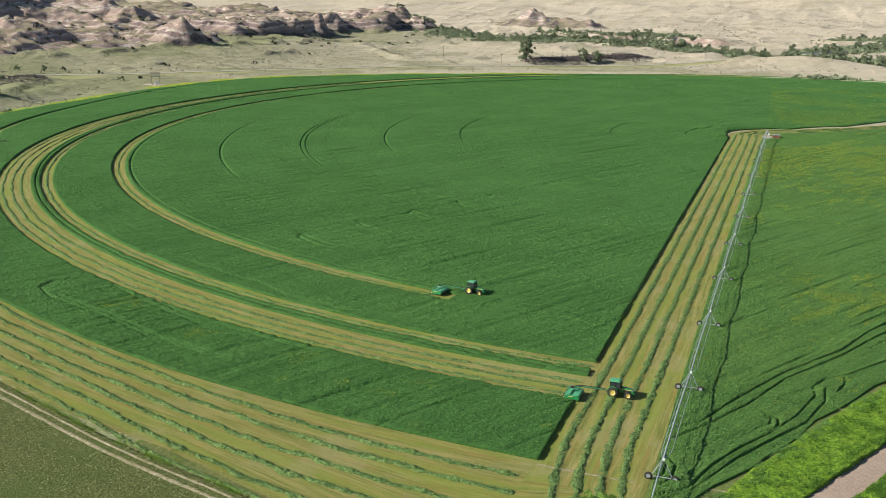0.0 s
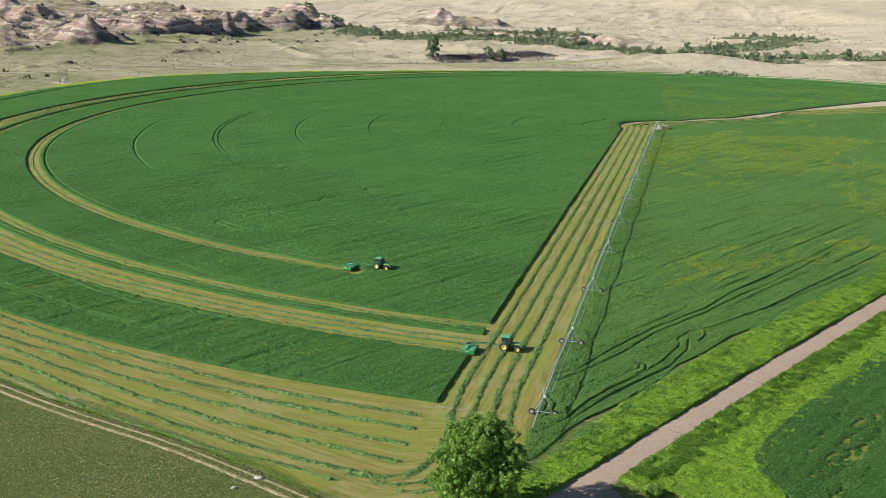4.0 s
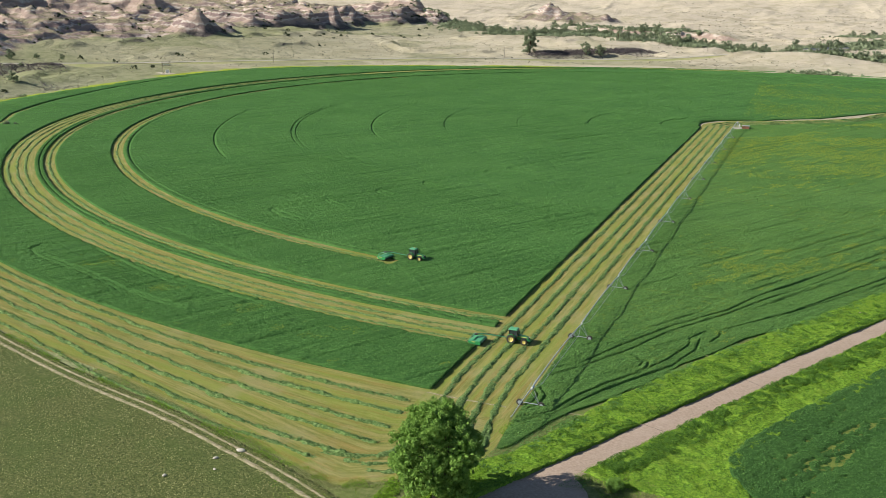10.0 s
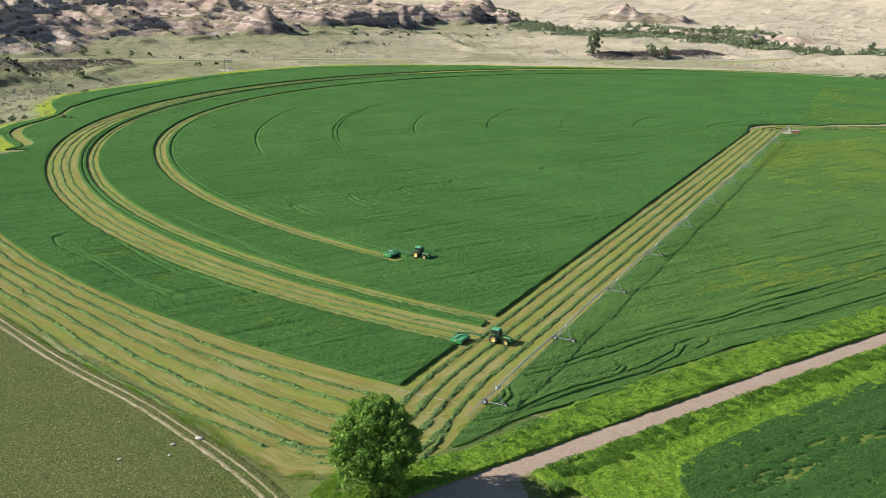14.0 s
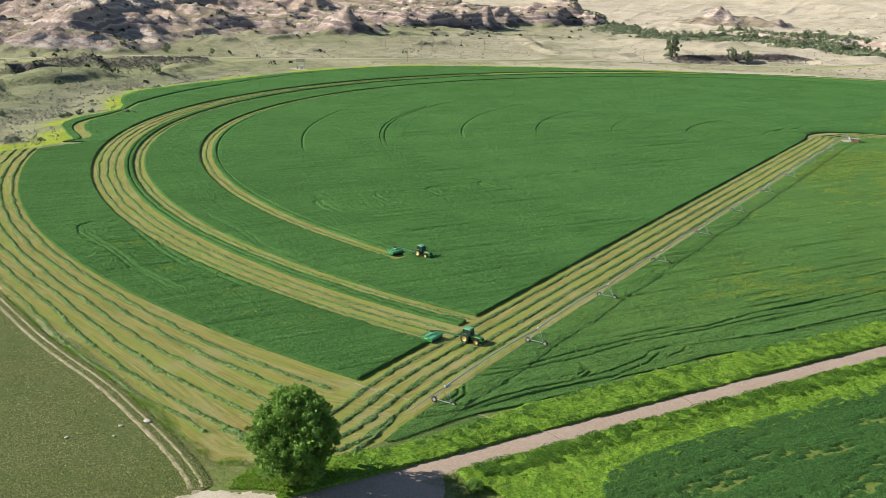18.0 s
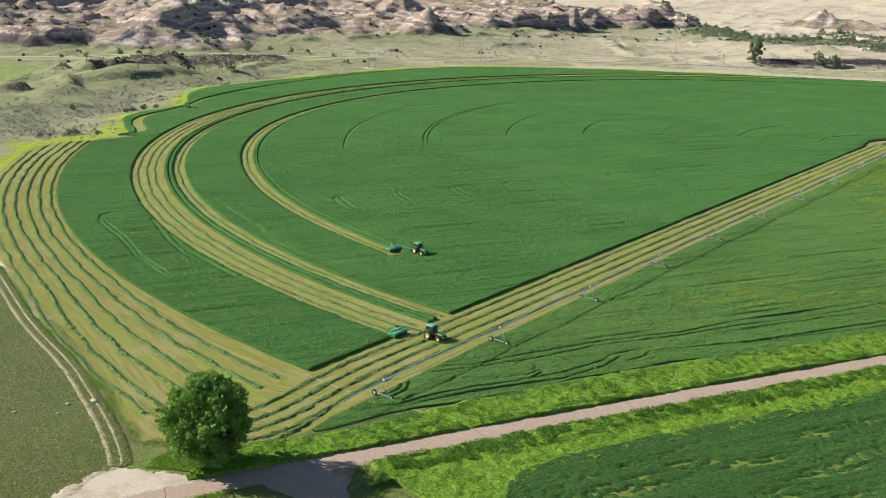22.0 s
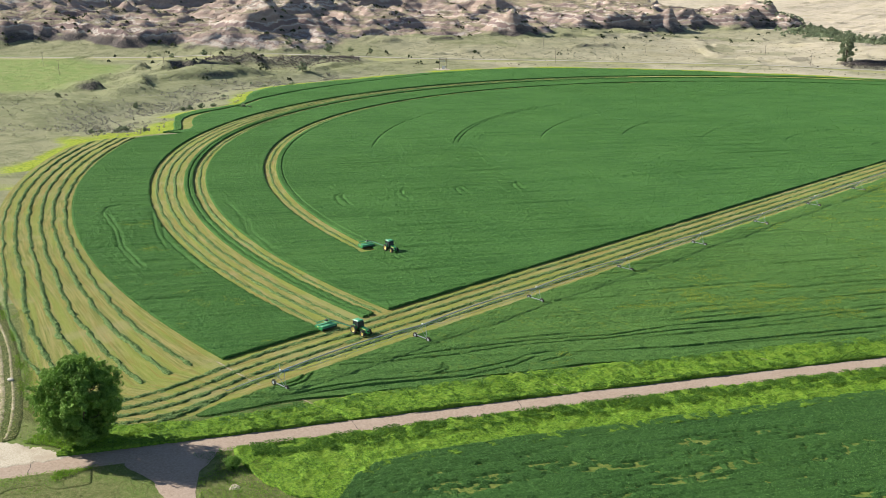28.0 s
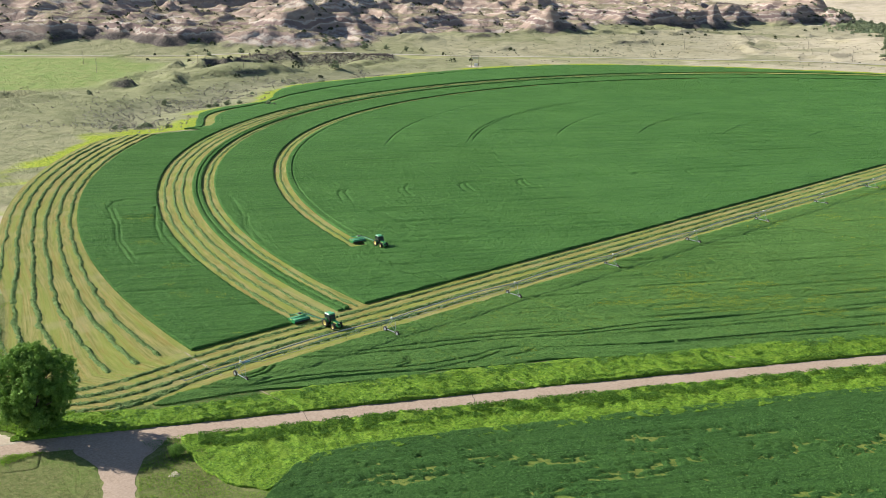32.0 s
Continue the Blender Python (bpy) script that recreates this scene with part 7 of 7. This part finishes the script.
# bridge over the river
br = empty("road_bridge", pose(12, 1024, 1.0, 0, 0, 57), "low concrete road bridge on short piers", "bridge")
Solid().box(0, 0, 3.6, 62, 8.5, 0.9, 0.08).made("deck", M_CONCRETE, br)
for sy in (-4.2, 4.2):
    Solid().box(0, sy, 4.6, 62, 0.25, 0.5, 0.05).made("guard_rail", paint("blue_grey_rail", (0.16, 0.2, 0.26), 0.6), br)
for k in range(6):
    pr = Solid()
    for sy in (-3, 0, 3):
        pr.box(-25 + 10 * k, sy, 0.6, 0.8, 0.8, 6.0, 0.06)
    pr.made("pier", M_CONCRETE, br)

# thickets between the river trees
bx, by = [], []
for (x0, y0), (x1, y1), n, w in RIVER:
    u = rng.uniform(0, 1, n * 15)
    bx.append(x0 + (x1 - x0) * u + rng.normal(0, w * 0.7, n * 15))
    by.append(y0 + (y1 - y0) * u + rng.normal(0, w * 0.7, n * 15))
bushes("river_thicket", np.concatenate(bx), np.concatenate(by), 4.2, 16, M_LEAF_FAR, "grey-green willow thickets along the river", 67, "thicket")
x, y = rng.normal(14, 11, 60), rng.normal(792, 5, 60)
bushes("field_rim_bushes", x, y, 3.0, 14, M_LEAF_FAR, "green bushes beside the far rim of the field", 68, "bush")

# cracks across the road, a bare spot and a round bush at the junction, stones in the pasture
M_CRACK = paint("crack_tar", (0.085, 0.07, 0.06), 0.9, 0, 0.3)
for k, (at, skew) in enumerate(((103.2, 0.7), (97.6, 0.5), (110.0, -0.4), (158.0, 0.5), (186.0, -0.6))):
    d = np.linspace(-2.1, 2.1, 30)
    x, y = beside(at + skew * d * 0.3 + 0.25 * vnoise(d * 1.6, 0 * d, 70 + k), d)
    tagged(along_line(np.stack([x, y], 1), 0.09, 0.118, M_CRACK, "road_crack", 0.035, 0.15, 80 + k), "dark crack across the worn road", "crack", kind="structure")
X, Y = np.meshgrid(np.arange(7.6, 11.6, 0.2), np.arange(101.8, 105.4, 0.2), indexing="ij")
tagged(sheet("bare_spot", X, Y, 0.16 - 0.5 * ramp(0.6, 1.1, np.hypot((X - 9.55) / 1.1, (Y - 103.5) / 1.0) + 0.35 * fbm(X, Y, 86, 3)), M_DIRT), "small pale bare spot in the grass", "dirt", kind="structure")
rng = np.random.default_rng(301)
bush = empty("round_bush", pose(4.6, 106.4, 0), "low dense dark green bush in the corner of the side road", "bush")
for k in range(5):
    q = 1.26 * k
    Solid().tube([(0, 0, 0), (0.4 * math.cos(q), 0.4 * math.sin(q), 0.6), (0.8 * math.cos(q), 0.8 * math.sin(q), 1.1)], [0.06, 0.045, 0.02], 5).made("stem", M_BARK, bush)
P, N = [], []
for _ in range(60):
    v = rng.normal(size=3)
    v /= np.linalg.norm(v)
    c = v * (1.2, 1.2, 0.75) * rng.uniform(0.6, 1.0) + (0, 0, 0.95)
    w = rng.normal(size=(60, 3))
    w /= np.linalg.norm(w, axis=1)[:, None]
    P.append(np.maximum(c + 0.34 * w, (-9, -9, 0.05)))
    N.append(w)
blades("crown", np.concatenate(P), 0.16, M_LEAF, "", "", 1.0, 0.8, 302, bush, np.concatenate(N), 0.6)
M_STONE = blend_material("pale_stone", [(0.3, (0.36, 0.33, 0.28)), (0.7, (0.56, 0.53, 0.47))], 3.0, (0.30, 0.29, 0.24), 0.4, 1.5, rise=0.03)
for k, (x, y, r) in enumerate(((-48.9, 96.3, 0.55), (-51.0, 92.9, 0.36), (-54.6, 85.7, 0.30), (-49.2, 90.0, 0.25))):
    prof = [(h * r, r * q * (1 + 0.12 * math.sin(3.1 * k + 5 * h))) for h, q in ((-0.2, 0.7), (0.0, 1.0), (0.22, 0.98), (0.42, 0.72), (0.52, 0.3))]
    st = Solid().lathe((0, 0, 0), (0, 0, 1), prof, 11).made("stone", M_STONE, None, "", True)
    st.data.transform(Matrix.Diagonal((1.25, 0.85, 1, 1)))
    st.matrix_world = pose(x, y, 0.16, 0, 0, 47 * k)
    tagged(st, "pale weathered stone lying in the pasture grass", "stone", "stones in the pasture")
